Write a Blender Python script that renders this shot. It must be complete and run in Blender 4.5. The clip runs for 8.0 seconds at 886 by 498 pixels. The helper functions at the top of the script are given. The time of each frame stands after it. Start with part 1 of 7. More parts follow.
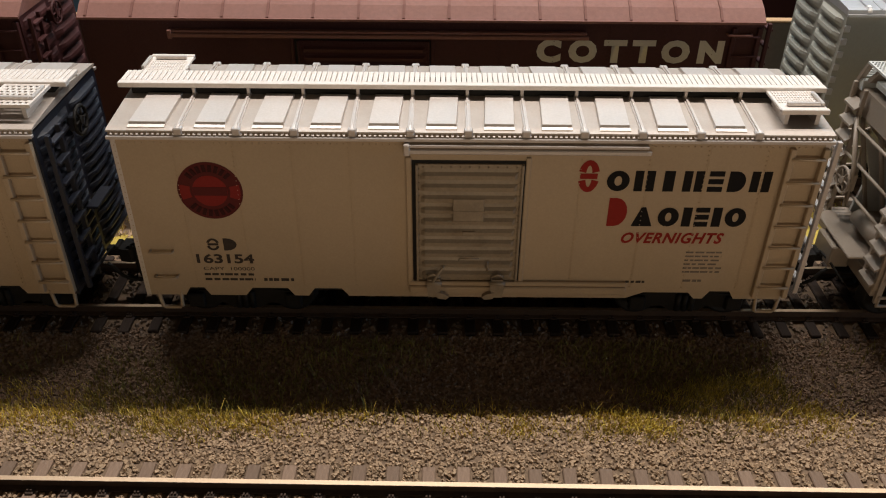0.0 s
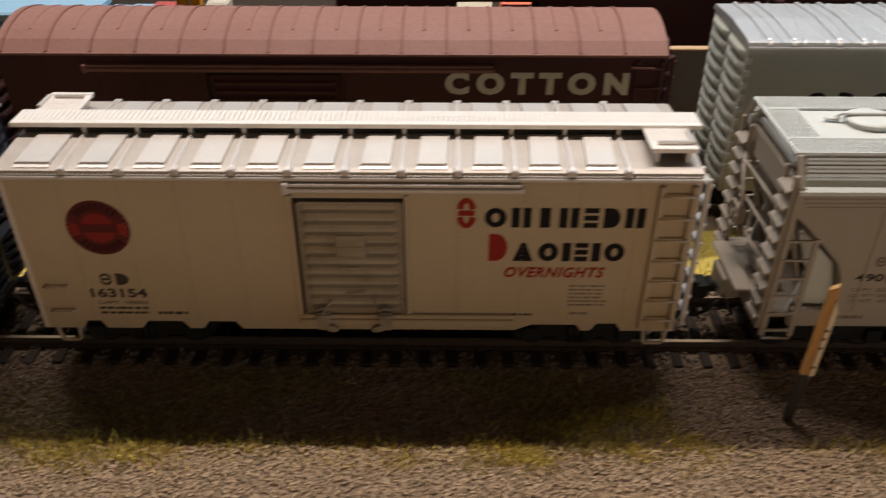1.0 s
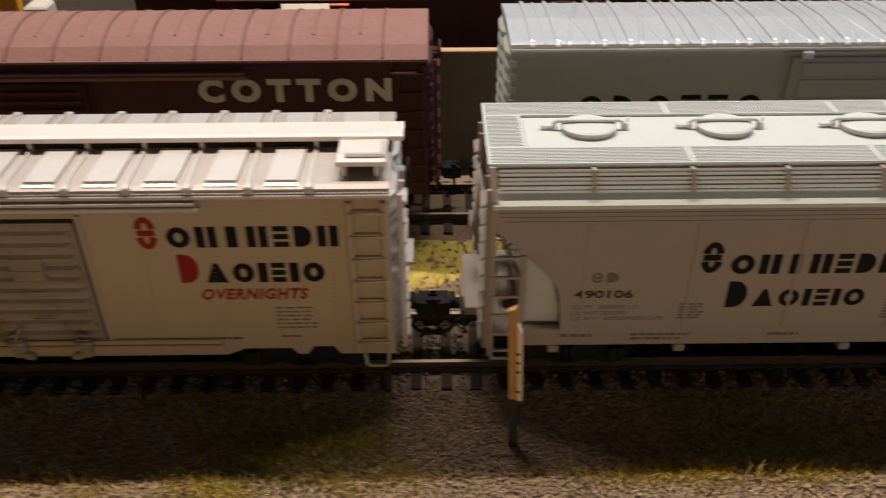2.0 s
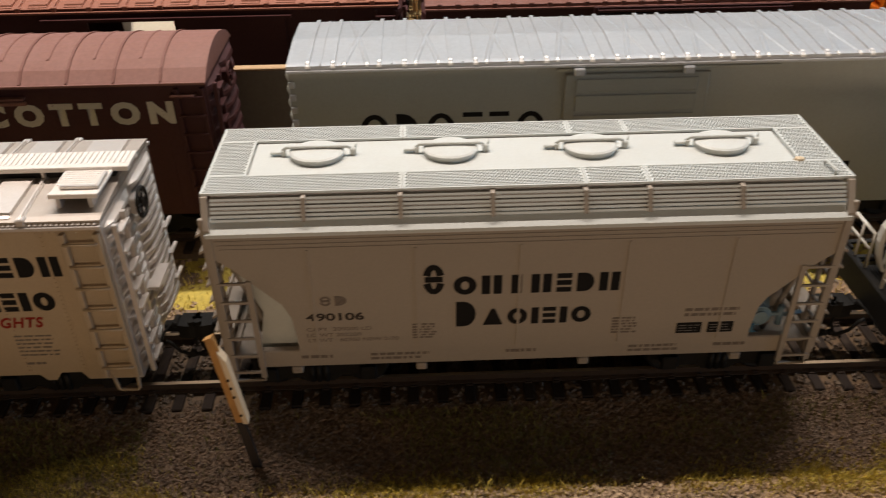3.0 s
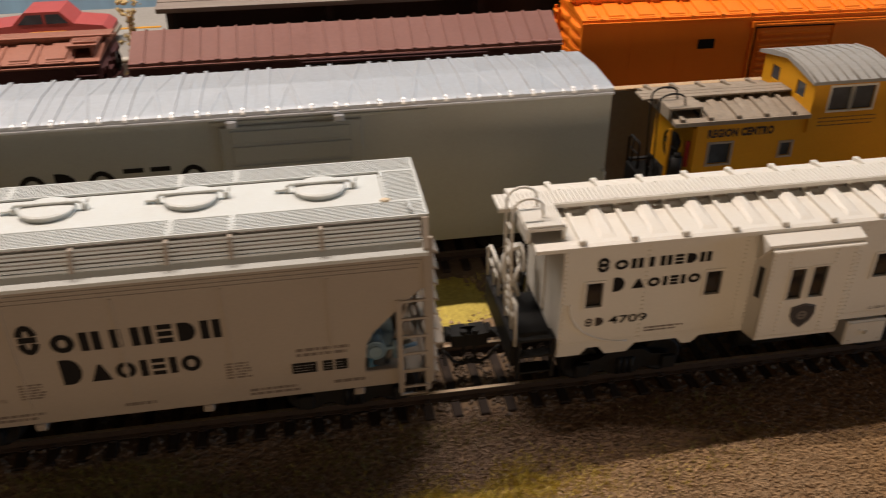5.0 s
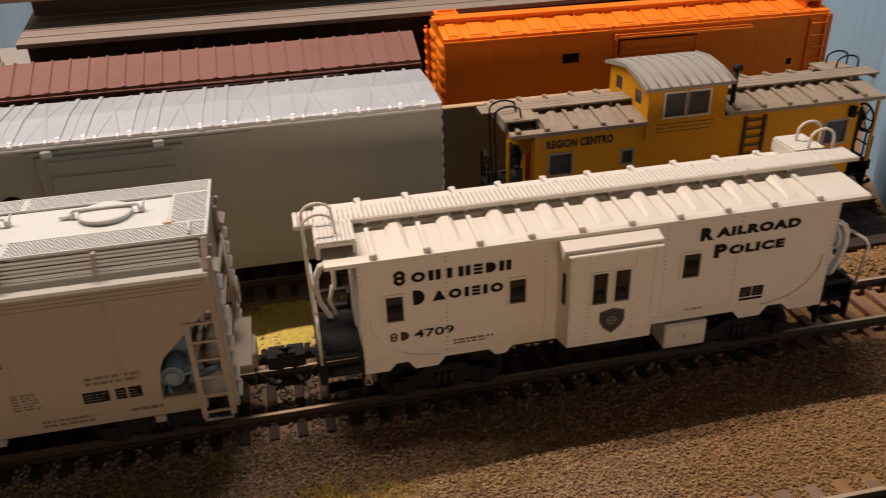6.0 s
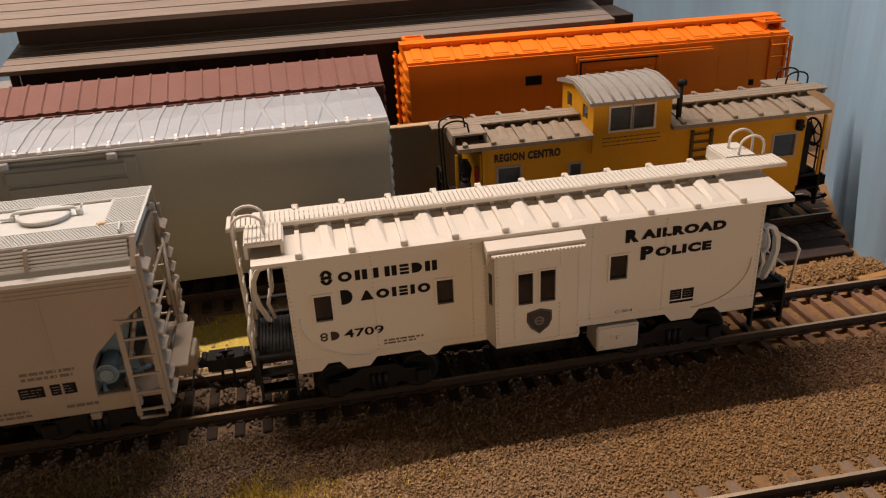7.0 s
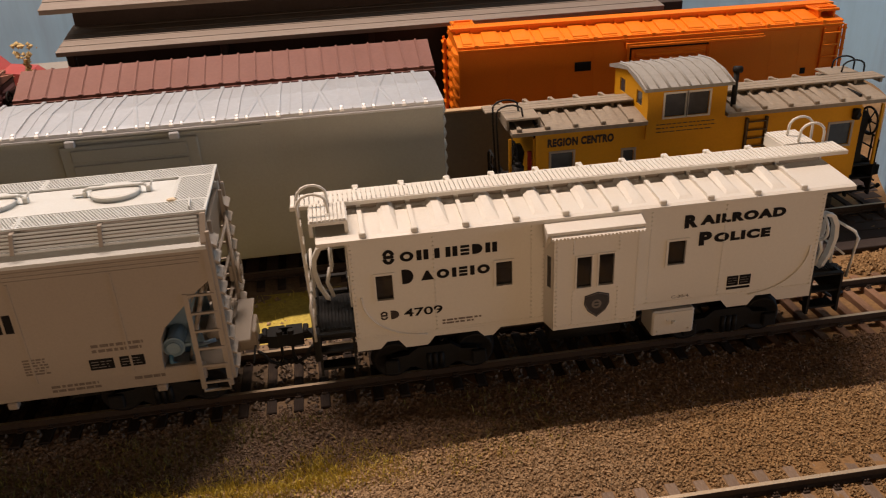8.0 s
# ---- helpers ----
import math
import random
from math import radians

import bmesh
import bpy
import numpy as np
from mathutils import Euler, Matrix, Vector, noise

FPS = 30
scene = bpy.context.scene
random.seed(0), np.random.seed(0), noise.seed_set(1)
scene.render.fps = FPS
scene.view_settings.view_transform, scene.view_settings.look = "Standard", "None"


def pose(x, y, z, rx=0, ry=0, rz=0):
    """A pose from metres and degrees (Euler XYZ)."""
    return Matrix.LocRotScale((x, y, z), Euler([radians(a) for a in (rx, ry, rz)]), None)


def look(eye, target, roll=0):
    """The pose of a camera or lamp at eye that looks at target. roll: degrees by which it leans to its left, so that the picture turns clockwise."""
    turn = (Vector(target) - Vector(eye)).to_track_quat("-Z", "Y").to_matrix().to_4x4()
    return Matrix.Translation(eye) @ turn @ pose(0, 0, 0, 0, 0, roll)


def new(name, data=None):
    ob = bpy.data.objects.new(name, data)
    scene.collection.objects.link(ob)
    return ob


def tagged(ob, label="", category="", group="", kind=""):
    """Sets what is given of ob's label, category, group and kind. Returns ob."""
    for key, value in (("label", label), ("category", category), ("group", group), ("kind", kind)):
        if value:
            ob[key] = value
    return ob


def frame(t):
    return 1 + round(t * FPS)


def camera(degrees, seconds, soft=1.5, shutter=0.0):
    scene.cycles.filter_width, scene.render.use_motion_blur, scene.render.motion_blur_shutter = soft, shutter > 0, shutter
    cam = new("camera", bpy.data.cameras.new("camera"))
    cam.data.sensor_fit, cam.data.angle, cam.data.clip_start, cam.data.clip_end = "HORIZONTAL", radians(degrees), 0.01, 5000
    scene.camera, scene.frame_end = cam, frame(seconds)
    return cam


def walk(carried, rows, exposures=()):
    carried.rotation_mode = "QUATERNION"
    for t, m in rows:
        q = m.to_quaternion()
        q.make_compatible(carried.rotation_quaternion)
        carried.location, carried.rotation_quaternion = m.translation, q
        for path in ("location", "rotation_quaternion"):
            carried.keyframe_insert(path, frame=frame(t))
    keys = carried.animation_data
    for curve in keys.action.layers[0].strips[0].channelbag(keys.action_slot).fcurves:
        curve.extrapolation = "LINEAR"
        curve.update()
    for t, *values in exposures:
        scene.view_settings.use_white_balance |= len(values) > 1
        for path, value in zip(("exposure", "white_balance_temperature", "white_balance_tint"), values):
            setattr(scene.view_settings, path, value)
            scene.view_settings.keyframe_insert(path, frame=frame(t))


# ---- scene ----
cam = camera(56.6, 8.0, soft=1.1, shutter=0.45)
# seconds, eye in metres, yaw to the left, pitch up, roll, in degrees
PATH = [
    (0, 0.00451, -0.15820, 0.11797, -0.056, -34.177, 0.480),
    (0.5, 0.00999, -0.15851, 0.11887, 0.343, -34.069, 0.289),
    (1, 0.02964, -0.15781, 0.12449, 0.471, -33.589, 0.058),
    (1.5, 0.06197, -0.15633, 0.12769, 0.003, -33.374, -0.308),
    (2, 0.08780, -0.14679, 0.12217, -0.451, -33.745, -0.288),
    (2.2, 0.09899, -0.14536, 0.12158, -0.640, -34.194, -0.305),
    (3.3, 0.14472, -0.14894, 0.13022, -2.150, -34.179, -0.759),
    (3.5, 0.14515, -0.15036, 0.13024, -2.610, -33.965, -0.598),
    (4, 0.15072, -0.15357, 0.13169, -3.688, -33.188, -0.533),
    (4.5, 0.17418, -0.15495, 0.13356, -6.089, -32.101, -0.628),
    (5, 0.19978, -0.15746, 0.13162, -9.446, -31.275, -0.307),
    (5.2, 0.20943, -0.15594, 0.12958, -9.928, -30.964, -0.640),
    (6.3, 0.24776, -0.16854, 0.12592, -11.235, -28.531, -2.253),
    (6.5, 0.25317, -0.17035, 0.12385, -10.972, -27.953, -2.487),
    (7, 0.25694, -0.17751, 0.12132, -9.722, -26.349, -2.928),
    (7.5, 0.25382, -0.17869, 0.11753, -8.378, -26.376, -3.090),
    (8, 0.24889, -0.17878, 0.12134, -7.626, -27.100, -2.871),
]


def view(x, y, z, yaw, pitch, roll):
    a, b = radians(yaw), radians(pitch)
    way = Vector((-math.sin(a) * math.cos(b), math.cos(a) * math.cos(b), math.sin(b)))
    eye = Vector((x, y, z))
    return look(eye, eye + way, roll)


walk(cam, [(t, view(x, y, z, yaw, pitch, roll)) for t, x, y, z, yaw, pitch, roll in PATH], exposures=[(0.0, 0.0, 5850, 12), (2.2, 0.0, 6040, 14), (4.0, 0.0, 6120, 14), (5.2, 0.0, 6300, 18), (6.3, 0.0, 6690, 23), (8.0, 0.0, 6830, 24)])

# ---- light: a long lamp tube over the back of the layout, and the room's lamps beyond the aisle ----
world = bpy.data.worlds.new("room_air")
scene.world = world
world.use_nodes = True
world.node_tree.nodes["Background"].inputs[0].default_value = (1.0, 0.80, 0.58, 1)
world.node_tree.nodes["Background"].inputs[1].default_value = 0.006


def area(name, eye, target, sx, sy, watts, colour):
    d = bpy.data.lights.new(name, "AREA")
    d.shape, d.size, d.size_y, d.energy, d.color = "RECTANGLE", sx, sy, watts, colour
    ob = new(name, d)
    ob.matrix_world = look(eye, target)
    return ob


area("tube_lamp", (0.08, 0.171, 0.52), (0.08, 0.134, 0.0), 0.64, 0.007, 5.5, (1.0, 0.855, 0.69))
area("aisle_room_lamp", (0.27, -1.40, 0.100), (0.27, 0.0, 0.03), 1.6, 0.20, 4.8, (1.0, 0.735, 0.455))
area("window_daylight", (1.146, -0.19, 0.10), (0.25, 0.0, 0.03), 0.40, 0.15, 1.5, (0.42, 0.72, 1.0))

# ---- materials ----
def nodes_of(name):
    m = bpy.data.materials.new(name)
    m.use_nodes = True
    nt = m.node_tree
    return m, nt, nt.nodes["Principled BSDF"]


def surface(name, base, rough=0.5, metal=0.0, var=0.10, grain=1400.0, stain=70.0, stained=0.25, dirt=(0.10, 0.07, 0.045),
            bump=0.15, per="none", hue=0.0, spec=0.5, stretch=(1, 1, 1)):
    """A painted, moulded or mineral surface: base colour, fine grain, larger stains, small relief. per: tint by object or by island."""
    m, nt, p = nodes_of(name)
    n, l = nt.nodes, nt.links
    co = n.new("ShaderNodeTexCoord")
    mp = n.new("ShaderNodeMapping")
    mp.inputs["Scale"].default_value = stretch
    l.new(co.outputs["Object"], mp.inputs[0])
    fine = n.new("ShaderNodeTexNoise")
    fine.inputs["Scale"].default_value, fine.inputs["Detail"].default_value, fine.inputs["Roughness"].default_value = grain, 4, 0.65
    big = n.new("ShaderNodeTexNoise")
    big.inputs["Scale"].default_value, big.inputs["Detail"].default_value, big.inputs["Roughness"].default_value = stain, 6, 0.62
    l.new(mp.outputs[0], fine.inputs["Vector"])
    l.new(mp.outputs[0], big.inputs["Vector"])
    val = n.new("ShaderNodeMapRange")
    val.inputs["From Min"].default_value, val.inputs["From Max"].default_value = 0.3, 0.7
    val.inputs["To Min"].default_value, val.inputs["To Max"].default_value = 1 - var, 1 + var
    l.new(fine.outputs["Fac"], val.inputs["Value"])
    hs = n.new("ShaderNodeHueSaturation")
    hs.inputs["Color"].default_value = (*base, 1)
    l.new(val.outputs[0], hs.inputs["Value"])
    colour = hs.outputs[0]
    if per != "none":
        if per == "object":
            src = n.new("ShaderNodeObjectInfo").outputs["Random"]
        else:
            src = n.new("ShaderNodeNewGeometry").outputs["Random Per Island"]
        mr = n.new("ShaderNodeMapRange")
        mr.inputs["To Min"].default_value, mr.inputs["To Max"].default_value = 1 - hue, 1 + hue
        l.new(src, mr.inputs["Value"])
        h2 = n.new("ShaderNodeHueSaturation")
        l.new(mr.outputs[0], h2.inputs["Value"])
        l.new(colour, h2.inputs["Color"])
        colour = h2.outputs[0]
    ramp = n.new("ShaderNodeMapRange")
    ramp.inputs["From Min"].default_value, ramp.inputs["From Max"].default_value = 0.46, 0.78
    ramp.inputs["To Max"].default_value = stained
    l.new(big.outputs["Fac"], ramp.inputs["Value"])
    mix = n.new("ShaderNodeMix")
    mix.data_type = "RGBA"
    l.new(ramp.outputs[0], mix.inputs["Factor"])
    l.new(colour, mix.inputs["A"])
    mix.inputs["B"].default_value = (*dirt, 1)
    l.new(mix.outputs["Result"], p.inputs["Base Color"])
    rr = n.new("ShaderNodeMapRange")
    rr.inputs["To Min"].default_value, rr.inputs["To Max"].default_value = max(rough - 0.10, 0.05), min(rough + 0.14, 1)
    l.new(big.outputs["Fac"], rr.inputs["Value"])
    l.new(rr.outputs[0], p.inputs["Roughness"])
    p.inputs["Metallic"].default_value = metal
    p.inputs["Specular IOR Level"].default_value = spec
    if bump:
        b = n.new("ShaderNodeBump")
        b.inputs["Strength"].default_value, b.inputs["Distance"].default_value = bump, 0.0002
        l.new(fine.outputs["Fac"], b.inputs["Height"])
        l.new(b.outputs[0], p.inputs["Normal"])
    return m


def blend_surface(name, one, two, edge, scale, rough, per="island", hue=0.26, grain=900.0, axis=None, bump=0.4):
    """Two colours mixed along x and by noise, each piece with its own shade: for ballast and earth."""
    m, nt, p = nodes_of(name)
    n, l = nt.nodes, nt.links
    co = n.new("ShaderNodeTexCoord")
    sep = n.new("ShaderNodeSeparateXYZ")
    l.new(co.outputs["Object"], sep.inputs[0])
    big = n.new("ShaderNodeTexNoise")
    big.inputs["Scale"].default_value, big.inputs["Detail"].default_value = scale, 5
    l.new(co.outputs["Object"], big.inputs["Vector"])
    mr = n.new("ShaderNodeMapRange")
    mr.inputs["From Min"].default_value, mr.inputs["From Max"].default_value = edge
    l.new(sep.outputs["X"], mr.inputs["Value"])
    ad = n.new("ShaderNodeMath")
    ad.operation = "MULTIPLY_ADD"
    l.new(big.outputs["Fac"], ad.inputs[0])
    ad.inputs[1].default_value, ad.inputs[2].default_value = 1.1, -0.55
    sm = n.new("ShaderNodeMath")
    sm.operation, sm.use_clamp = "ADD", True
    l.new(mr.outputs[0], sm.inputs[0])
    l.new(ad.outputs[0], sm.inputs[1])
    mix = n.new("ShaderNodeMix")
    mix.data_type = "RGBA"
    l.new(sm.outputs[0], mix.inputs["Factor"])
    mix.inputs["A"].default_value, mix.inputs["B"].default_value = (*one, 1), (*two, 1)
    fine = n.new("ShaderNodeTexNoise")
    fine.inputs["Scale"].default_value, fine.inputs["Detail"].default_value = grain, 5
    l.new(co.outputs["Object"], fine.inputs["Vector"])
    if per == "island":
        src = n.new("ShaderNodeNewGeometry").outputs["Random Per Island"]
    else:
        src = fine.outputs["Fac"]
    v = n.new("ShaderNodeMapRange")
    v.inputs["To Min"].default_value, v.inputs["To Max"].default_value = 1 - hue, 1 + hue
    l.new(src, v.inputs["Value"])
    h = n.new("ShaderNodeHueSaturation")
    l.new(v.outputs[0], h.inputs["Value"])
    l.new(mix.outputs["Result"], h.inputs["Color"])
    l.new(h.outputs[0], p.inputs["Base Color"])
    p.inputs["Roughness"].default_value = rough
    b = n.new("ShaderNodeBump")
    b.inputs["Strength"].default_value, b.inputs["Distance"].default_value = bump, 0.0004
    l.new(fine.outputs["Fac"], b.inputs["Height"])
    l.new(b.outputs[0], p.inputs["Normal"])
    return m


def glass(name, tint):
    m, nt, p = nodes_of(name)
    p.inputs["Base Color"].default_value = (*tint, 1)
    p.inputs["Roughness"].default_value = 0.06
    p.inputs["Transmission Weight"].default_value = 0.85
    p.inputs["IOR"].default_value = 1.49
    return m


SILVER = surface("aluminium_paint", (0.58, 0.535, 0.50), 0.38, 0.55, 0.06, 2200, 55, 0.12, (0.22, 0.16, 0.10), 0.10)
# Roof sheet between the pressed panels, darker and browner than they are.
ROOF_BASE = surface("darker_aluminium_roof_base", (0.43, 0.385, 0.345), 0.45, 0.4, 0.06, 2200, 70, 0.3, (0.16, 0.12, 0.08), 0.12)
# Near-white tip colour stands in for the tube lamp's glint on the metal.
GALV_GLINT = surface("glinting_galvanised_tip", (0.86, 0.86, 0.86), 0.28, 0.15, 0.05, 900, 90, 0.15, (0.4, 0.4, 0.4), 0.08)
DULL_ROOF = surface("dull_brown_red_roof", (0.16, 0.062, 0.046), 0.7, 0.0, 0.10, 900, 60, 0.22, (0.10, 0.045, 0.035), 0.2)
FAINT_INK = surface("worn_small_stencil_ink", (0.15, 0.12, 0.10), 0.6, 0.0, 0.2, 1500, 80, 0.1, (0.2, 0.17, 0.14), 0.0, spec=0.2)
# Walk paint brightened for the light that the flat boards mirror.
LIT_SILVER_WALK = surface("lit_aluminium_walk", (0.78, 0.73, 0.68), 0.40, 0.30, 0.06, 2200, 70, 0.12, (0.35, 0.28, 0.2), 0.12)
# Aluminium sides painted darker and browner to hold the dim, warm side light.
SILVER_SIDE = surface("dimmed_aluminium_side_paint", (0.40, 0.309, 0.204), 0.52, 0.15, 0.05, 2200, 45, 0.14, (0.20, 0.14, 0.08), 0.10)
# Grime on the door; on the eave plate the same dark stands for shade.
DOOR_EAVE_SILVER = surface("grimy_door_shaded_eave_paint", (0.29, 0.235, 0.165), 0.5, 0.15, 0.10, 1600, 130, 0.55, (0.10, 0.07, 0.04), 0.15)
# Hopper grey tinted blue: the cool light in the open end is painted in.
COOL_LIT_GREY = surface("cool_lit_grey_plastic", (0.15, 0.225, 0.28), 0.5, 0.0, 0.1, 900, 120, 0.5, (0.05, 0.14, 0.22), 0.1)
# Hopper side grey, darkened and warmed: the weaker side light is in the colour.
GREY = surface("dimmed_grey_plastic", (0.302, 0.256, 0.207), 0.48, 0.0, 0.04, 1800, 45, 0.10, (0.18, 0.15, 0.11), 0.06)
# The same car's grey for parts under the tube lamp, kept brighter and cooler.
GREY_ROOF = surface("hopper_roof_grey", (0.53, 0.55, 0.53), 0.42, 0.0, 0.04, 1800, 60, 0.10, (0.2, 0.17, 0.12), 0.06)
WHITE = surface("white_caboose_paint", (0.61, 0.58, 0.515), 0.45, 0.0, 0.03, 1500, 50, 0.06, (0.45, 0.36, 0.25), 0.05)
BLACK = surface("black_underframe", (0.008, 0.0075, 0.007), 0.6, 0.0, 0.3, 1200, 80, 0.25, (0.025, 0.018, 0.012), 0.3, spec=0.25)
NAVY = surface("dark_navy_end_paint", (0.006, 0.008, 0.017), 0.45, 0.0, 0.2, 1300, 80, 0.2, (0.05, 0.05, 0.06), 0.2)
# Red cars: sides near black, roofs several times lighter.
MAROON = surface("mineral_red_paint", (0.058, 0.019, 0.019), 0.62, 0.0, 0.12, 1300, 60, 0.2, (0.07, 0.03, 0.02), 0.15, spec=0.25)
MAROON_ROOF = surface("lighter_mineral_red_roof", (0.205, 0.092, 0.072), 0.68, 0.0, 0.10, 900, 60, 0.22, (0.16, 0.07, 0.05), 0.2)
RUST_ROOF = surface("lighter_brown_red_roof", (0.25, 0.095, 0.058), 0.7, 0.0, 0.10, 900, 60, 0.22, (0.18, 0.07, 0.045), 0.2)
SAGE = surface("grey_green_car_paint", (0.34, 0.342, 0.30), 0.55, 0.0, 0.04, 1500, 40, 0.12, (0.20, 0.17, 0.12), 0.05)
GALV = surface("galvanised_roof_metal", (0.49, 0.495, 0.51), 0.36, 0.55, 0.06, 700, 90, 0.15, (0.40, 0.40, 0.40), 0.12)
YELLOW = surface("ochre_yellow_paint", (0.58, 0.265, 0.004), 0.55, 0.0, 0.05, 1500, 50, 0.15, (0.34, 0.16, 0.02), 0.06, spec=0.25)
OCHRE_DARK = surface("dark_olive_brown_paint", (0.075, 0.045, 0.012), 0.6, 0.0, 0.1, 900, 80, 0.3, (0.04, 0.025, 0.01), 0.1)
YC_ROOF = surface("weathered_grey_brown_roof", (0.25, 0.20, 0.145), 0.72, 0.0, 0.14, 900, 110, 0.5, (0.14, 0.11, 0.08), 0.25)
CUPOLA_ROOF = surface("pale_grey_weathered_roof", (0.25, 0.24, 0.22), 0.7, 0.0, 0.10, 900, 80, 0.3, (0.22, 0.19, 0.15), 0.25)
ORANGE = surface("bright_orange_paint", (0.78, 0.18, 0.006), 0.55, 0.0, 0.05, 1500, 60, 0.10, (0.45, 0.08, 0.01), 0.06, spec=0.2)
INK = surface("black_lettering", (0.010, 0.009, 0.009), 0.7, 0.0, 0.1, 1500, 80, 0.1, (0.05, 0.04, 0.03), 0.0, spec=0.12)
FADED_INK = surface("faded_black_lettering", (0.045, 0.035, 0.03), 0.6, 0.0, 0.2, 1500, 80, 0.1, (0.1, 0.08, 0.06), 0.0, spec=0.15)
RED_INK = surface("red_lettering", (0.23, 0.016, 0.010), 0.6, 0.0, 0.06, 1500, 80, 0.1, (0.2, 0.03, 0.02), 0.0, spec=0.15)
DARK_RED = surface("dark_red_ring_paint", (0.085, 0.013, 0.012), 0.5, 0.0, 0.08, 1500, 80, 0.1, (0.08, 0.02, 0.02), 0.0, spec=0.15)
EMBLEM_DARK = surface("blackish_red_emblem_paint", (0.035, 0.008, 0.008), 0.6, 0.0, 0.08, 1500, 80, 0.15, (0.06, 0.02, 0.02), 0.0, spec=0.15)
EMBLEM_RED = surface("emblem_red_paint", (0.20, 0.018, 0.014), 0.55, 0.0, 0.08, 1500, 80, 0.15, (0.10, 0.02, 0.02), 0.0, spec=0.15)
CREAM = surface("cream_lettering", (0.56, 0.54, 0.47), 0.6, 0.0, 0.06, 1500, 80, 0.1, (0.3, 0.26, 0.2), 0.0)
STEEL = surface("polished_rail_top", (0.50, 0.39, 0.27), 0.42, 0.6, 0.05, 2500, 150, 0.15, (0.3, 0.22, 0.15), 0.05)
RAIL_SIDE = surface("rusty_rail_side", (0.055, 0.038, 0.028), 0.7, 0.1, 0.2, 1500, 120, 0.4, (0.10, 0.055, 0.03), 0.2, spec=0.2)
# Brown-grey ties taken near black to stand in for the shade under trains.
TIE = surface("shade_dark_tie_plastic", (0.040, 0.030, 0.025), 0.75, 0.0, 0.18, 700, 200, 0.35, (0.14, 0.10, 0.07), 0.5, per="object", hue=0.25, stretch=(3, 0.6, 1), spec=0.12)
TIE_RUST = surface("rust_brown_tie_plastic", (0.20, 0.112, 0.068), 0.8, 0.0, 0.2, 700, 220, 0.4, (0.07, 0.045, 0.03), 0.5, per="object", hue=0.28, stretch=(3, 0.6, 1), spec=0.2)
TIE_WORN = surface("faded_brown_tie_plastic", (0.21, 0.150, 0.108), 0.75, 0.0, 0.18, 700, 200, 0.35, (0.11, 0.08, 0.06), 0.5, per="object", hue=0.2, stretch=(3, 0.6, 1), spec=0.25)
BALLAST = blend_surface("ballast_stone", (0.345, 0.250, 0.158), (0.285, 0.170, 0.070), (0.17, 0.33), 25, 0.85, hue=0.22)
DIRT_STONE = blend_surface("brown_dirt_stone", (0.205, 0.140, 0.094), (0.190, 0.108, 0.056), (0.20, 0.36), 22, 0.9, hue=0.36)
# Stones between the rails, darkened likewise for the shade under the trains.
TRACK_STONE = blend_surface("dark_track_stone", (0.15, 0.110, 0.078), (0.24, 0.150, 0.082), (0.30, 0.42), 25, 0.85)
EARTH = blend_surface("fine_earth", (0.165, 0.116, 0.075), (0.240, 0.135, 0.055), (0.20, 0.36), 30, 0.95, per="noise", hue=0.5)
STRAW = surface("straw_grass", (0.60, 0.47, 0.08), 0.8, 0.0, 0.1, 800, 60, 0.3, (0.26, 0.22, 0.05), 0.0, per="island", hue=0.4)
GREENGRASS = surface("olive_grass", (0.22, 0.19, 0.045), 0.85, 0.0, 0.1, 800, 60, 0.3, (0.09, 0.08, 0.03), 0.0, per="island", hue=0.5)
TURF = surface("yellow_turf", (0.42, 0.33, 0.06), 0.9, 0.0, 0.25, 900, 130, 0.5, (0.30, 0.22, 0.05), 0.5)
WOOD = surface("tan_stripwood", (0.40, 0.21, 0.06), 0.7, 0.0, 0.14, 1200, 120, 0.35, (0.22, 0.12, 0.05), 0.3, stretch=(1, 1, 0.15))
# Stripwood darkened to carry the shadow on the stake's foot.
SHADED_WOOD = surface("shaded_stripwood", (0.022, 0.015, 0.011), 0.8, 0.0, 0.2, 1200, 120, 0.35, (0.04, 0.025, 0.015), 0.3, stretch=(1, 1, 0.15))
PALE_WOOD = surface("pale_stripwood", (0.62, 0.50, 0.34), 0.7, 0.0, 0.1, 1200, 120, 0.3, (0.3, 0.2, 0.12), 0.3, stretch=(1, 1, 0.15))
BOARD = surface("grey_brown_hardboard", (0.17, 0.145, 0.11), 0.75, 0.0, 0.08, 700, 30, 0.25, (0.10, 0.08, 0.06), 0.2)
BOARD_EDGE = surface("tan_board_edge", (0.42, 0.28, 0.15), 0.75, 0.0, 0.12, 900, 60, 0.25, (0.2, 0.13, 0.08), 0.2)
ROOF_GREY = surface("dark_grey_brown_shed_roof", (0.190, 0.156, 0.130), 0.8, 0.0, 0.12, 500, 60, 0.25, (0.10, 0.08, 0.065), 0.3, stretch=(0.12, 1, 1))
SHED = surface("dark_brown_shed_wall", (0.035, 0.022, 0.018), 0.8, 0.0, 0.15, 700, 60, 0.3, (0.02, 0.015, 0.01), 0.2)
SKY = surface("blue_painted_backdrop", (0.25, 0.42, 0.57), 0.8, 0.0, 0.05, 120, 26, 0.75, (0.20, 0.26, 0.36), 0.15, stretch=(1.6, 1.6, 0.18))
ROAD = surface("pale_grey_road", (0.26, 0.245, 0.22), 0.85, 0.0, 0.08, 700, 40, 0.25, (0.16, 0.14, 0.12), 0.2)
PALE_CARD = surface("pale_cream_card", (0.62, 0.58, 0.46), 0.85, 0.0, 0.05, 900, 60, 0.15, (0.4, 0.35, 0.26), 0.1)
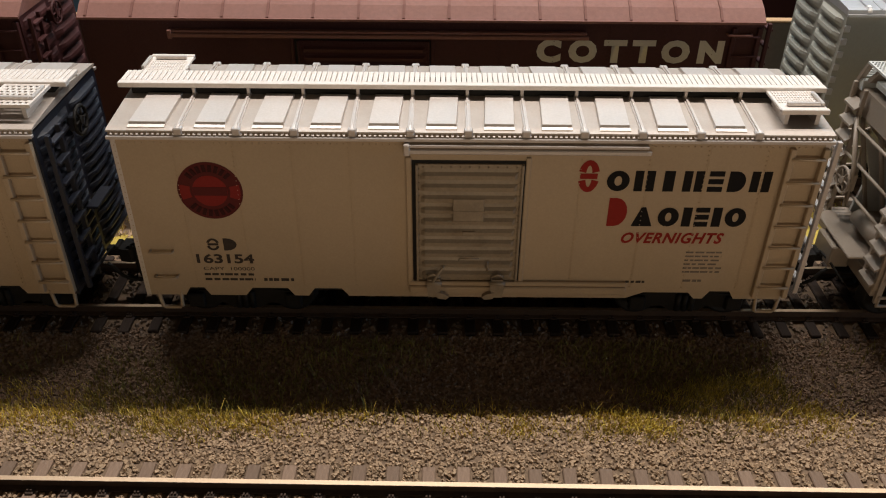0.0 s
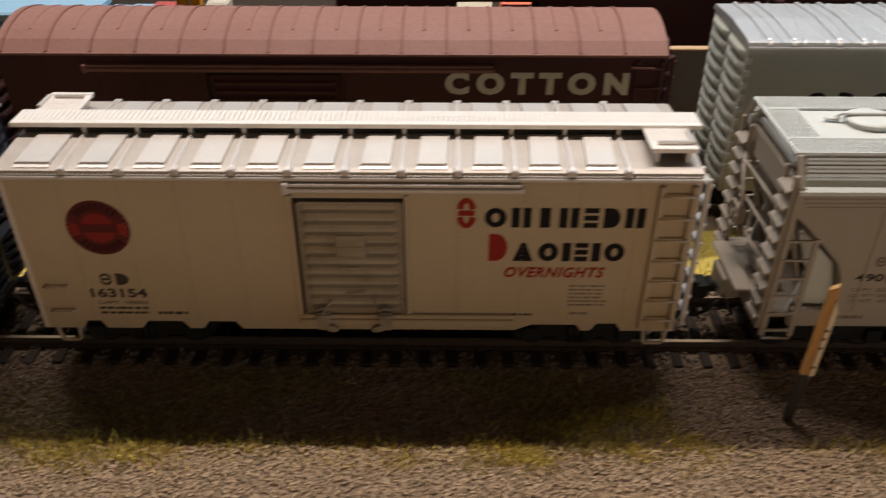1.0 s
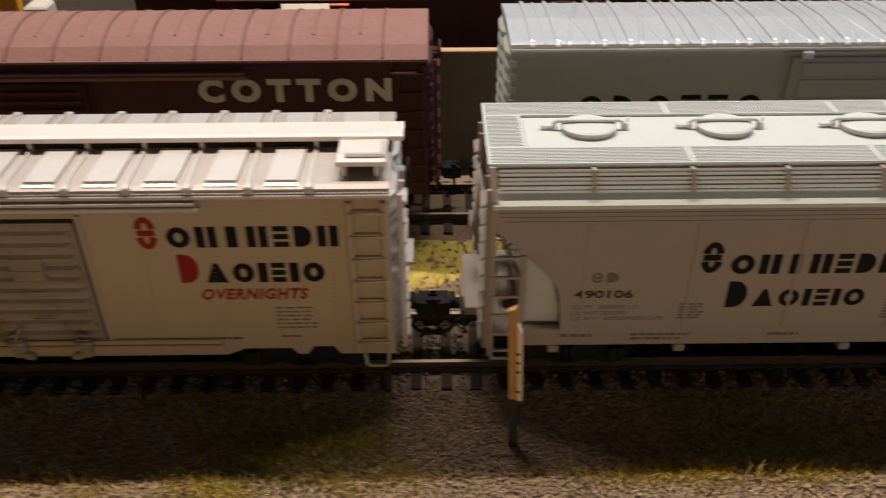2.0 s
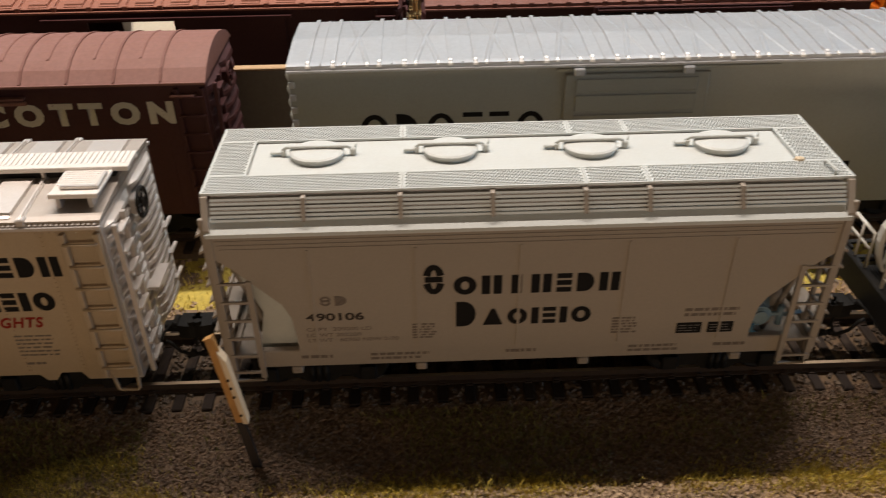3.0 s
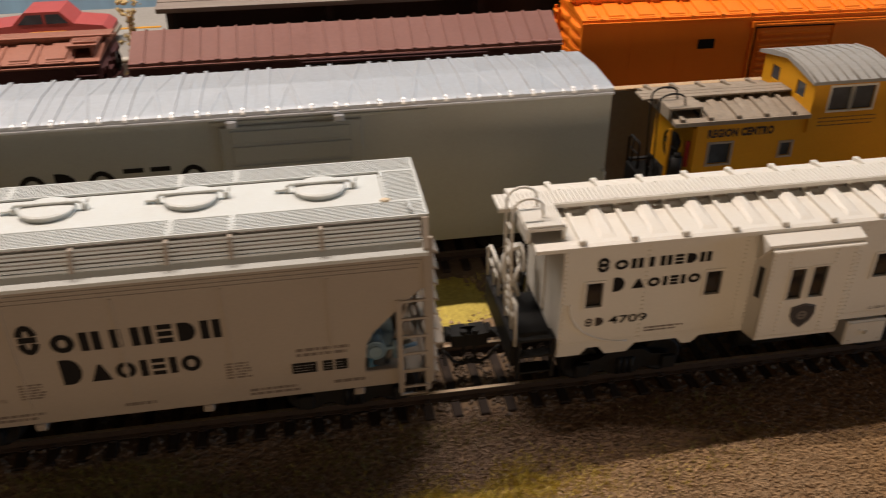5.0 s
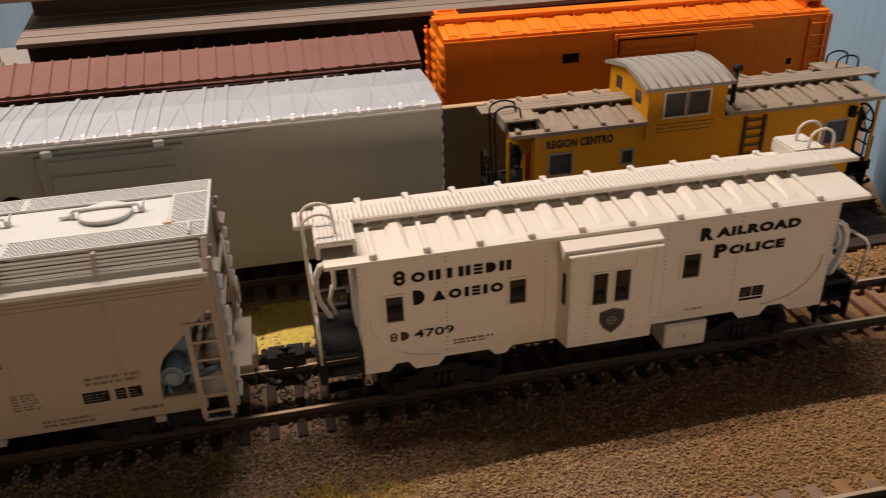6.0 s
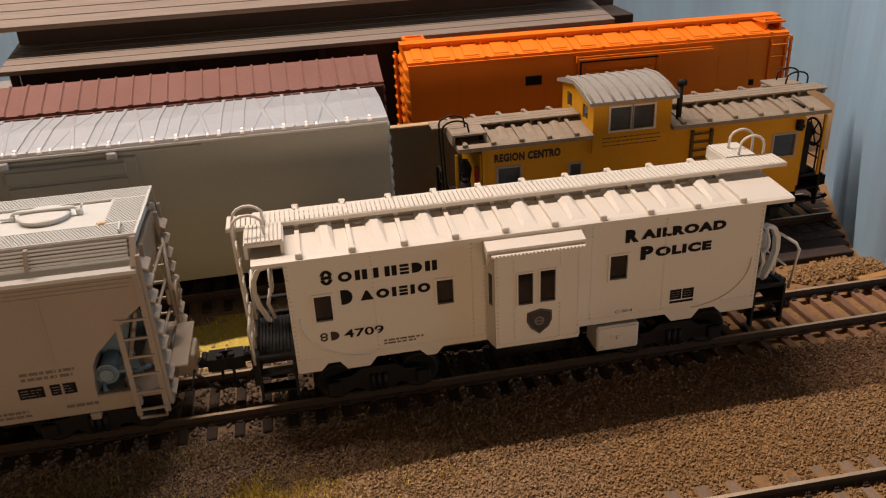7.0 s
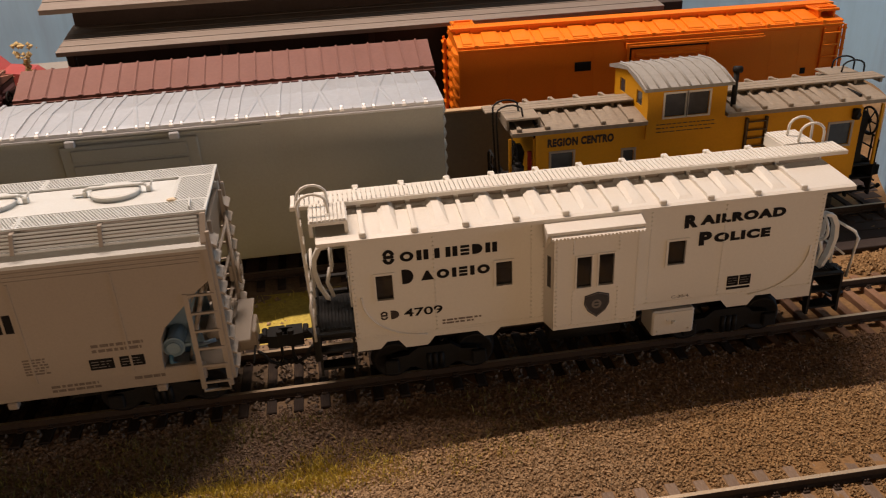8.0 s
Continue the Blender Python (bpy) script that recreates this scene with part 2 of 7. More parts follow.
CONCRETE = surface("grey_white_carton", (0.45, 0.42, 0.36), 0.8, 0.0, 0.06, 900, 60, 0.2, (0.3, 0.26, 0.2), 0.1)
SAND_STONE = surface("beige_pillar_stone", (0.42, 0.36, 0.25), 0.85, 0.0, 0.1, 900, 90, 0.35, (0.25, 0.2, 0.13), 0.3)
CORAL = surface("coral_red_plastic", (0.72, 0.14, 0.06), 0.5, 0.0, 0.05, 900, 60, 0.2, (0.5, 0.1, 0.05), 0.05)
CARRED = surface("red_toy_car_paint", (0.38, 0.06, 0.05), 0.35, 0.0, 0.05, 900, 60, 0.15, (0.2, 0.04, 0.03), 0.05)
BLUE = surface("blue_toy_paint", (0.07, 0.20, 0.42), 0.4, 0.0, 0.06, 900, 60, 0.2, (0.04, 0.08, 0.16), 0.05)
PALEBLUE = surface("pale_blue_toy_paint", (0.25, 0.42, 0.58), 0.4, 0.0, 0.06, 900, 60, 0.2, (0.15, 0.25, 0.35), 0.05)
SAND = surface("sand_foam_shrub", (0.46, 0.34, 0.15), 0.9, 0.0, 0.3, 700, 120, 0.4, (0.25, 0.18, 0.08), 0.5)
WALLPAINT = surface("beige_room_wall", (0.40, 0.335, 0.25), 0.9, 0.0, 0.03, 60, 3, 0.1, (0.45, 0.38, 0.3), 0.05)
FLOORMAT = surface("brown_room_floor", (0.20, 0.15, 0.11), 0.8, 0.0, 0.1, 60, 4, 0.2, (0.12, 0.09, 0.07), 0.1)
BADGE_GREY = surface("badge_grey_paint", (0.16, 0.15, 0.14), 0.4, 0.2, 0.1, 1500, 300, 0.3, (0.1, 0.1, 0.1), 0.0)
BADGE = surface("dark_badge_paint", (0.03, 0.032, 0.04), 0.35, 0.2, 0.1, 1500, 300, 0.3, (0.12, 0.11, 0.1), 0.0)
# Teal pipe colour stands in for the same cool light.
TEAL = surface("cool_lit_teal", (0.03, 0.12, 0.20), 0.5, 0.0, 0.2, 900, 200, 0.4, (0.2, 0.3, 0.33), 0.0)
PANE = glass("dark_window_glazing", (0.07, 0.06, 0.055))
PANE_BLUE = surface("blue_grey_glazing", (0.045, 0.052, 0.06), 0.15, 0.0, 0.05, 600, 200, 0.2, (0.2, 0.22, 0.25), 0.0)


# ---- mesh tools: lengths in millimetres ----
MM = 0.001


class Geo:
    def __init__(self):
        self.v, self.f, self.slot, self.smooth = [], [], [], []

    def add(self, verts, faces, slot=0, smooth=False):
        o = len(self.v)
        self.v += [tuple(p) for p in verts]
        self.f += [tuple(o + i for i in face) for face in faces]
        self.slot += [slot] * len(faces)
        self.smooth += [smooth] * len(faces)
        return self

    def box(self, x0, x1, y0, y1, z0, z1, c=0.0, slot=0):
        x0, x1, y0, y1, z0, z1 = min(x0, x1), max(x0, x1), min(y0, y1), max(y0, y1), min(z0, z1), max(z0, z1)
        c = min(c, 0.45 * (x1 - x0), 0.45 * (y1 - y0), 0.45 * (z1 - z0))
        if c <= 0:
            v = [(x, y, z) for z in (z0, z1) for y in (y0, y1) for x in (x0, x1)]
            return self.add(v, [(0, 2, 3, 1), (4, 5, 7, 6), (0, 1, 5, 4), (2, 6, 7, 3), (0, 4, 6, 2), (1, 3, 7, 5)], slot)
        lo, hi = (x0, y0, z0), (x1, y1, z1)
        v, at = [], {}
        for k in range(8):
            s = (k & 1, k >> 1 & 1, k >> 2 & 1)
            for a in range(3):
                p = [(hi[i] if s[i] else lo[i]) if i == a else (hi[i] - c if s[i] else lo[i] + c) for i in range(3)]
                at[s, a] = len(v)
                v.append(p)
        f = []
        for a in range(3):
            b, d = (a + 1) % 3, (a + 2) % 3
            for side in (0, 1):
                ring = []
                for p, q in ((0, 0), (1, 0), (1, 1), (0, 1)):
                    s = [0, 0, 0]
                    s[a], s[b], s[d] = side, p, q
                    ring.append(at[tuple(s), a])
                f.append(tuple(ring if side else ring[::-1]))
            for p in (0, 1):
                for q in (0, 1):
                    s0, s1 = [0, 0, 0], [0, 0, 0]
                    s0[a], s1[a] = 0, 1
                    s0[b] = s1[b] = p
                    s0[d] = s1[d] = q
                    s0, s1 = tuple(s0), tuple(s1)
                    quad = (at[s0, b], at[s1, b], at[s1, d], at[s0, d])
                    f.append(quad if p == q else quad[::-1])
        for s in {k[0] for k in at}:
            tri = (at[s, 0], at[s, 1], at[s, 2])
            f.append(tri if sum(s) % 2 else tri[::-1])
        return self.add(v, f, slot)

    def prism(self, pts, axis, a, b, slot=0):
        """Extrudes the outline pts along an axis: x (outline in y, z), y (in x, z) or z (in x, y)."""
        put = {"x": lambda u, w, t: (t, u, w), "y": lambda u, w, t: (u, t, w), "z": lambda u, w, t: (u, w, t)}[axis]
        n = len(pts)
        area2 = sum(pts[i][0] * pts[(i + 1) % n][1] - pts[(i + 1) % n][0] * pts[i][1] for i in range(n))
        if (area2 > 0) == (axis == "y"):
            pts = pts[::-1]
        v = [put(u, w, a) for u, w in pts] + [put(u, w, b) for u, w in pts]
        f = [tuple(range(n))[::-1], tuple(range(n, 2 * n))]
        f += [(i, (i + 1) % n, n + (i + 1) % n, n + i) for i in range(n)]
        if a > b:
            f = [q[::-1] for q in f]
        return self.add(v, f, slot)

    def tube(self, pts, r, n=6, closed=False, slot=0):
        pts = [Vector(p) for p in pts]
        m, v, f = len(pts), [], []
        up = Vector((0.13, 0.21, 1)).normalized()
        for i, p in enumerate(pts):
            if closed:
                d = pts[(i + 1) % m] - pts[i - 1]
            else:
                d = pts[min(i + 1, m - 1)] - pts[max(i - 1, 0)]
            d.normalize()
            side = d.cross(up)
            if side.length < 0.2:
                side = d.cross(Vector((1, 0.1, 0)))
            side.normalize()
            top = side.cross(d)
            for k in range(n):
                a = 2 * math.pi * (k + 0.5) / n
                v.append(p + r * (math.cos(a) * side + math.sin(a) * top))
        for i in range(m if closed else m - 1):
            j = (i + 1) % m
            f += [(i * n + k, i * n + (k + 1) % n, j * n + (k + 1) % n, j * n + k) for k in range(n)]
        if not closed:
            f += [tuple(range(n))[::-1], tuple(range((m - 1) * n, m * n))]
        return self.add(v, f, slot, True)

    def disc(self, c, r, axis, t, n=24, slot=0, smooth=False):
        """A round plate of radius r from c on, t thick along the axis."""
        pts = [(r * math.cos(2 * math.pi * k / n), r * math.sin(2 * math.pi * k / n)) for k in range(n)]
        k = "xyz".index(axis)
        u, w = [i for i in range(3) if i != k]
        return self.prism([(c[u] + p, c[w] + q) for p, q in pts], axis, c[k], c[k] + t, slot)

    def ring(self, c, r0, r1, axis, t, n=28, slot=0, a0=0.0, a1=360.0):
        k = "xyz".index(axis)
        u, w = [i for i in range(3) if i != k]
        full = abs(a1 - a0) >= 360
        m = n if full else n + 1
        v = []
        for h in (0, t):
            for r in (r0, r1):
                for i in range(m):
                    a = radians(a0 + (a1 - a0) * i / n)
                    p = [0, 0, 0]
                    p[k], p[u], p[w] = c[k] + h, c[u] + r * math.cos(a), c[w] + r * math.sin(a)
                    v.append(p)
        f = []
        for i in range(n):
            j = (i + 1) % m
            f += [(i, j, m + j, m + i), (2 * m + i, 3 * m + i, 3 * m + j, 2 * m + j), (i, 2 * m + i, 2 * m + j, j), (m + i, m + j, 3 * m + j, 3 * m + i)]
        if not full:
            e = m - 1
            f += [(0, m, 3 * m, 2 * m), (e, 2 * m + e, 3 * m + e, m + e)]
        return self.add(v, f, slot)

    def rivet(self, x, y, z, r=0.2, d=(0, -1, 0)):
        d = Vector(d)
        s = d.orthogonal().normalized() * r
        q = d.cross(s)
        c = Vector((x, y, z))
        b = [c + s, c + q, c - s, c - q]
        t = [c + 0.5 * p + d * r * 0.8 for p in (s, q, -s, -q)]
        return self.add(b + t, [(0, 1, 5, 4), (1, 2, 6, 5), (2, 3, 7, 6), (3, 0, 4, 7), (4, 5, 6, 7)])

    def rivets(self, p, q, step, r=0.18, d=(0, -1, 0)):
        p, q = Vector(p), Vector(q)
        n = max(1, round((q - p).length / step))
        for i in range(n + 1):
            self.rivet(*(p + (q - p) * i / n), r, d)
        return self

    def hull(self, rings, slot=0, smooth=False, cap=True):
        """Skins equal rings of points, one after another."""
        n, m = len(rings[0]), len(rings)
        v = [p for ring in rings for p in ring]
        f = [(i * n + k, i * n + (k + 1) % n, (i + 1) * n + (k + 1) % n, (i + 1) * n + k) for i in range(m - 1) for k in range(n)]
        if cap:
            f += [tuple(range(n))[::-1], tuple(range((m - 1) * n, m * n))]
        return self.add(v, f, slot, smooth)

    def mesh(self, name, *mats):
        me = bpy.data.meshes.new(name)
        me.from_pydata([(x * MM, y * MM, z * MM) for x, y, z in self.v], [], self.f)
        for m in mats:
            me.materials.append(m)
        me.polygons.foreach_set("material_index", self.slot)
        me.polygons.foreach_set("use_smooth", self.smooth)
        bm = bmesh.new()
        bm.from_mesh(me)
        if len(bm.faces) < 6000:
            bmesh.ops.recalc_face_normals(bm, faces=bm.faces)
            bm.to_mesh(me)
        bm.free()
        me.update()
        return me


def thing(name, x, y, z, label, category, turn=0.0, group="", kind=""):
    ob = new(name)
    ob.empty_display_size = 0.01
    ob.matrix_world = pose(x * MM, y * MM, z * MM, 0, 0, turn)
    return tagged(ob, label, category, group, kind)


def part(name, geo, material, parent, label="", kind="", at=None):
    mats = material if isinstance(material, tuple) else (material,)
    ob = new(name, geo.mesh(name, *mats))
    ob.parent = parent
    if at is not None:
        ob.location = [a * MM for a in at]
    return tagged(ob, label, "", "", kind)


def repeat(name, mesh, parent, at, turn=0.0):
    ob = new(name, mesh)
    ob.parent = parent
    ob.location = [a * MM for a in at]
    ob.rotation_euler = (0, 0, radians(turn))
    return ob


def lettering(word, x0, x1, z0, z1, y, material, parent, label="", weight=0.0, slant=0.0, face=-1, name="lettering", space=1.0):
    """Painted letters that fill the box x0..x1, z0..z1 on an upright face at y."""
    cu = bpy.data.curves.new("type", "FONT")
    cu.body, cu.offset, cu.shear, cu.resolution_u, cu.space_character = word, weight, slant, 3, space
    tmp = bpy.data.objects.new("type", cu)
    scene.collection.objects.link(tmp)
    bpy.context.view_layer.update()
    me = bpy.data.meshes.new_from_object(tmp.evaluated_get(bpy.context.evaluated_depsgraph_get()))
    bpy.data.objects.remove(tmp)
    co = np.array([v.co[:] for v in me.vertices])
    lo, hi = co.min(0), co.max(0)
    for v in me.vertices:
        u = (v.co.x - lo[0]) / (hi[0] - lo[0])
        w = (v.co.y - lo[1]) / (hi[1] - lo[1])
        x = x0 + u * (x1 - x0) if face < 0 else x1 - u * (x1 - x0)
        v.co = (x * MM, (y + face * 0.07) * MM, (z0 + w * (z1 - z0)) * MM)
    me.materials.clear()
    me.materials.append(material)
    ob = new(name, me)
    ob.parent = parent
    return tagged(ob, label)


def emblem_word(shapes, x0, x1, z0, z1, y, material, parent, label, stroke=None):
    """A trade mark drawn as a row of plain shapes: o ring, s split ring, d half disc, i bar, h two bars, a wedge, e stacked bars, t thick bar, space gap."""
    h = z1 - z0
    row = []
    wide = {"o": 1.0, "d": 0.8, "i": 0.45, "h": 0.9, "a": 1.0, "e": 0.72, "t": 0.85, "s": 0.8, " ": 0.6}
    unit = (x1 - x0) / sum(wide[c] for c in shapes)
    s = stroke or 0.25 * h
    t = 0.08
    x = x0
    for c in shapes:
        g = Geo()
        w = unit * wide[c]
        a, b, m = x + 0.09 * unit, x + w - 0.09 * unit, x + w / 2
        if c in "os":
            n = 20
            ro, ri, ho, hi = (b - a) / 2, (b - a) / 2 - s, h / 2, h / 2 - 0.8 * s
            pts = [(2 * math.pi * k / n) for k in range(n)]
            span = range(n) if c == "o" else [k for k in range(n) if k not in (0, 19, 9, 10)]
            for k in span:
                p, q = pts[k], pts[(k + 1) % n]
                quad = [(m + r * math.cos(u), y - t, z0 + h / 2 + e * math.sin(u)) for r, e, u in ((ro, ho, p), (ro, ho, q), (ri, hi, q), (ri, hi, p))]
                g.add(quad, [(0, 1, 2, 3)])
            if c == "s":
                g.box(m - ro * 0.8, m + ro * 0.8, y - t, y, z0 + h / 2 - 0.4 * s, z0 + h / 2 + 0.4 * s)
        elif c == "i":
            g.box(m - 0.6 * s, m + 0.6 * s, y - t, y, z0, z1)
        elif c == "h":
            k = 0.42 * (b - a)
            g.box(a, a + k, y - t, y, z0, z1).box(b - k, b, y - t, y, z0, z1)
        elif c == "a":
            g.prism([(a, z0), (b, z0), (m + 0.3 * s, z1), (m - 0.3 * s, z1)], "y", y - t, y)
        elif c == "e":
            for k in (0, 1, 2):
                zz = z0 + k * (h - 0.75 * s) / 2
                g.box(a, b, y - t, y, zz, zz + 0.75 * s)
        elif c == "t":
            g.box(m - 0.7 * s, m + 0.7 * s, y - t, y, z0, z1)
        elif c == "d":
            g.prism([(a, z0), (a + s, z0)] + [(a + s + (b - a - s) * math.cos(u), z0 + h / 2 + h / 2 * math.sin(u)) for u in [math.pi * (k / 8 - 0.5) for k in range(1, 8)]] + [(a + s, z1), (a, z1)], "y", y - t, y)
        x += w
        if g.v:
            row.append(part("emblem_shape", g, material, row[0] if row else parent, "" if row else label))
    return row[0]


def writing(x0, x1, z0, z1, rows, y, material, parent, label="rows of tiny unreadable lettering", seed=1, thick=0.55):
    """Unreadable rows of small type: plain broken bars."""
    rnd = random.Random(seed)
    g = Geo()
    step = (z1 - z0) / rows
    for k in range(rows):
        x, z = x0, z1 - (k + 1) * step + step * (1 - thick) / 2
        stop = x1 - rnd.random() * 0.2 * (x1 - x0)
        while x < stop:
            w = rnd.uniform(0.6, 1.9)
            g.box(x, min(x + w, stop), y - 0.06, y, z, z + step * thick)
            x += w + rnd.uniform(0.2, 0.5)
    return part("small_writing", g, material, parent, label, "stuff")

# ---- rolling stock ----
def bogie(parent, x, wheel_r=4.8, gauge=16.5, dark=None):
    """A two-axle truck: side frames, bolster, springs and four wheels on two axles."""
    dark = dark or BLACK
    for s in (-1, 1):
        g = Geo()
        y = s * 11.2
        out = [(-12.5, 4.2), (-10.5, 7.0), (-6.5, 7.4), (-4.0, 9.2), (4.0, 9.2), (6.5, 7.4), (10.5, 7.0), (12.5, 4.2), (9.0, 3.4), (5.0, 3.8), (3.0, 2.4), (-3.0, 2.4), (-5.0, 3.8), (-9.0, 3.4)]
        g.prism([(x + u, w) for u, w in out], "y", y - 0.8, y + 0.8)
        for u in (-10.8, 10.8):
            g.box(x + u - 1.8, x + u + 1.8, y + s * 0.6, y + s * 2.0, 3.2, 6.8, 0.3)
        part("side_frame", g, dark, parent)
        for u in (-1.5, 0, 1.5):
            part("spring", Geo().tube([(x + u, y + s * 1.0, 2.8), (x + u, y + s * 1.0, 7.2)], 0.7, 8), dark, parent)
    g = Geo().box(x - 2, x + 2, -10.8, 10.8, 5.5, 9.0, 0.4)
    part("bolster", g, dark, parent)
    for u in (-10.2, 10.2):
        g = Geo().tube([(x + u, -9.5, wheel_r), (x + u, 9.5, wheel_r)], 0.9, 8)
        part("axle", g, dark, parent)
        for s in (-1, 1):
            g = Geo()
            y = s * gauge / 2
            prof = [(0.8, 1.3), (1.6, 1.5), (3.6, 0.9), (4.2, 1.4), (wheel_r, 1.35), (wheel_r + 0.05, -0.6), (wheel_r + 0.7, -0.7), (wheel_r + 0.6, -1.2), (4.0, -1.2), (0.8, -1.0)]
            n = 22
            rings = [[(x + u + r * math.cos(2 * math.pi * k / n), y + s * h, wheel_r + r * math.sin(2 * math.pi * k / n)) for k in range(n)] for r, h in prof]
            g.hull(rings, 0, True)
            part("wheel", g, dark, parent)


def coupler(parent, x, s, z=9.6, dark=None):
    """A knuckle coupler with its shank and air hose at the end x; s is the way it points."""
    dark = dark or BLACK
    g = Geo().box(x, x + s * 4.0, -1.1, 1.1, z - 1.0, z + 1.0, 0.25)
    g.prism([(x + s * 3.5, -2.2), (x + s * 6.0, -2.6), (x + s * 8.6, -2.0), (x + s * 8.4, -0.9), (x + s * 6.4, -0.7), (x + s * 6.2, 1.0), (x + s * 8.0, 1.2), (x + s * 7.8, 2.4), (x + s * 3.8, 2.4)], "z", z - 1.7, z + 1.7)
    g.box(x + s * 2.2, x + s * 3.6, -1.9, 1.9, z + 0.8, z + 2.0, 0.3).disc((x + s * 6.6, -1.6, z + 1.6), 0.8, "z", 1.0, 10)
    part("coupler", g, dark, parent)
    part("trip_pin", Geo().tube([(x + s * 6.6, -1.2, z - 1.5), (x + s * 6.7, -1.2, z - 4.6), (x + s * 6.0, -1.6, z - 6.6), (x + s * 4.4, -2.8, z - 7.4)], 0.4, 7), dark, parent)
    part("cut_lever", Geo().tube([(x + s * 0.6, -11.0, z + 0.4), (x + s * 0.8, -3.0, z + 0.8), (x + s * 2.6, -1.4, z + 2.2)], 0.3, 6), dark, parent)
    g = Geo().tube([(x + s * 1.0, -4.0, z - 1.0), (x + s * 2.2, -4.0, z - 2.0), (x + s * 3.6, -3.6, z - 4.6), (x + s * 6.0, -3.0, z - 6.4), (x + s * 8.8, -2.6, z - 5.8)], 0.45, 7)
    g.tube([(x + s * 8.2, -2.6, z - 6.2), (x + s * 9.4, -2.6, z - 5.4)], 0.75, 7)
    part("air_hose", g, dark, parent)


def ladder(parent, x0, x1, y, z0, z1, n, mat, d=-1, r=0.32, stile=0.55, name="ladder"):
    """Two stiles and n rungs standing a little off an upright face."""
    g = Geo()
    for x in (x0, x1):
        g.box(x - stile, x + stile, y, y + d * 1.2, z0, z1, 0.12)
    lad = part(name, g, mat, parent)
    for k in range(n):
        z = z0 + (k + 0.6) * (z1 - z0) / n
        q = Geo().tube([(x0, y, z), (x0 + 0.1, y + d * 1.5, z), (x1 - 0.1, y + d * 1.5, z), (x1, y, z)], r, 6)
        part("rung", q, mat, lad)
    return lad


def end_ladder(parent, x, y0, y1, z0, z1, n, mat, d=1, r=0.3):
    lad = part("end_ladder", Geo().box(x, x + d * 1.0, y0 - 0.5, y0 + 0.5, z0, z1, 0.1).box(x, x + d * 1.0, y1 - 0.5, y1 + 0.5, z0, z1, 0.1), mat, parent)
    for k in range(n):
        z = z0 + (k + 0.6) * (z1 - z0) / n
        part("rung", Geo().box(x + d * 0.2, x + d * 1.6, y0, y1, z - 0.3, z + 0.3, 0.1), mat, lad)
    return lad


def grab(parent, p, q, off, mat, r=0.28, name="grab_iron"):
    p, q, off = Vector(p), Vector(q), Vector(off)
    e = (q - p) * 0.06
    return part(name, Geo().tube([p, p + off * 0.8, p + off + e, q + off - e, q + off * 0.8, q], r, 6), mat, parent)


def stirrup(parent, x0, x1, y, z_top, z, mat):
    g = Geo().tube([(x0, y, z_top), (x0 + 0.4, y, z + 0.4), (x0 + 0.9, y, z), (x1 - 0.9, y, z), (x1 - 0.4, y, z + 0.4), (x1, y, z_top)], 0.42, 6)
    return part("sill_step", g, mat, parent)


def brake_wheel(parent, x, y, z, r, mat, axis="x", t=0.8):
    g = Geo()
    c = Vector((x, y, z))
    u, w = {"x": (Vector((0, 1, 0)), Vector((0, 0, 1))), "y": (Vector((1, 0, 0)), Vector((0, 0, 1)))}[axis]
    g.tube([c + r * (math.cos(a) * u + math.sin(a) * w) for a in [2 * math.pi * k / 20 for k in range(20)]], 0.38, 6, True)
    bw = part("brake_wheel", g, mat, parent)
    for k in range(6):
        a = 2 * math.pi * k / 6
        part("spoke", Geo().tube([c + 0.5 * (math.cos(a) * u + math.sin(a) * w), c + r * (math.cos(a) * u + math.sin(a) * w)], 0.24, 5), mat, bw)
    part("hub", Geo().disc((x - (t / 2 if axis == "x" else 0), y - (t / 2 if axis == "y" else 0), z), 0.9, axis, t, 10), mat, bw)
    return bw


def grating(g, x0, x1, y0, y1, z, t=0.5, px=1.0, py=1.0, hole=0.58, rim=0.5, stagger=True):
    """A plate with rows of square holes and a solid rim."""
    g.box(x0, x1, y0, y0 + rim, z - t, z + 0.06).box(x0, x1, y1 - rim, y1, z - t, z + 0.06)
    g.box(x0, x0 + rim, y0 + rim, y1 - rim, z - t, z + 0.06).box(x1 - rim, x1, y0 + rim, y1 - rim, z - t, z + 0.06)
    a0, a1, b0, b1 = x0 + rim, x1 - rim, y0 + rim, y1 - rim
    nx, ny = max(1, round((a1 - a0) / px)), max(1, round((b1 - b0) / py))
    sx, sy = (a1 - a0) / nx, (b1 - b0) / ny
    v, f = [], []
    for j in range(ny):
        shift = 0.5 * sx if stagger and j % 2 else 0.0
        for i in range(nx + (1 if shift else 0)):
            ca, cb = a0 + i * sx - shift, a0 + (i + 1) * sx - shift
            xa, xb = max(ca, a0), min(cb, a1)
            ya, yb = b0 + j * sy, b0 + (j + 1) * sy
            cut = xb - xa < 0.9 * sx
            o = len(v)
            v += [(xa, ya, z), (xb, ya, z), (xb, yb, z), (xa, yb, z)]
            if cut:
                f.append((o, o + 1, o + 2, o + 3))
                continue
            hx, hy, mx, my = sx * hole / 2, sy * hole / 2, (xa + xb) / 2, (ya + yb) / 2
            for zz in (z, z - t):
                v += [(mx - hx, my - hy, zz), (mx + hx, my - hy, zz), (mx + hx, my + hy, zz), (mx - hx, my + hy, zz)]
            for k in range(4):
                n = (k + 1) % 4
                f += [(o + k, o + n, o + 4 + n, o + 4 + k), (o + 4 + k, o + 4 + n, o + 8 + n, o + 8 + k)]
    return g.add(v, f)


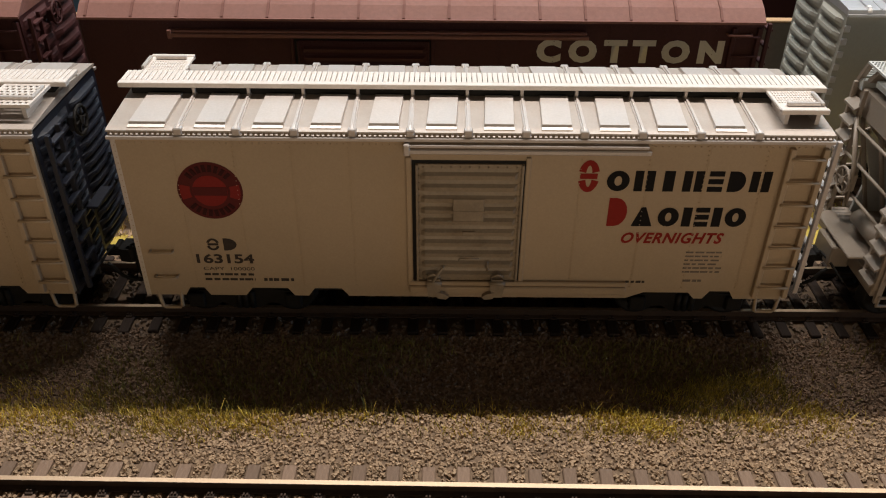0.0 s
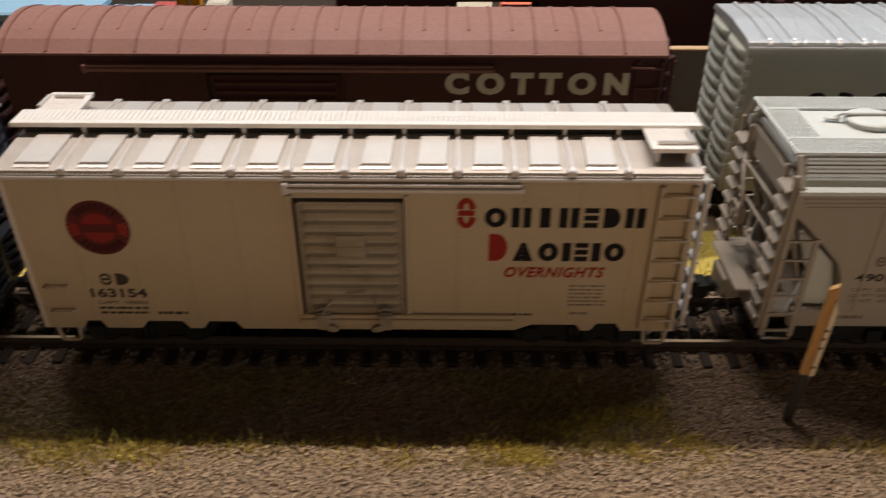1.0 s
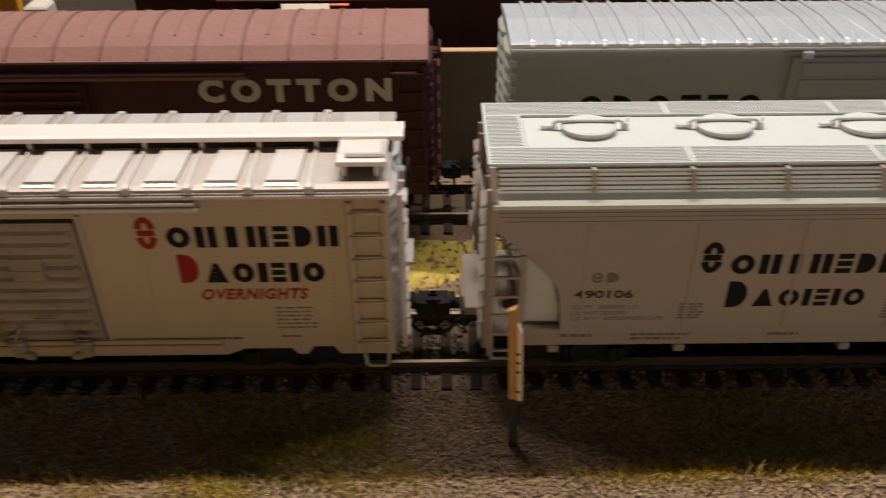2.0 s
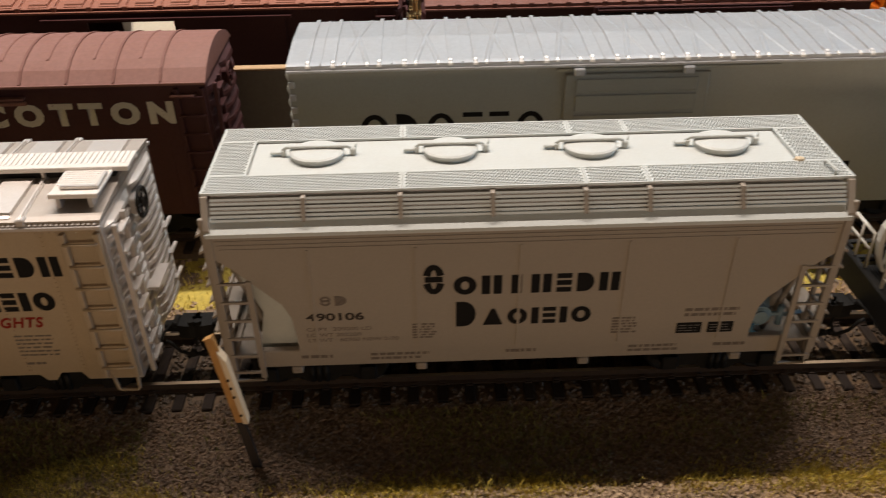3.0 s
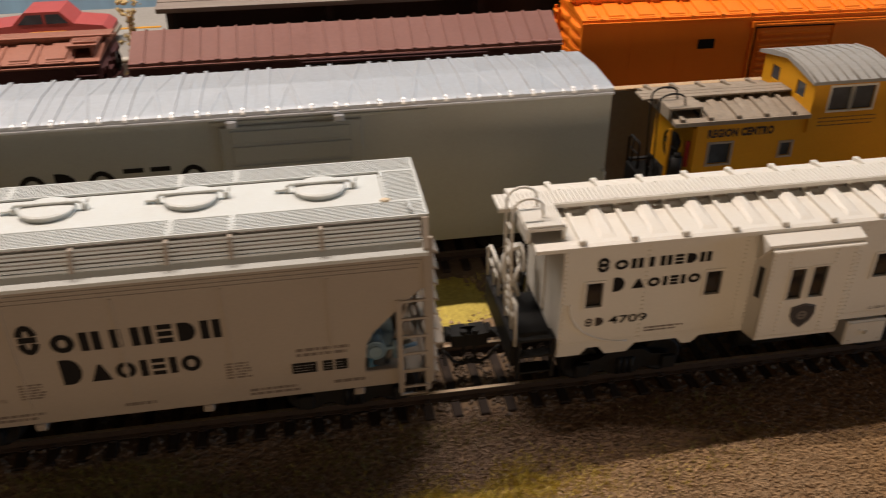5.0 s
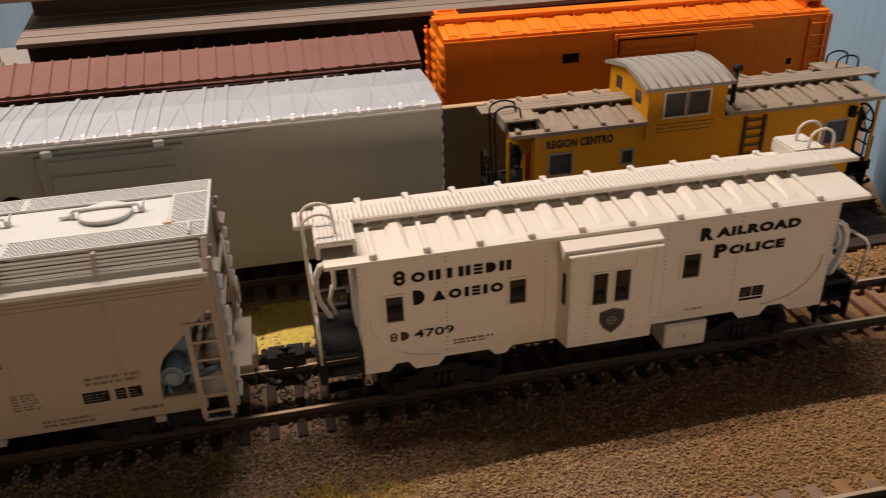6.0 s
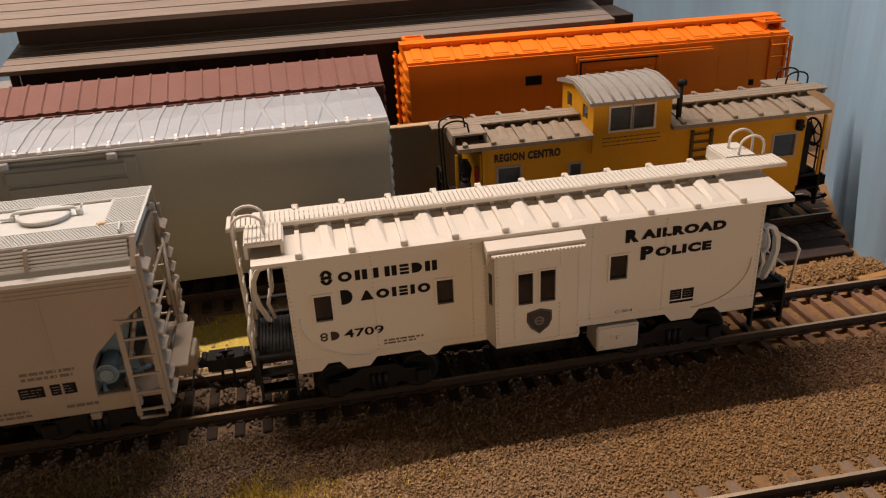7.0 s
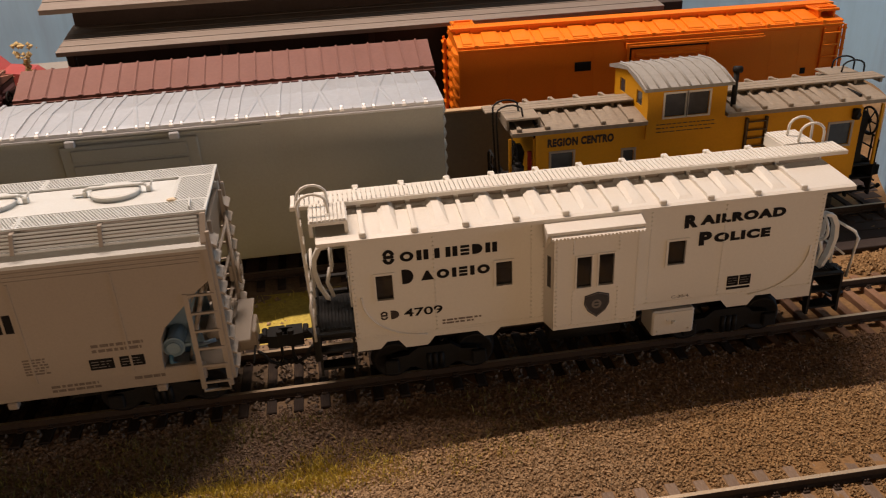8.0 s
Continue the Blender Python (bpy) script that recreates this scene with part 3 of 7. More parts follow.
def pierced(g, x0, x1, z0, z1, holes, y0, y1, place=None):
    """One connected wall with openings; holes: (xa, xb, za, zb). place maps (x, y, z) elsewhere."""
    xs = sorted({x0, x1, *[h[0] for h in holes], *[h[1] for h in holes]})
    zs = sorted({z0, z1, *[h[2] for h in holes], *[h[3] for h in holes]})
    nx, nz = len(xs), len(zs)
    v = [(x, y, z) for y in (y0, y1) for z in zs for x in xs]
    if place:
        v = [place(*p) for p in v]

    def solid(i, k):
        if not (0 <= i < nx - 1 and 0 <= k < nz - 1):
            return False
        mx, mz = (xs[i] + xs[i + 1]) / 2, (zs[k] + zs[k + 1]) / 2
        return not any(h[0] < mx < h[1] and h[2] < mz < h[3] for h in holes)
    f, n = [], nx * nz
    for k in range(nz - 1):
        for i in range(nx - 1):
            if not solid(i, k):
                continue
            p, q, r, t = k * nx + i, k * nx + i + 1, (k + 1) * nx + i + 1, (k + 1) * nx + i
            f += [(p, q, r, t), (n + t, n + r, n + q, n + p)]
            for di, dk, a, b in ((0, -1, p, q), (1, 0, q, r), (0, 1, r, t), (-1, 0, t, p)):
                if not solid(i + di, k + dk):
                    f.append((b, a, n + a, n + b))
    return g.add(v, f)


def slats(parent, x0, x1, y0, y1, z, t, step, gap, mat):
    """Cross slats of a roof walk, alike pieces on one mesh."""
    n = max(1, round((x1 - x0) / step))
    s = (x1 - x0) / n
    me = Geo().box(-s / 2 + gap / 2, s / 2 - gap / 2, y0, y1, z - t, z, 0.06).mesh("slat", mat)
    for i in range(n):
        repeat("slat", me, parent, (x0 + (i + 0.5) * s, 0, 0))


def corrugated_end(parent, x, s, half, z0, z1, n, mat, name="end_wall", deep=1.5):
    """A pressed steel end with n long horizontal ribs, thicker in the middle, bulging outwards at x in the way s."""
    wall = part(name, Geo().box(x - s * 1.0, x, -half, half, z0, z1), mat, parent)
    step = (z1 - z0 - 2.0) / n
    for k in range(n):
        zc = z0 + 1.0 + (k + 0.5) * step
        for a, b, q in ((-half + 1.2, -0.6, 1), (0.6, half - 1.2, 1)):
            prof = [(zc - step * 0.40, 0.0), (zc - step * 0.18, deep * 0.9), (zc + step * 0.02, deep), (zc + step * 0.22, deep * 0.85), (zc + step * 0.36, 0.0)]
            m = (a + b) / 2
            g = Geo()
            rings = []
            for yy, kf in ((a, 0.05), (a + 2.5, 0.9), (m, 1.0), (b - 2.5, 0.9), (b, 0.05)):
                rings.append([(x + s * d * kf, yy, zz) for zz, d in prof])
            g.hull(rings, 0, False, False)
            part("pressed_rib", g, mat, wall)
    return wall


def boxcar(name, x, y, z, half_len, half, sill, eave, ridge, label, side, roof, end_right, end_left, group, ribs, turn=0.0, board=True,
           tabs=None, door=None, door_mat=None, seams=(), ladder_right=True, board_z=None, mesh_board=False, curved=False, end_ribs=8, detail=True, opening=None):
    """A box car: body, two ends, roof with its seam caps and pressed panels, door, ladders, steps, couplers and trucks."""
    car = thing(name, x, y, z, label, "railway car", turn, group)
    L, H = half_len, half
    # side walls with the cut-outs of the sill
    for s in (-1, 1):
        if opening:
            a, b, c, d = opening
            g = pierced(Geo(), -L + 1, L - 1, sill, eave, [(a, b, c, d)], s * H, s * (H - 1))
        else:
            W = L - 1.0
            low = [(-W, sill)]
            for u, w in tabs or ():
                low.append((u, sill + w))
            low.append((W, sill))
            g = Geo().prism(low + [(W, eave), (-W, eave)], "y", s * H, s * (H - 1.0))
        if s < 0 and detail:
            for u in seams:
                g.rivets((u, -H, sill + 3), (u, -H, eave - 1.5), 1.05, 0.19)
                g.box(u + 0.35, u + 0.55, -H - 0.05, -H + 0.2, sill + 2.6, eave - 0.5)
            g.rivets((-L + 0.6, -H, sill + 2), (-L + 0.6, -H, eave - 1), 1.3, 0.16)
            g.rivets((-L + 1, -H, eave - 1.7), (L - 1, -H, eave - 1.7), 1.25, 0.19)
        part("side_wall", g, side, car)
    corrugated_end(car, L, 1, H, sill, eave, end_ribs, end_right)
    corrugated_end(car, -L, -1, H, sill, eave, end_ribs, end_left)
    part("underframe", Geo().box(-L + 1, L - 1, -4, 4, sill - 1.5, sill + 1.5, 0.3).box(-L + 1.2, L - 1.2, -H + 1.1, H - 1.1, sill + 0.8, sill + 1.9), BLACK, car)
    # roof
    g = Geo()
    if curved:
        n = 10
        arc = [(-H - 0.5 + (2 * H + 1) * k / n, eave + (ridge - eave) * math.sin(math.pi * k / n) ** 0.7) for k in range(n + 1)]
    else:
        arc = [(-H - 0.2, eave + 0.95), (-H + 1.2, eave + 1.2), (0, ridge), (H - 1.2, eave + 1.2), (H + 0.2, eave + 0.95)]
    slot = detail and not curved
    foot = eave + 0.62 if slot else eave - 0.4
    if curved:
        foot = eave - 0.4
    g.prism(arc + [(arc[-1][0], foot), (arc[0][0], foot)], "x", -L - 0.3, L + 0.3)
    roof_ob = part("roof", g, ROOF_BASE if roof is SILVER else roof, car)
    if slot:
        # Silver cars: the overhang's shade is put into the eave plate's darker paint.
        part("eave_plate", Geo().box(-L, L, -H - 0.12, -H + 0.6, eave + 0.004, eave + 0.616).box(-L, L, H - 0.6, H + 0.1, eave + 0.004, eave + 0.616), DOOR_EAVE_SILVER if roof is SILVER else side, roof_ob)
        studs = Geo()
        n = round(2 * (L - 0.8) / 0.98)
        for k in range(n + 1 if roof is SILVER else 0):
            u = -L + 0.8 + 2 * (L - 0.8) * k / n
            studs.prism([(-H - 0.1, eave + 0.62), (-H - 0.62, eave + 0.3), (-H - 0.62, eave + 0.16), (-H - 0.1, eave + 0.16)], "x", u - 0.25, u + 0.25)
        if studs.v:
            tagged(part("eave_studs", studs, roof, roof_ob), "", "", "", "stuff")
    cap = Geo()
    m = len(arc)
    prof = [(p[0], p[1] + 0.55 + 0.25 * curved) for p in arc]
    low = [(p[0], p[1] - 0.2) for p in arc]
    if curved:
        cap.prism([(p[0], p[1] + 0.28) for p in arc] + low[::-1], "x", -0.32, 0.32)
    else:
        cap.prism(prof + low[::-1], "x", -0.2, 0.2)
        cap.prism([(p[0], p[1] + 0.22) for p in arc] + low[::-1], "x", -0.48, -0.201).prism([(p[0], p[1] + 0.22) for p in arc] + low[::-1], "x", 0.201, 0.48)
    for s in (-1, 1) if not curved else ():
        yy = s * (H - 0.3)
        cap.box(-0.85, 0.85, yy - 0.85, yy + 0.85, eave + 0.02, eave + 1.5, 0.2)
    # Curved roofs: darker caps stand in for the shade along the seams.
    cap_me = cap.mesh("seam_cap", DULL_ROOF if curved else roof)
    for u in ribs:
        repeat("seam_cap", cap_me, roof_ob, (u, 0, 0))
    if curved and detail:
        # faint pressed swage half-way between the seams
        up = [p for p in arc if -H * 0.75 < p[0] < H * 0.75]
        swage = Geo().hull([[(w, p, q + h) for w, h in ((-0.5, -0.12), (-0.25, 0.24), (0.25, 0.24), (0.5, -0.12))] for p, q in up]).mesh("pressed_swage", roof)
        for a, b in zip(ribs, ribs[1:]):
            repeat("pressed_swage", swage, roof_ob, ((a + b) / 2, 0, 0))
    if not curved and detail:
        # pressed panels between the seam caps
        for a, b in zip([-L] + list(ribs), list(ribs) + [L]):
            if b - a < 5:
                continue
            for s in (-1, 1):
                if board and (s < 0 and b == L or s > 0 and a == -L):
                    continue
                p = Geo()
                u0, u1 = a + (b - a) * 0.27, a + (b - a) * 0.80
                def on(u, f, up):
                    return (u, s * (H - 1.2) * (1 - f), eave + 1.2 + (ridge - eave - 1.2) * f + up)
                base = [on(u0, 0.02, 0.0), on(u1, 0.02, 0.0), on(u1 + 0.5, 0.80, 0.0), on(u0 + 0.5, 0.80, 0.0)]
                topp = [on(u0 + 0.12, 0.04, 0.62), on(u1 - 0.12, 0.04, 0.62), on(u1 + 0.38, 0.79, 0.62), on(u0 + 0.62, 0.79, 0.62)]
                p.hull([base, topp])
                zl = eave + 1.2
                p.hull([[(u0 - 0.1, s * (H - 1.4), zl - 0.3), (u1 + 0.1, s * (H - 1.4), zl - 0.3), (u1 + 0.1, s * (H - 0.5), zl - 0.45), (u0 - 0.1, s * (H - 0.5), zl - 0.45)], [(u0, s * (H - 1.4), zl + 0.3), (u1, s * (H - 1.4), zl + 0.3), (u1, s * (H - 0.6), zl + 0.1), (u0, s * (H - 0.6), zl + 0.1)]])
                part("pressed_panel", p, roof, roof_ob)
    # eave rail with its rivets
    for s in (-1, 1):
        g = Geo().box(-L - 0.3, L + 0.3, s * H, s * (H + 1.0), eave - 0.7, eave - 0.02, 0.1)
        part("eave_rail", g, roof, car)
    if board:
        bz = board_z or ridge + 2.0
        g = Geo()
        g.box(-L - 1.6, L + 2.6, -3.4, -1.75, bz - 1.0, bz + 0.03, 0.1).box(-L - 1.6, L + 2.6, 2.5, 3.1, bz - 1.2, bz - 0.7)
        walk_mat = LIT_SILVER_WALK if roof is SILVER else roof
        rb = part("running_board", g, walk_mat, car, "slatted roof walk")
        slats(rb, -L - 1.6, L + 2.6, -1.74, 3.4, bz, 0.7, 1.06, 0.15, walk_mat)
        # On the silver cars a black filler stands in for the shaded gap.
        part("walk_saddle", Geo().box(-L + 0.6, L - 0.6, -2.3, 2.3, ridge - 0.6, bz - 1.02, 0.1), BLACK if roof is SILVER else roof, rb, "black filler in place of shade under the roof walk" if roof is SILVER else "")
        for u in ribs:
            part("bracket", Geo().box(u - 0.35, u + 0.35, -3.1, -2.4, ridge - 0.5, bz - 1.0, 0.1), roof, rb)
        for s, u0, u1 in ((-1, L - 9.6, L - 0.4), (1, -L + 0.6, -L + 9.8)):
            g = Geo()
            if mesh_board:
                grating(g, u0, u1, s * 3.6 if s > 0 else -13.6, 13.6 if s > 0 else -3.6, bz - 0.4, 0.6, 1.25, 1.25, 0.55)
            else:
                g.box(u0, u1, s * 3.5, s * 13.2, bz - 1.2, bz - 0.5, 0.15)
                g.box(u0, u1, s * 12.2, s * 13.3, bz - 1.3, bz - 0.3, 0.12)
                for i in range(15):
                    for j in range(7):
                        xx, yy = u0 + 0.7 + i * (u1 - u0 - 1.4) / 14, s * (4.2 + j * 0.85)
                        g.box(xx - 0.15, xx + 0.15, yy - 0.2, yy + 0.2, bz - 0.5, bz - 0.38)
            lp = part("corner_platform", g, walk_mat, car)
            e = u1 if s < 0 else u0 + 1.0
            part("grip_strip", Geo().box(u0 + 1.6, u1 - 1.1, s * 10.4, s * 11.2, bz - 0.5, bz + 0.25, 0.12).box(e - 1.0, e - 0.3, s * 5.2, s * 11.2, bz - 0.5, bz + 0.2, 0.12), roof, lp)
            part("bracket", Geo().box(u0 + 1, u0 + 1.8, s * 5, s * 12.8, eave + 1.0, bz - 1.1).box(u1 - 2.2, u1 - 1.4, s * 5, s * 12.8, eave + 1.0, bz - 1.1), roof, lp)
    # ladders, grab irons, steps
    if detail:
        ladder(car, L - 7.3, L - 0.9, -H, sill + 1.0, eave - 1.6, 7, side)
        for k, zz in enumerate((sill + 5.2, sill + 11.6)):
            grab(car, (-L + 3.0, -H, zz), (-L + 7.6, -H, zz), (0, -1.3, 0), side)
        for x0, x1 in ((-L + 2.5, -L + 7.5), (L - 6.4, L - 1.2)):
            stirrup(car, x0, x1, -H + 0.3, sill + 1.0, sill - 3.6, side)
        end_ladder(car, L + 1.6, -H + 1.2, -H + 6.4, sill + 1.0, eave - 1.0, 8, end_right)
        end_ladder(car, -L - 1.6, H - 6.4, H - 1.2, sill + 1.0, eave - 1.0, 8, end_left, -1)
        for zz in (sill + 6, sill + 13, sill + 20) if not curved else ():
            part("grab_iron", Geo().box(L + 1.5, L + 2.3, H - 6.5, H - 1.5, zz, zz + 0.6, 0.1), end_right, car)
        if not curved:
            part("brake_platform", Geo().box(L + 1.2, L + 3.8, -6, 3, sill + 15, sill + 15.7, 0.1), end_right, car)
        brake_wheel(car, L + 3.2, -2.2, eave - 3.8, 3.0, end_right if curved else BLACK)
        part("brake_gearbox", Geo().box(L + 0.8, L + 2.8, -3.6, -0.8, eave - 6.0, eave - 2.6, 0.3), end_right, car)
    coupler(car, L + 0.5, 1)
    coupler(car, -L - 0.5, -1)
    for u in (-L + 20, L - 20):
        bogie(car, u)
    # door
    if door:
        d0, d1, dz0, dz1, track0, track1, n = door
        dm = door_mat or side
        g = Geo().box(d0, d1, -H - 0.6, -H + 0.1, dz0, dz1, 0.1)
        if detail:
            g.box(d0, d0 + 0.5, -H - 1.1, -H - 0.5, dz0, dz1, 0.1).box(d1 - 0.5, d1, -H - 1.1, -H - 0.5, dz0, dz1, 0.1)
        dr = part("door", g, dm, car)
        part("door_gap", Geo().box(d0 - 0.75, d1 + 0.4, -H - 0.12, -H + 0.1, dz0 - 0.6, dz1 + 0.6), BLACK, car)
        step = (dz1 - dz0 - 1.6) / n
        for k in range(n):
            zc = dz0 + 0.8 + (k + 0.5) * step
            q = Geo()
            prof = [(zc - step * 0.45, 0.0), (zc - step * 0.34, 0.7), (zc + step * 0.02, 0.95), (zc + step * 0.22, 0.25), (zc + step * 0.45, 0.0)]
            rings = [[(u, -H - 0.6 - w * kf, zz) for zz, w in prof] for u, kf in ((d0 + 1.0, 0.1), (d0 + 1.8, 1.0), (d1 - 1.8, 1.0), (d1 - 1.0, 0.1))]
            q.hull(rings, 0, False, False)
            part("rib", q, dm, dr)
        if detail:
            q = Geo()
            for u in (d0 + 0.6, d1 - 0.6):
                q.rivets((u, -H - 0.9, dz0 + 1), (u, -H - 0.9, dz1 - 1), 1.5, 0.22)
            for zz in (dz0 + 0.4, dz1 - 0.5, dz0 + (dz1 - dz0) * 0.24, dz0 + (dz1 - dz0) * 0.74):
                q.rivets((d0 + 1.5, -H - 0.9, zz), (d1 - 1.5, -H - 0.9, zz), 1.9, 0.22)
            part("rivet_seam", q, dm, dr)
            part("placard", Geo().box(d0 + 7.4, d0 + 13.6, -H - 1.75, -H - 0.9, dz0 + 15.4, dz0 + 20.6, 0.12).box(d0 + 7.2, d0 + 13.8, -H - 1.85, -H - 1.6, dz0 + 17.6, dz0 + 17.9), dm, dr)
            part("routing_board", Geo().box(d0 + 9.4, d0 + 12.0, -H - 1.8, -H - 1.3, dz0 + 12.2, dz0 + 12.9, 0.1).tube([(d0 + 8.8, -H - 1.7, dz0 + 6), (d0 + 9.0, -H - 2.1, dz0 + 6.6), (d0 + 13, -H - 2.1, dz0 + 6.6)], 0.2, 5), dm, dr)
            for u in (d0 + 3.6, d1 - 4.2):
                e = 1 if u < 0 else -1
                q = Geo().prism([(u - 1.5, dz0 - 0.8), (u - 1.2, dz0 + 1.2), (u + 1.2, dz0 + 1.2), (u + 1.5, dz0 - 0.8), (u + 1.1, dz0 - 3.4), (u - 1.1, dz0 - 3.4)], "y", -H - 2.2, -H - 1.0)
                q.tube([(u - 1.7, -H - 2.3, dz0 + 0.4), (u + 1.7, -H - 2.3, dz0 + 0.4)], 0.5, 8).tube([(u - 1.4, -H - 2.2, dz0 + 1.9), (u, -H - 2.4, dz0 + 2.8), (u + 1.2, -H - 2.2, dz0 + 2.0)], 0.3, 6)
                q.prism([(u + e * 0.6, dz0 - 2.0), (u + e * 2.2, dz0 - 2.4), (u + e * 3.2, dz0 - 3.2), (u + e * 2.6, dz0 - 3.9), (u + e * 0.8, dz0 - 3.6)], "y", -H - 2.4, -H - 1.4)
                if u < 0:
                    q.tube([(u - 0.2, -H - 2.3, dz0 + 0.6), (u + 0.8, -H - 2.5, dz0 + 2.6), (u + 1.8, -H - 2.2, dz0 + 4.2), (u + 2.1, -H - 2.0, dz0 + 4.4)], 0.3, 6)
                else:
                    q.tube([(u - 2.2, -H - 1.6, dz0 + 5.6), (u - 2.4, -H - 2.1, dz0 + 4.6), (u - 2.1, -H - 1.6, dz0 + 3.4)], 0.32, 6)
                part("latch", q, dm, dr)
        part("door_post", Geo().box(d0 - 1.9, d0 - 0.8, -H - 0.7, -H, dz0 - 1.4, dz1 + 1.4, 0.15), side, car)
        part("door_post", Geo().box(d1 + 0.3, d1 + 1.3, -H - 0.5, -H, dz0 - 1.4, dz1 + 1.4, 0.15), side, car)
        up = dz1 + (1.7 if roof is SILVER else 0.0)
        part("upper_door_track", Geo().box(track0, track1, -H - 1.6, -H, up + 2.2, up + 2.8, 0.1).box(track0, track1 + 0.6, -H - 1.9, -H - 1.2, up + 1.0, up + 2.0, 0.2).box(track0 - 0.6, track0 + 0.6, -H - 2.0, -H, up + 0.6, up + 3.0, 0.2), roof if detail else side, car)
        part("lower_door_track", Geo().box(track0, track1, -H - 1.3, -H, dz0 - 3.2, dz0 - 1.4, 0.25).box(track0, track1, -H - 0.9, -H, dz0 - 1.4, dz0 - 0.3, 0.2), side, car)
    return car


SP_TABS = [(-67.0, 0.0), (-60.6, 0.0), (-59.4, 2.0), (-56.4, 2.0), (-55.2, 0.0), (-47.6, 0.0), (-46.0, 2.0), (-38.4, 2.0), (-37.0, 0.0), (-34.0, 0.0), (-32.6, 2.0), (-26.8, 2.0), (-25.3, 0.0), (34.4, 0.0), (38.2, 1.6), (47.8, 1.6), (49.2, 0.0), (51.0, 0.0), (52.4, 2.0), (56.6, 2.0), (57.8, 0.0)]
SP_RIBS = [-55.7 + 11.05 * k for k in range(11)]
SP_SEAMS = [-57.6, -46.0, -34.8, -23.6, 21.7, 34.9, 46.0, 57.5]


def overnight_car(x, end_right, label, mesh_board):
    """The silver box car with a round red emblem and black and red lettering."""
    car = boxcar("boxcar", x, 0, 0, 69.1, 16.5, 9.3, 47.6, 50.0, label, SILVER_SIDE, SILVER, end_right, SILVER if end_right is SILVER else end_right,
                 "silver box cars", SP_RIBS, tabs=SP_TABS, end_ribs=15, door=(-10.6, 10.6, 14.2, 42.0, -12.2, 34.0, 10), seams=SP_SEAMS, door_mat=DOOR_EAVE_SILVER, board_z=52.5, mesh_board=mesh_board)
    y, o = -16.5, 9.75
    em = part("emblem", Geo().disc((-51.5, y - 0.07, 35.3), 6.5, "y", 0.1, 40), DARK_RED, car, "round dark red emblem disc")
    part("emblem_ring", Geo().ring((-51.5, y - 0.12, 35.3), 4.0, 6.0, "y", 0.06, 10, 0, -20, 14).ring((-51.5, y - 0.12, 35.3), 4.0, 6.0, "y", 0.06, 10, 0, 166, 200), EMBLEM_RED, em)
    part("emblem_centre", Geo().disc((-51.5, y - 0.12, 35.3), 3.5, "y", 0.06, 30), EMBLEM_RED, em)
    part("emblem_bar", Geo().box(-54.9, -48.1, y - 0.2, y - 0.1, 34.3, 36.2), DARK_RED, em)
    q = Geo()
    for k in range(8):
        for c, sgn in ((90, -1), (270, 1)):
            a = radians(c + sgn * (k - 3.5) * 13.5)
            cx, cz = -51.5 + 5.1 * math.cos(a), 35.3 + 5.1 * math.sin(a)
            q.prism([(cx + u * math.cos(a) - w * math.sin(a), cz + u * math.sin(a) + w * math.cos(a)) for u, w in ((-0.75, -0.36), (0.75, -0.36), (0.75, 0.36), (-0.75, 0.36))], "y", y - 0.2, y - 0.05)
    part("emblem_pattern", q, EMBLEM_DARK, em)
    emblem_word("s", 30.4 - o, 35.9 - o, 35.7, 42.9, y, RED_INK, car, "large red trade mark shape", 1.5)
    emblem_word("ohthedh", 36.3 - o, 69.6 - o, 36.0, 40.6, y, INK, car, "row of black trade mark shapes", 1.5)
    emblem_word("d", 37.3 - o, 42.3 - o, 27.8, 34.4, y, RED_INK, car, "large red trade mark shape", 1.5)
    emblem_word("aoieio", 42.4 - o, 66.4 - o, 27.8, 32.3, y, INK, car, "row of black trade mark shapes", 1.5)
    lettering("OVERNIGHTS", 41.3 - o, 62.4 - o, 23.6, 26.3, y, RED_INK, car, "red slanted lettering", 0.035, 0.3, space=1.12)
    emblem_word("sd", -44.9 - o, -37.8 - o, 21.0, 24.0, y, FADED_INK, car, "small black reporting mark shapes", 0.6)
    lettering("163154", -47.1 - o, -35.0 - o, 17.7, 20.1, y, FADED_INK, car, "black stencilled number", 0.03)
    lettering("CAPY  100000", -46.0 - o, -35.2 - o, 15.9, 16.8, y, FADED_INK, car, "small stencilled capacity line", 0.0)
    writing(-46.0 - o, -35.0 - o, 12.9, 15.5, 2, y, FADED_INK, car, seed=3, thick=0.42)
    writing(-33.5 - o, -26.8 - o, 12.9, 14.2, 1, y, FADED_INK, car, seed=4)
    writing(55.3 - o, 64.0 - o, 15.9, 21.9, 6, y, FAINT_INK, car, seed=5, thick=0.36)
    writing(55.8 - o, 60.5 - o, 13.6, 14.6, 1, y, FAINT_INK, car, seed=6)
    writing(43.6 - o, 48.0 - o, 13.2, 14.2, 1, y, FADED_INK, car, seed=7)
    return car


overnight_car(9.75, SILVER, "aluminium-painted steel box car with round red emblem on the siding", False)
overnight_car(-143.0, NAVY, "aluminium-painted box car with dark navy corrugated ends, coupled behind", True)

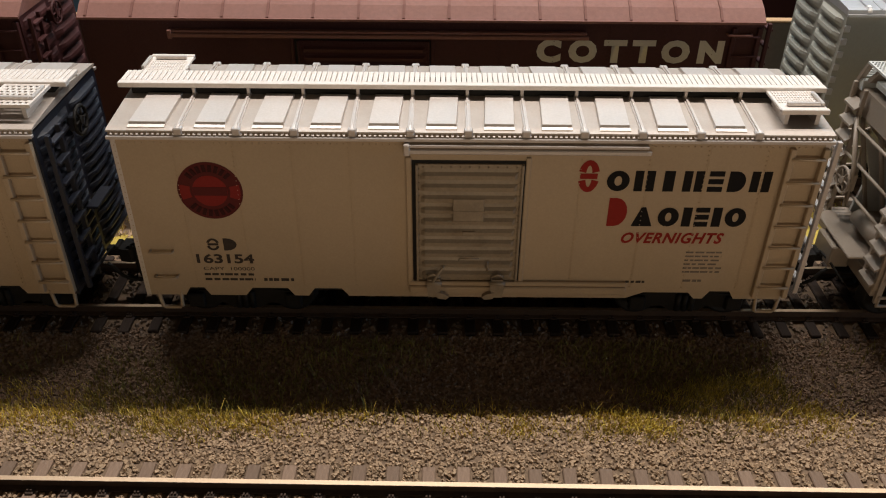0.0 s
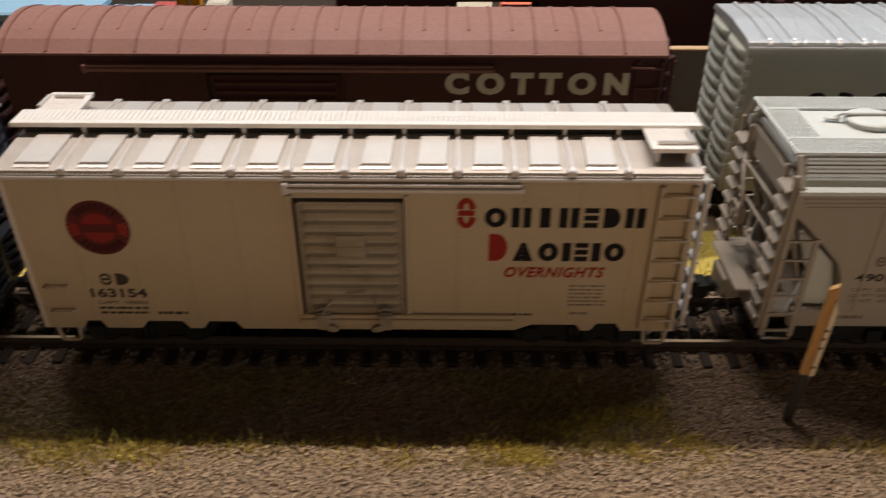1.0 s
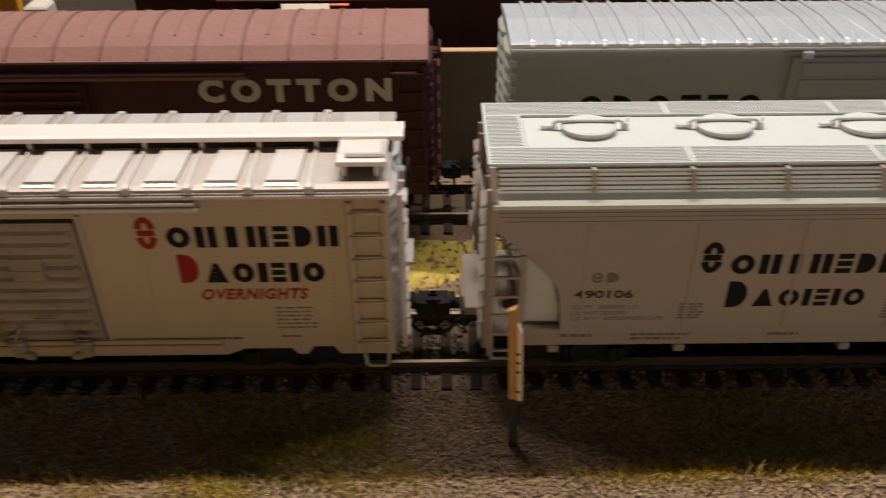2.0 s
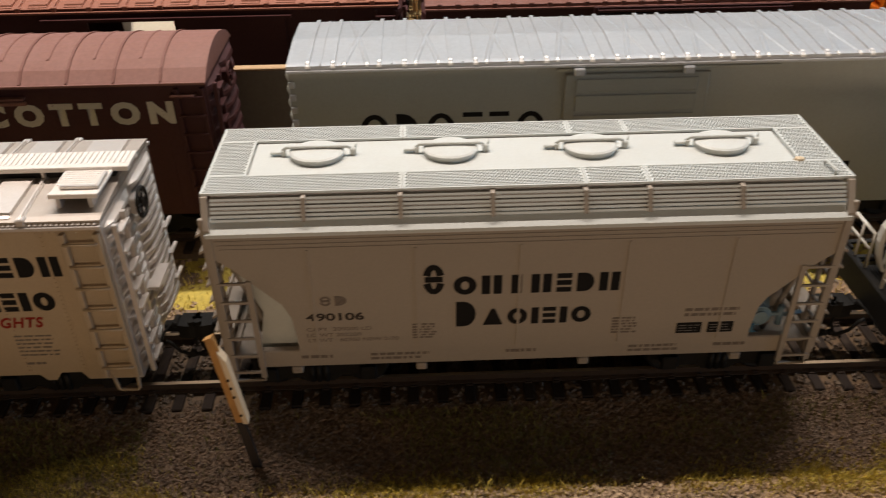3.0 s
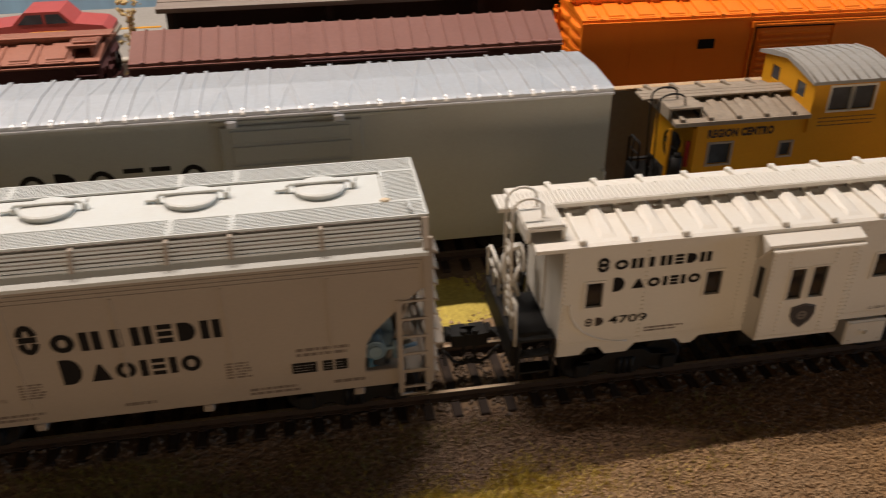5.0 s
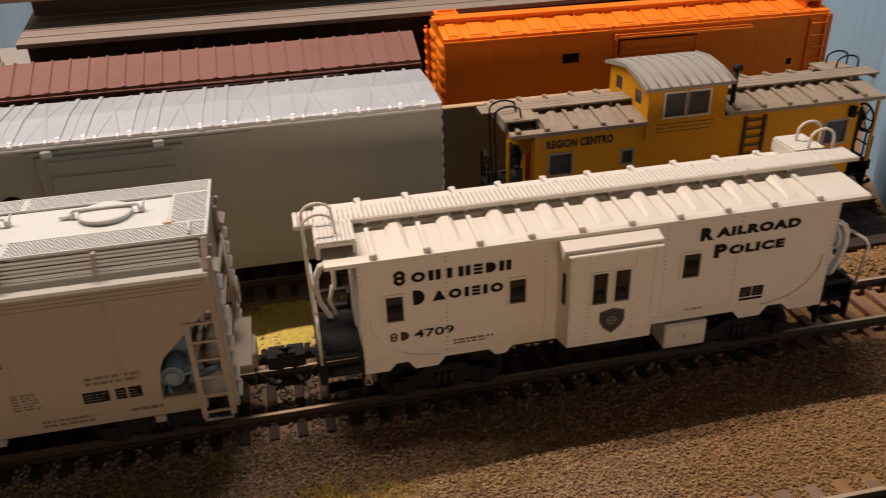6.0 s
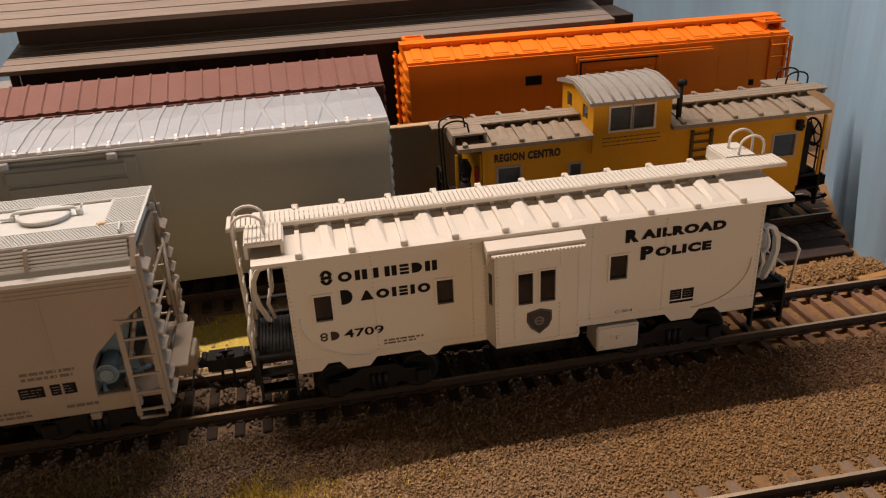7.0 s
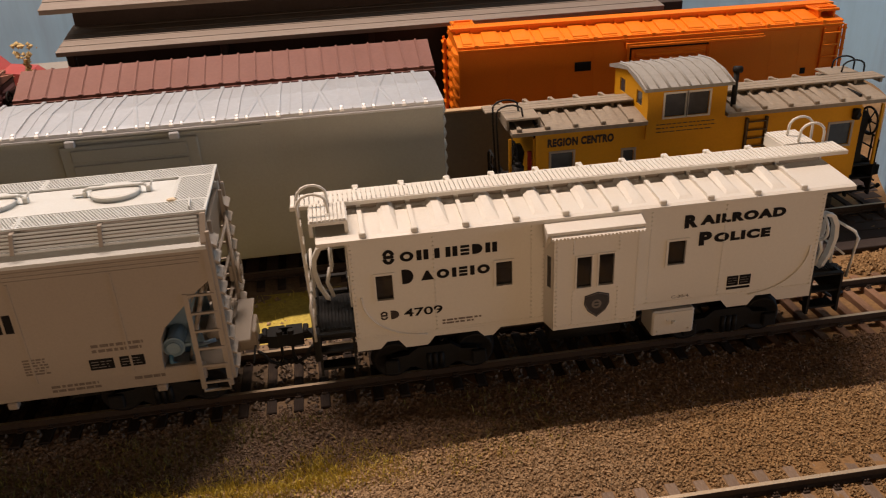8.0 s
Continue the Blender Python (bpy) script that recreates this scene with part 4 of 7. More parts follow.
def covered_hopper():
    """Light grey covered hopper with a perforated roof walk, four round hatches, slatted eaves and open ends."""
    car = thing("covered_hopper", 159.0, 0, 0, "light grey covered hopper car with four round roof hatches", "railway car", 0, "cars of the front train")
    A, B, H = -60.6, 60.6, 17.3
    shell = [(A, 45.2), (B, 45.2), (B, 37.0), (57.5, 34.6), (49.0, 26.2), (47.6, 23.5), (46.9, 18.0), (46.9, 15.2), (-46.6, 15.2), (-46.6, 18.5), (-47.3, 24.5), (-48.8, 28.0), (-57.5, 37.0), (A, 39.6)]
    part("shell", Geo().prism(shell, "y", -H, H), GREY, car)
    g = Geo()
    for u in (-42.6, -21.9, -1.6, 19.5, 40.3):
        g.box(u - 0.25, u + 0.25, -H - 0.16, -H, 15.8, 40.9)
        part("side_seam", g, GREY, car)
        g = Geo()
    for k in range(4):
        zz = 41.4 + k * 0.95
        part("side_crease", Geo().box(A + 0.6 + (3 - k) * 0.4, B - 0.6 - (3 - k) * 0.4, -H - 0.16, -H, zz - 0.16, zz + 0.16), GREY, car)
    # top chord: a pale sloping ledge
    for s in (-1, 1):
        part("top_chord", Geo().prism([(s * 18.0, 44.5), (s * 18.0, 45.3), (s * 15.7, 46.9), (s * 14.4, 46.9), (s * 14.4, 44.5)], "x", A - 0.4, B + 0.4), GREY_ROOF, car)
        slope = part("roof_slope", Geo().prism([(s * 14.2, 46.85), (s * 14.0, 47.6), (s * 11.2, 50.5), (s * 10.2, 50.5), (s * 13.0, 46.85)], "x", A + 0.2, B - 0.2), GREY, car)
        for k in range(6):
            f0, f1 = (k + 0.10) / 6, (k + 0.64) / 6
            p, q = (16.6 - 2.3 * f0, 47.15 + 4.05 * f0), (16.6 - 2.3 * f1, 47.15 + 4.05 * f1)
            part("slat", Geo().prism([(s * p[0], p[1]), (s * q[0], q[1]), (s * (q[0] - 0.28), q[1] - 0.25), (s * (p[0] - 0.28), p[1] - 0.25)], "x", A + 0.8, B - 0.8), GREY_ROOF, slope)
        for u in (-42.5, -24.4, -7.1, 10.4, 22.5, 40.1):
            part("bracket", Geo().prism([(s * 17.0, 47.1), (s * 15.0, 51.0), (s * 13.2, 51.0), (s * 14.6, 47.1)], "x", u - 0.4, u + 0.4), GREY, car)
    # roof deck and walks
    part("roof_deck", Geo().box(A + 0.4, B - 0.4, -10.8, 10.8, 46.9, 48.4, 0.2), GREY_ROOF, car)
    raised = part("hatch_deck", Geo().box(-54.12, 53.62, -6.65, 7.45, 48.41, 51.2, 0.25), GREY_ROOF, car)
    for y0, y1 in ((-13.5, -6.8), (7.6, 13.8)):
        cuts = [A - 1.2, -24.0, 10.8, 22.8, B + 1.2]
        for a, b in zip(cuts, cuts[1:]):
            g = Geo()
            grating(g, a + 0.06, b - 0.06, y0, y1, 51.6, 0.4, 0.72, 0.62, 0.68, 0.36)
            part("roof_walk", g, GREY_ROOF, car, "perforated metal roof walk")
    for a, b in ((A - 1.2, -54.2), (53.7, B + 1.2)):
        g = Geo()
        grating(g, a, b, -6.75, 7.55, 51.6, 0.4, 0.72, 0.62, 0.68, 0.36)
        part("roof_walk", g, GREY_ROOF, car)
    for k, u in enumerate((-41.2, -14.4, 14.0, 40.6)):
        h = part("hatch", Geo().hull([[(u + r * math.cos(2 * math.pi * i / 32), 1.2 + 0.86 * r * math.sin(2 * math.pi * i / 32), z) for i in range(32)] for r, z in ((5.2, 51.2), (5.2, 51.95), (5.55, 52.0), (5.5, 52.35), (5.0, 52.6), (2.0, 52.75))], 0, False), GREY_ROOF, raised)
        part("hatch_bar", Geo().tube([(u - 6.9, 1.8, 52.3), (u - 6.2, 1.8, 53.0), (u + 6.2, 1.8, 53.0), (u + 7.0, 1.8, 52.3)], 0.36, 8).box(u - 5.8, u + 5.8, 1.3, 2.3, 52.9, 53.4, 0.12), GREY_ROOF, h)
        part("hinge_lug", Geo().box(u - 9.4, u - 6.8, 1.4, 2.5, 51.6, 52.1, 0.15).box(u - 7.2, u - 6.3, 1.2, 2.4, 51.0, 52.5, 0.15), GREY_ROOF, h)
        part("latch", Geo().box(u + 6.6, u + 7.8, 1.1, 2.5, 51.0, 52.7, 0.2).tube([(u + 7.6, 1.8, 52.5), (u + 8.0, 2.6, 53.4)], 0.22, 6), GREY_ROOF, h)
    part("orange_blob", Geo().hull([[(53.8 + r * math.cos(a * 1.05), -6.4 + 0.7 * r * math.sin(a * 1.05), z) for a in range(6)] for r, z in ((1.2, 51.66), (1.0, 52.0), (0.4, 52.2))]), PALE_WOOD, car, "small dab of tan glue")
    grab(car, (58.4, -12.6, 51.6), (58.0, -8.4, 51.6), (0, 0, 0.9), GREY_ROOF)
    # side sill
    for s in (-1, 1):
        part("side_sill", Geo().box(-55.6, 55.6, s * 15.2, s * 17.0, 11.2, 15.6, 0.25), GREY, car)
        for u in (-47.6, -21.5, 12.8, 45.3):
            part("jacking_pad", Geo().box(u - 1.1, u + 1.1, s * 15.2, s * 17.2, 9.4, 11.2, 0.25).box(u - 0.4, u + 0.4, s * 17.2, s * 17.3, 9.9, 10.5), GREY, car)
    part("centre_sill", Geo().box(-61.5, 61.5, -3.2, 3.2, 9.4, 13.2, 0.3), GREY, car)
    for u in (-28, 0, 28):
        part("outlet_bay", Geo().hull([[(u - 12, -14, 15.4), (u + 12, -14, 15.4), (u + 12, 14, 15.4), (u - 12, 14, 15.4)], [(u - 5, -9, 6.5), (u + 5, -9, 6.5), (u + 5, 9, 6.5), (u - 5, 9, 6.5)]]), BLACK, car)
        part("outlet_gate", Geo().box(u - 5.6, u + 5.6, -9.6, 9.6, 5.4, 6.5, 0.2), BLACK, car)
    for e in (-1, 1):
        X = 60.6 * e
        # open end: floor, posts, slope braces, side and end ladders
        part("end_platform", Geo().box(e * 46.0, e * 61.6, -15.6, 15.6, 12.6, 13.6, 0.2), GREY, car)
        part("end_sill", Geo().box(e * 60.0, e * 62.2, -16.6, 16.6, 10.2, 14.2, 0.25), GREY, car)
        part("coupler_pocket", Geo().box(e * 61.6, e * 66.4, -4.2, 4.2, 9.2, 14.6, 0.3), GREY, car)
        for s in (-1, 1):
            part("corner_post", Geo().hull([[(X - e * 0.2, s * 13.2, 51.2), (X + e * 1.0, s * 13.2, 51.2), (X + e * 1.0, s * 14.2, 51.2), (X - e * 0.2, s * 14.2, 51.2)],
                                            [(X - e * 0.5, s * 16.6, 46), (X + e * 0.7, s * 16.6, 46), (X + e * 0.7, s * 17.6, 46), (X - e * 0.5, s * 17.6, 46)],
                                            [(X - e * 0.5, s * 16.6, 9), (X + e * 0.7, s * 16.6, 9), (X + e * 0.7, s * 17.4, 9), (X - e * 0.5, s * 17.4, 9)]]), GREY, car)
            lad = part("side_ladder", Geo().hull([[(X - e * 5.4, s * 17.0, z), (X - e * 6.5, s * 17.0, z), (X - e * 6.5, s * 17.6, z), (X - e * 5.4, s * 17.6, z)] for z in (34.0, 9.0)]), GREY, car)
            for k in range(6):
                zz = 10.2 + k * 4.6
                part("rung", Geo().box(X - e * 5.6, X + e * 0.2, s * 17.1, s * 17.7, zz, zz + 0.6, 0.1), GREY, lad)
            part("sill_step", Geo().tube([(X - e * 6.0, s * 17.2, 11.0), (X - e * 6.0, s * 17.2, 8.2), (X - e * 0.2, s * 17.2, 8.2), (X - e * 0.2, s * 17.2, 11.0)], 0.45, 6), GREY, car)
            for k in range(2):
                part("slope_brace", Geo().tube([(e * (59.5 - 2 * k), s * (13.0 - 5 * k), 38.5), (e * (52.0 - 2 * k), s * (12.4 - 5 * k), 14.0)], 0.55, 6), GREY, car)
            yw = 14.2 if e < 0 else 8.2
            # Left web in bright roof grey, right one blue, as light falls on each.
            part("bolster_web", Geo().prism([(e * 46.4, 13.62), (e * 46.6, 19.0), (e * 48.4, 26.2), (e * 56.6, 34.4), (e * 57.4, 34.0), (e * 53.4, 24.0), (e * 55.2, 13.62)], "y", s * yw, s * (yw - 0.8)), GREY_ROOF if e < 0 else COOL_LIT_GREY, car)
        lad = part("end_ladder", Geo().box(X + e * 0.6, X + e * 1.5, -16.9, -16.0, 12, 48, 0.1).box(X + e * 0.6, X + e * 1.5, -11.6, -10.7, 12, 48, 0.1), GREY, car)
        for k in range(9):
            zz = 13.5 + k * 3.9
            part("rung", Geo().prism([(X + e * 0.5, zz + 0.5), (X + e * 2.5, zz - 0.8), (X + e * 2.5, zz - 0.3), (X + e * 0.5, zz + 1.0)], "y", -16.6, -11.0), GREY, lad)
        lad = part("end_ladder", Geo().box(X + e * 0.6, X + e * 1.5, 10.7, 11.6, 12, 46, 0.1).box(X + e * 0.6, X + e * 1.5, 16.0, 16.9, 12, 46, 0.1), GREY, car)
        for k in range(8):
            zz = 14.5 + k * 3.9
            part("rung", Geo().prism([(X + e * 0.5, zz + 0.5), (X + e * 2.5, zz - 0.8), (X + e * 2.5, zz - 0.3), (X + e * 0.5, zz + 1.0)], "y", 10.9, 16.6), GREY, lad)
        for zz in (24.0, 31.0, 38.0):
            part("crossbar", Geo().tube([(X + e * 1.0, -11.0, zz), (X + e * 1.4, 11.0, zz)], 0.4, 6), GREY, car)
        part("diagonal_rail", Geo().tube([(X + e * 1.4, 11.0, 40.0), (X + e * 2.2, 4.0, 30.0), (X + e * 2.2, 3.0, 22.0)], 0.55, 6), GREY, car)
        part("crossover_step", Geo().box(X + e * 0.8, X + e * 5.0, -10, 10, 15.4, 16.0, 0.15), GREY, car)
        part("air_tank", Geo().tube([(e * 57.0, -6.0, 16.6), (e * 57.0, 6.0, 16.6)], 2.0, 14), GREY, car)
        brake_wheel(car, X + e * 3.4, 5.0, 27.0, 3.0, GREY)
        part("brake_gearbox", Geo().box(X + e * 0.8, X + e * 2.8, 3.6, 6.6, 24.5, 29.0, 0.3), GREY, car)
        coupler(car, e * 65.0, e)
        bogie(car, e * 44.0)
    # brake cylinder and pipes inside one open end
    cyl = part("brake_cylinder", Geo().tube([(49.4, -15.4, 19.6), (49.4, -8.4, 19.6)], 2.1, 16).disc((49.4, -15.8, 19.6), 1.5, "y", 0.4, 16).ring((49.4, -15.2, 19.6), 2.0, 2.5, "y", 0.6, 16), COOL_LIT_GREY, car, "brake cylinder tinted blue for the cool light on it")
    part("pipe", Geo().tube([(50.8, -14.6, 19.6), (53.4, -14.8, 19.9), (55.4, -14.4, 19.2), (58.6, -14.0, 19.6)], 0.5, 7).tube([(53.8, -14.8, 21.8), (53.8, -14.8, 17.2)], 0.7, 8), COOL_LIT_GREY, cyl)
    part("pipe", Geo().tube([(48.4, -15.0, 17.8), (48.2, -15.2, 15.6), (50.6, -15.2, 14.6)], 0.55, 7), TEAL, cyl)
    y, o = -H, 159.0
    emblem_word("s", 137.6 - o, 143.3 - o, 29.5, 36.7, y, INK, car, "large black trade mark shape", 1.6)
    emblem_word("ohthedh", 143.8 - o, 177.8 - o, 29.2, 33.7, y, INK, car, "row of black trade mark shapes", 1.5)
    emblem_word("d", 144.2 - o, 149.4 - o, 21.1, 27.4, y, INK, car, "large black trade mark shape", 1.6)
    emblem_word("aoieio", 149.8 - o, 172.7 - o, 21.3, 25.4, y, INK, car, "row of black trade mark shapes", 1.25)
    emblem_word("sd", 117.3 - o, 123.4 - o, 27.4, 29.8, y, FAINT_INK, car, "small black reporting mark shapes", 0.55)
    lettering("490106", 114.6 - o, 126.3 - o, 23.6, 25.6, y, FADED_INK, car, "black stencilled number", 0.03)
    lettering("CAPY  200000 LD", 114.4 - o, 127.6 - o, 21.0, 21.9, y, FAINT_INK, car, "small stencilled capacity line")
    lettering("LD WT 202200", 114.4 - o, 125.4 - o, 19.5, 20.4, y, FAINT_INK, car, "small stencilled weight line")
    lettering("LT WT   60700 NEW 2-70", 114.6 - o, 133.0 - o, 18.1, 19.0, y, FAINT_INK, car, "small stencilled weight line")
    writing(135.9 - o, 140.9 - o, 18.2, 22.3, 6, y, FAINT_INK, car, seed=11)
    writing(176.8 - o, 182.0 - o, 17.9, 22.3, 6, y, FAINT_INK, car, seed=12)
    for a, b in ((190.4, 195.6), (196.9, 202.2)):
        pl = part("data_plate", Geo().box(a - o, b - o, y - 0.1, y, 17.5, 20.2), INK, car, "black stencil block")
        writing(a + 0.4 - o, b - 0.4 - o, 17.8, 19.9, 3, y - 0.1, BADGE_GREY, pl, seed=int(a), thick=0.25)
    writing(191.6 - o, 203.0 - o, 21.6, 24.2, 2, y, FAINT_INK, car, seed=14)
    for k, (a, b) in enumerate(((112.6, 120.5), (127.0, 139.6), (155.2, 163.0), (181.0, 193.4), (199.0, 206.8))):
        writing(a - o, b - o, 12.4 if b - a > 8.5 else 13.2, 14.6, 2 if b - a > 8.5 else 1, -17.0, FAINT_INK, car, seed=20 + k)
    return car


covered_hopper()

def window(parent, x0, x1, z0, z1, y, frame_mat, pane_mat, rim=0.5):
    g = Geo().box(x0 - rim, x1 + rim, y - 0.22, y, z0 - rim, z0).box(x0 - rim, x1 + rim, y - 0.22, y, z1, z1 + rim)
    g.box(x0 - rim, x0, y - 0.22, y, z0, z1).box(x1, x1 + rim, y - 0.22, y, z0, z1)
    w = part("window", g, frame_mat, parent)
    part("pane", Geo().box(x0, x1, y + 0.5, y + 0.8, z0, z1), pane_mat, w)
    return w


def caboose_roof(car, half_len, half, eave, ridge, ribs, mat, from_x=None, to_x=None, far=None, rise=1.0):
    L, H, F = half_len, half, far or half
    a, b = (-L if from_x is None else from_x), (L if to_x is None else to_x)
    arc = [(-H, eave), (-H + 1.0, eave + 0.35), (-H * 0.5, eave + (ridge - eave) * 0.62), (0, ridge), (F * 0.5, eave + (ridge - eave) * 0.62), (F - 1.0, eave + 0.35), (F, eave)]
    rf = part("roof", Geo().prism(arc + [(F, eave - 0.9), (-H, eave - 0.9)], "x", a, b), mat, car)
    cap = Geo().prism([(p, q + 0.8) for p, q in arc[1:-1]] + [(p, q - 0.2) for p, q in arc[1:-1]][::-1], "x", -0.5, 0.5)
    for s in (-1, 1):
        yy = -H + 1.2 if s < 0 else F - 1.2
        cap.box(-0.8, 0.8, yy - 0.7, yy + 0.7, eave, eave + 1.3, 0.2)
    me = cap.mesh("seam_cap", mat)
    for u in ribs:
        if a + 1 < u < b - 1:
            repeat("seam_cap", me, rf, (u, 0, 0))
    for p, q in zip(ribs, ribs[1:]):
        if p < a or q > b:
            continue
        for s in (-1, 1):
            u0, u1 = p + (q - p) * 0.36, p + (q - p) * 0.70
            def on(u, f, up):
                return (u, (1.6 - H if s < 0 else F - 1.6) * (1 - f), eave + 0.55 + (ridge - eave) * (0.62 * min(f * 2, 1) + 0.38 * max(2 * f - 1, 0)) - 0.2 + up * rise)
            base = [on(u0, 0.04, 0), on(u1, 0.04, 0), on(u1, 0.5, 0), on(u1, 0.9, 0), on(u0, 0.9, 0), on(u0, 0.5, 0)]
            top = [on(u0 + 0.9, 0.12, 0.25), on(u1 - 0.9, 0.12, 0.25), on(u1 - 1.1, 0.5, 0.7), on(u1 - 1.2, 0.88, 1.0), on(u0 + 1.2, 0.88, 1.0), on(u0 + 1.1, 0.5, 0.7)]
            part("pressed_panel", Geo().hull([base, top]), mat, rf)
    return rf


def curved_rails(parent, x, e, y0, y1, z_roof, mat, back=6.0, top=3.0, z_low=14.0, r=0.38, out=3.0, full=True, name="roof_ladder_rail"):
    """The pair of rails that rise from the platform and curl over the roof's end."""
    for y in (y0, y1):
        pts = [(x + e * out * 0.4, y, z_low), (x + e * out * 0.8, y, z_low + 10)] if full else []
        pts += [(x + e * out, y, z_roof - 3), (x + e * out, y, z_roof + top * 0.5)]
        for k in range(1, 7):
            a = math.pi * k / 7
            pts.append((x + e * (out - (out + back) / 2 * (1 - math.cos(a))), y, z_roof + top * 0.5 + top * 0.7 * math.sin(a)))
        pts.append((x - e * back, y, z_roof + 0.1))
        part(name, Geo().tube(pts, r, 7), mat, parent)


def caboose_end(car, e, X, H, mat, sill, dark, bowed=False, wheel_y=-10.6):
    """Platform, steps, railing and hand brake at one end; X is the body's end."""
    lo, hi, deck = (-11.0, 5.8, sill + 3.6) if bowed else (-H + 4.5, H - 4.5, sill + 5.0)
    pf = part("platform", Geo().box(e * (X + 0.1), e * (X + 9.5), lo, hi, deck - 0.6, deck, 0.1), dark, car, "dark ribbed end platform")
    slats(pf, min(e * (X + 0.3), e * (X + 9.3)), max(e * (X + 0.3), e * (X + 9.3)), lo + 0.2, hi - 0.2, deck + 0.35, 0.4, 0.85, 0.3, dark)
    part("end_beam", Geo().box(e * (X + 8.5), e * (X + 10.2), -H + 2, H - 2, sill - 3.0, sill + 4.4, 0.3), dark, car)
    for s in (-1, 1):
        for k in range(3):
            part("step", Geo().box(e * (X + 0.6), e * (X + 8.6), s * (H - 4.6 + 1.1 * (2 - k)), s * (H - 1.0), sill + 4.4 - 4.6 * k, sill + 5.0 - 4.6 * k, 0.1), dark, car)
        for u in (0.3, 8.4):
            part("step_side", Geo().prism([(s * (H - 4.6), sill + 5.0), (s * (H - 0.6), sill + 5.0), (s * (H - 0.6), sill - 6.0), (s * (H - 2.0), sill - 6.0)], "x", e * (X + u), e * (X + u + 0.6)), dark, car)
        k = 2.4 if bowed and s < 0 and e > 0 else 0.0
        part("hand_rail", Geo().tube([(e * (X + 9.4 + 0.5 * k), s * (H - 2.0), sill + 3.0), (e * (X + 9.6 + k), s * (H - 2.0), sill + 12.5 + 0.5 * k), (e * (X + 9.2 + k), s * (H - 3.0), sill + 13.6 + 0.6 * k), (e * (X + 9.2), s * 4.0, sill + 13.6 + k), (e * (X + 9.2), s * 4.0, sill + 4.6)], 0.42, 7), mat, car)
        part("rail_post", Geo().tube([(e * (X + 9.2), s * 9.0, sill + 4.6), (e * (X + 9.2), s * 9.0, sill + 13.6)], 0.34, 6).tube([(e * (X + 9.2), s * 4.0, sill + 9.4), (e * (X + 9.2), s * (H - 2.4), sill + 9.4)], 0.3, 6), mat, car)
    part("end_wall", Geo().box(e * (X - 0.8), e * (X - 0.05), -H + 1.0, min(H - 1.0, 10.8), sill + 3.0, 41.0).box(e * X, e * (X + 0.5), -4.0, 4.0, sill + 5, 36.0, 0.15), mat, car)
    if bowed:
        bow = [(5.4, 19.6), (7.4, 18.8), (8.7, 16.2), (9.0, 12.6), (8.2, 8.6), (6.4, 4.6)]
        stand = part("brake_stand", Geo().hull([[(e * (X + u), wheel_y - 1.0, sill + w), (e * (X + u), wheel_y + 0.8, sill + w), (e * (X + u - 1.1), wheel_y + 0.8, sill + w - 0.4), (e * (X + u - 1.1), wheel_y - 1.0, sill + w - 0.4)] for u, w in bow]), mat, car, "curved hand brake stand")
        part("brake_rod", Geo().tube([(e * (X + 4.6), wheel_y, sill + 13.0), (e * (X + 5.6), wheel_y, sill + 9.0), (e * (X + 4.4), wheel_y, sill + 4.8)], 0.5, 7), mat, stand)
        bw = brake_wheel(car, e * (X + 4.2), wheel_y, sill + 15.8, 3.3, mat)
        part("wheel_web", Geo().ring((e * (X + 3.9), wheel_y, sill + 15.8), 1.0, 2.4, "x", 0.3, 18), mat, bw)
        return
    part("brake_stand", Geo().hull([[(e * (X + 4.4 + u * 1.3), -8.6 + v, z) for u, v in ((-0.9 * k, -1.2 * k), (0.9 * k, -1.2 * k), (0.9 * k, 1.2 * k), (-0.9 * k, 1.2 * k))] for z, k in ((sill + 4.4, 1.3), (sill + 9, 0.8), (sill + 14, 0.9), (sill + 20, 1.5), (sill + 22, 0.8))]), mat, car)
    brake_wheel(car, e * (X + 6.0), -10.0, sill + 19.0, 4.4, mat)


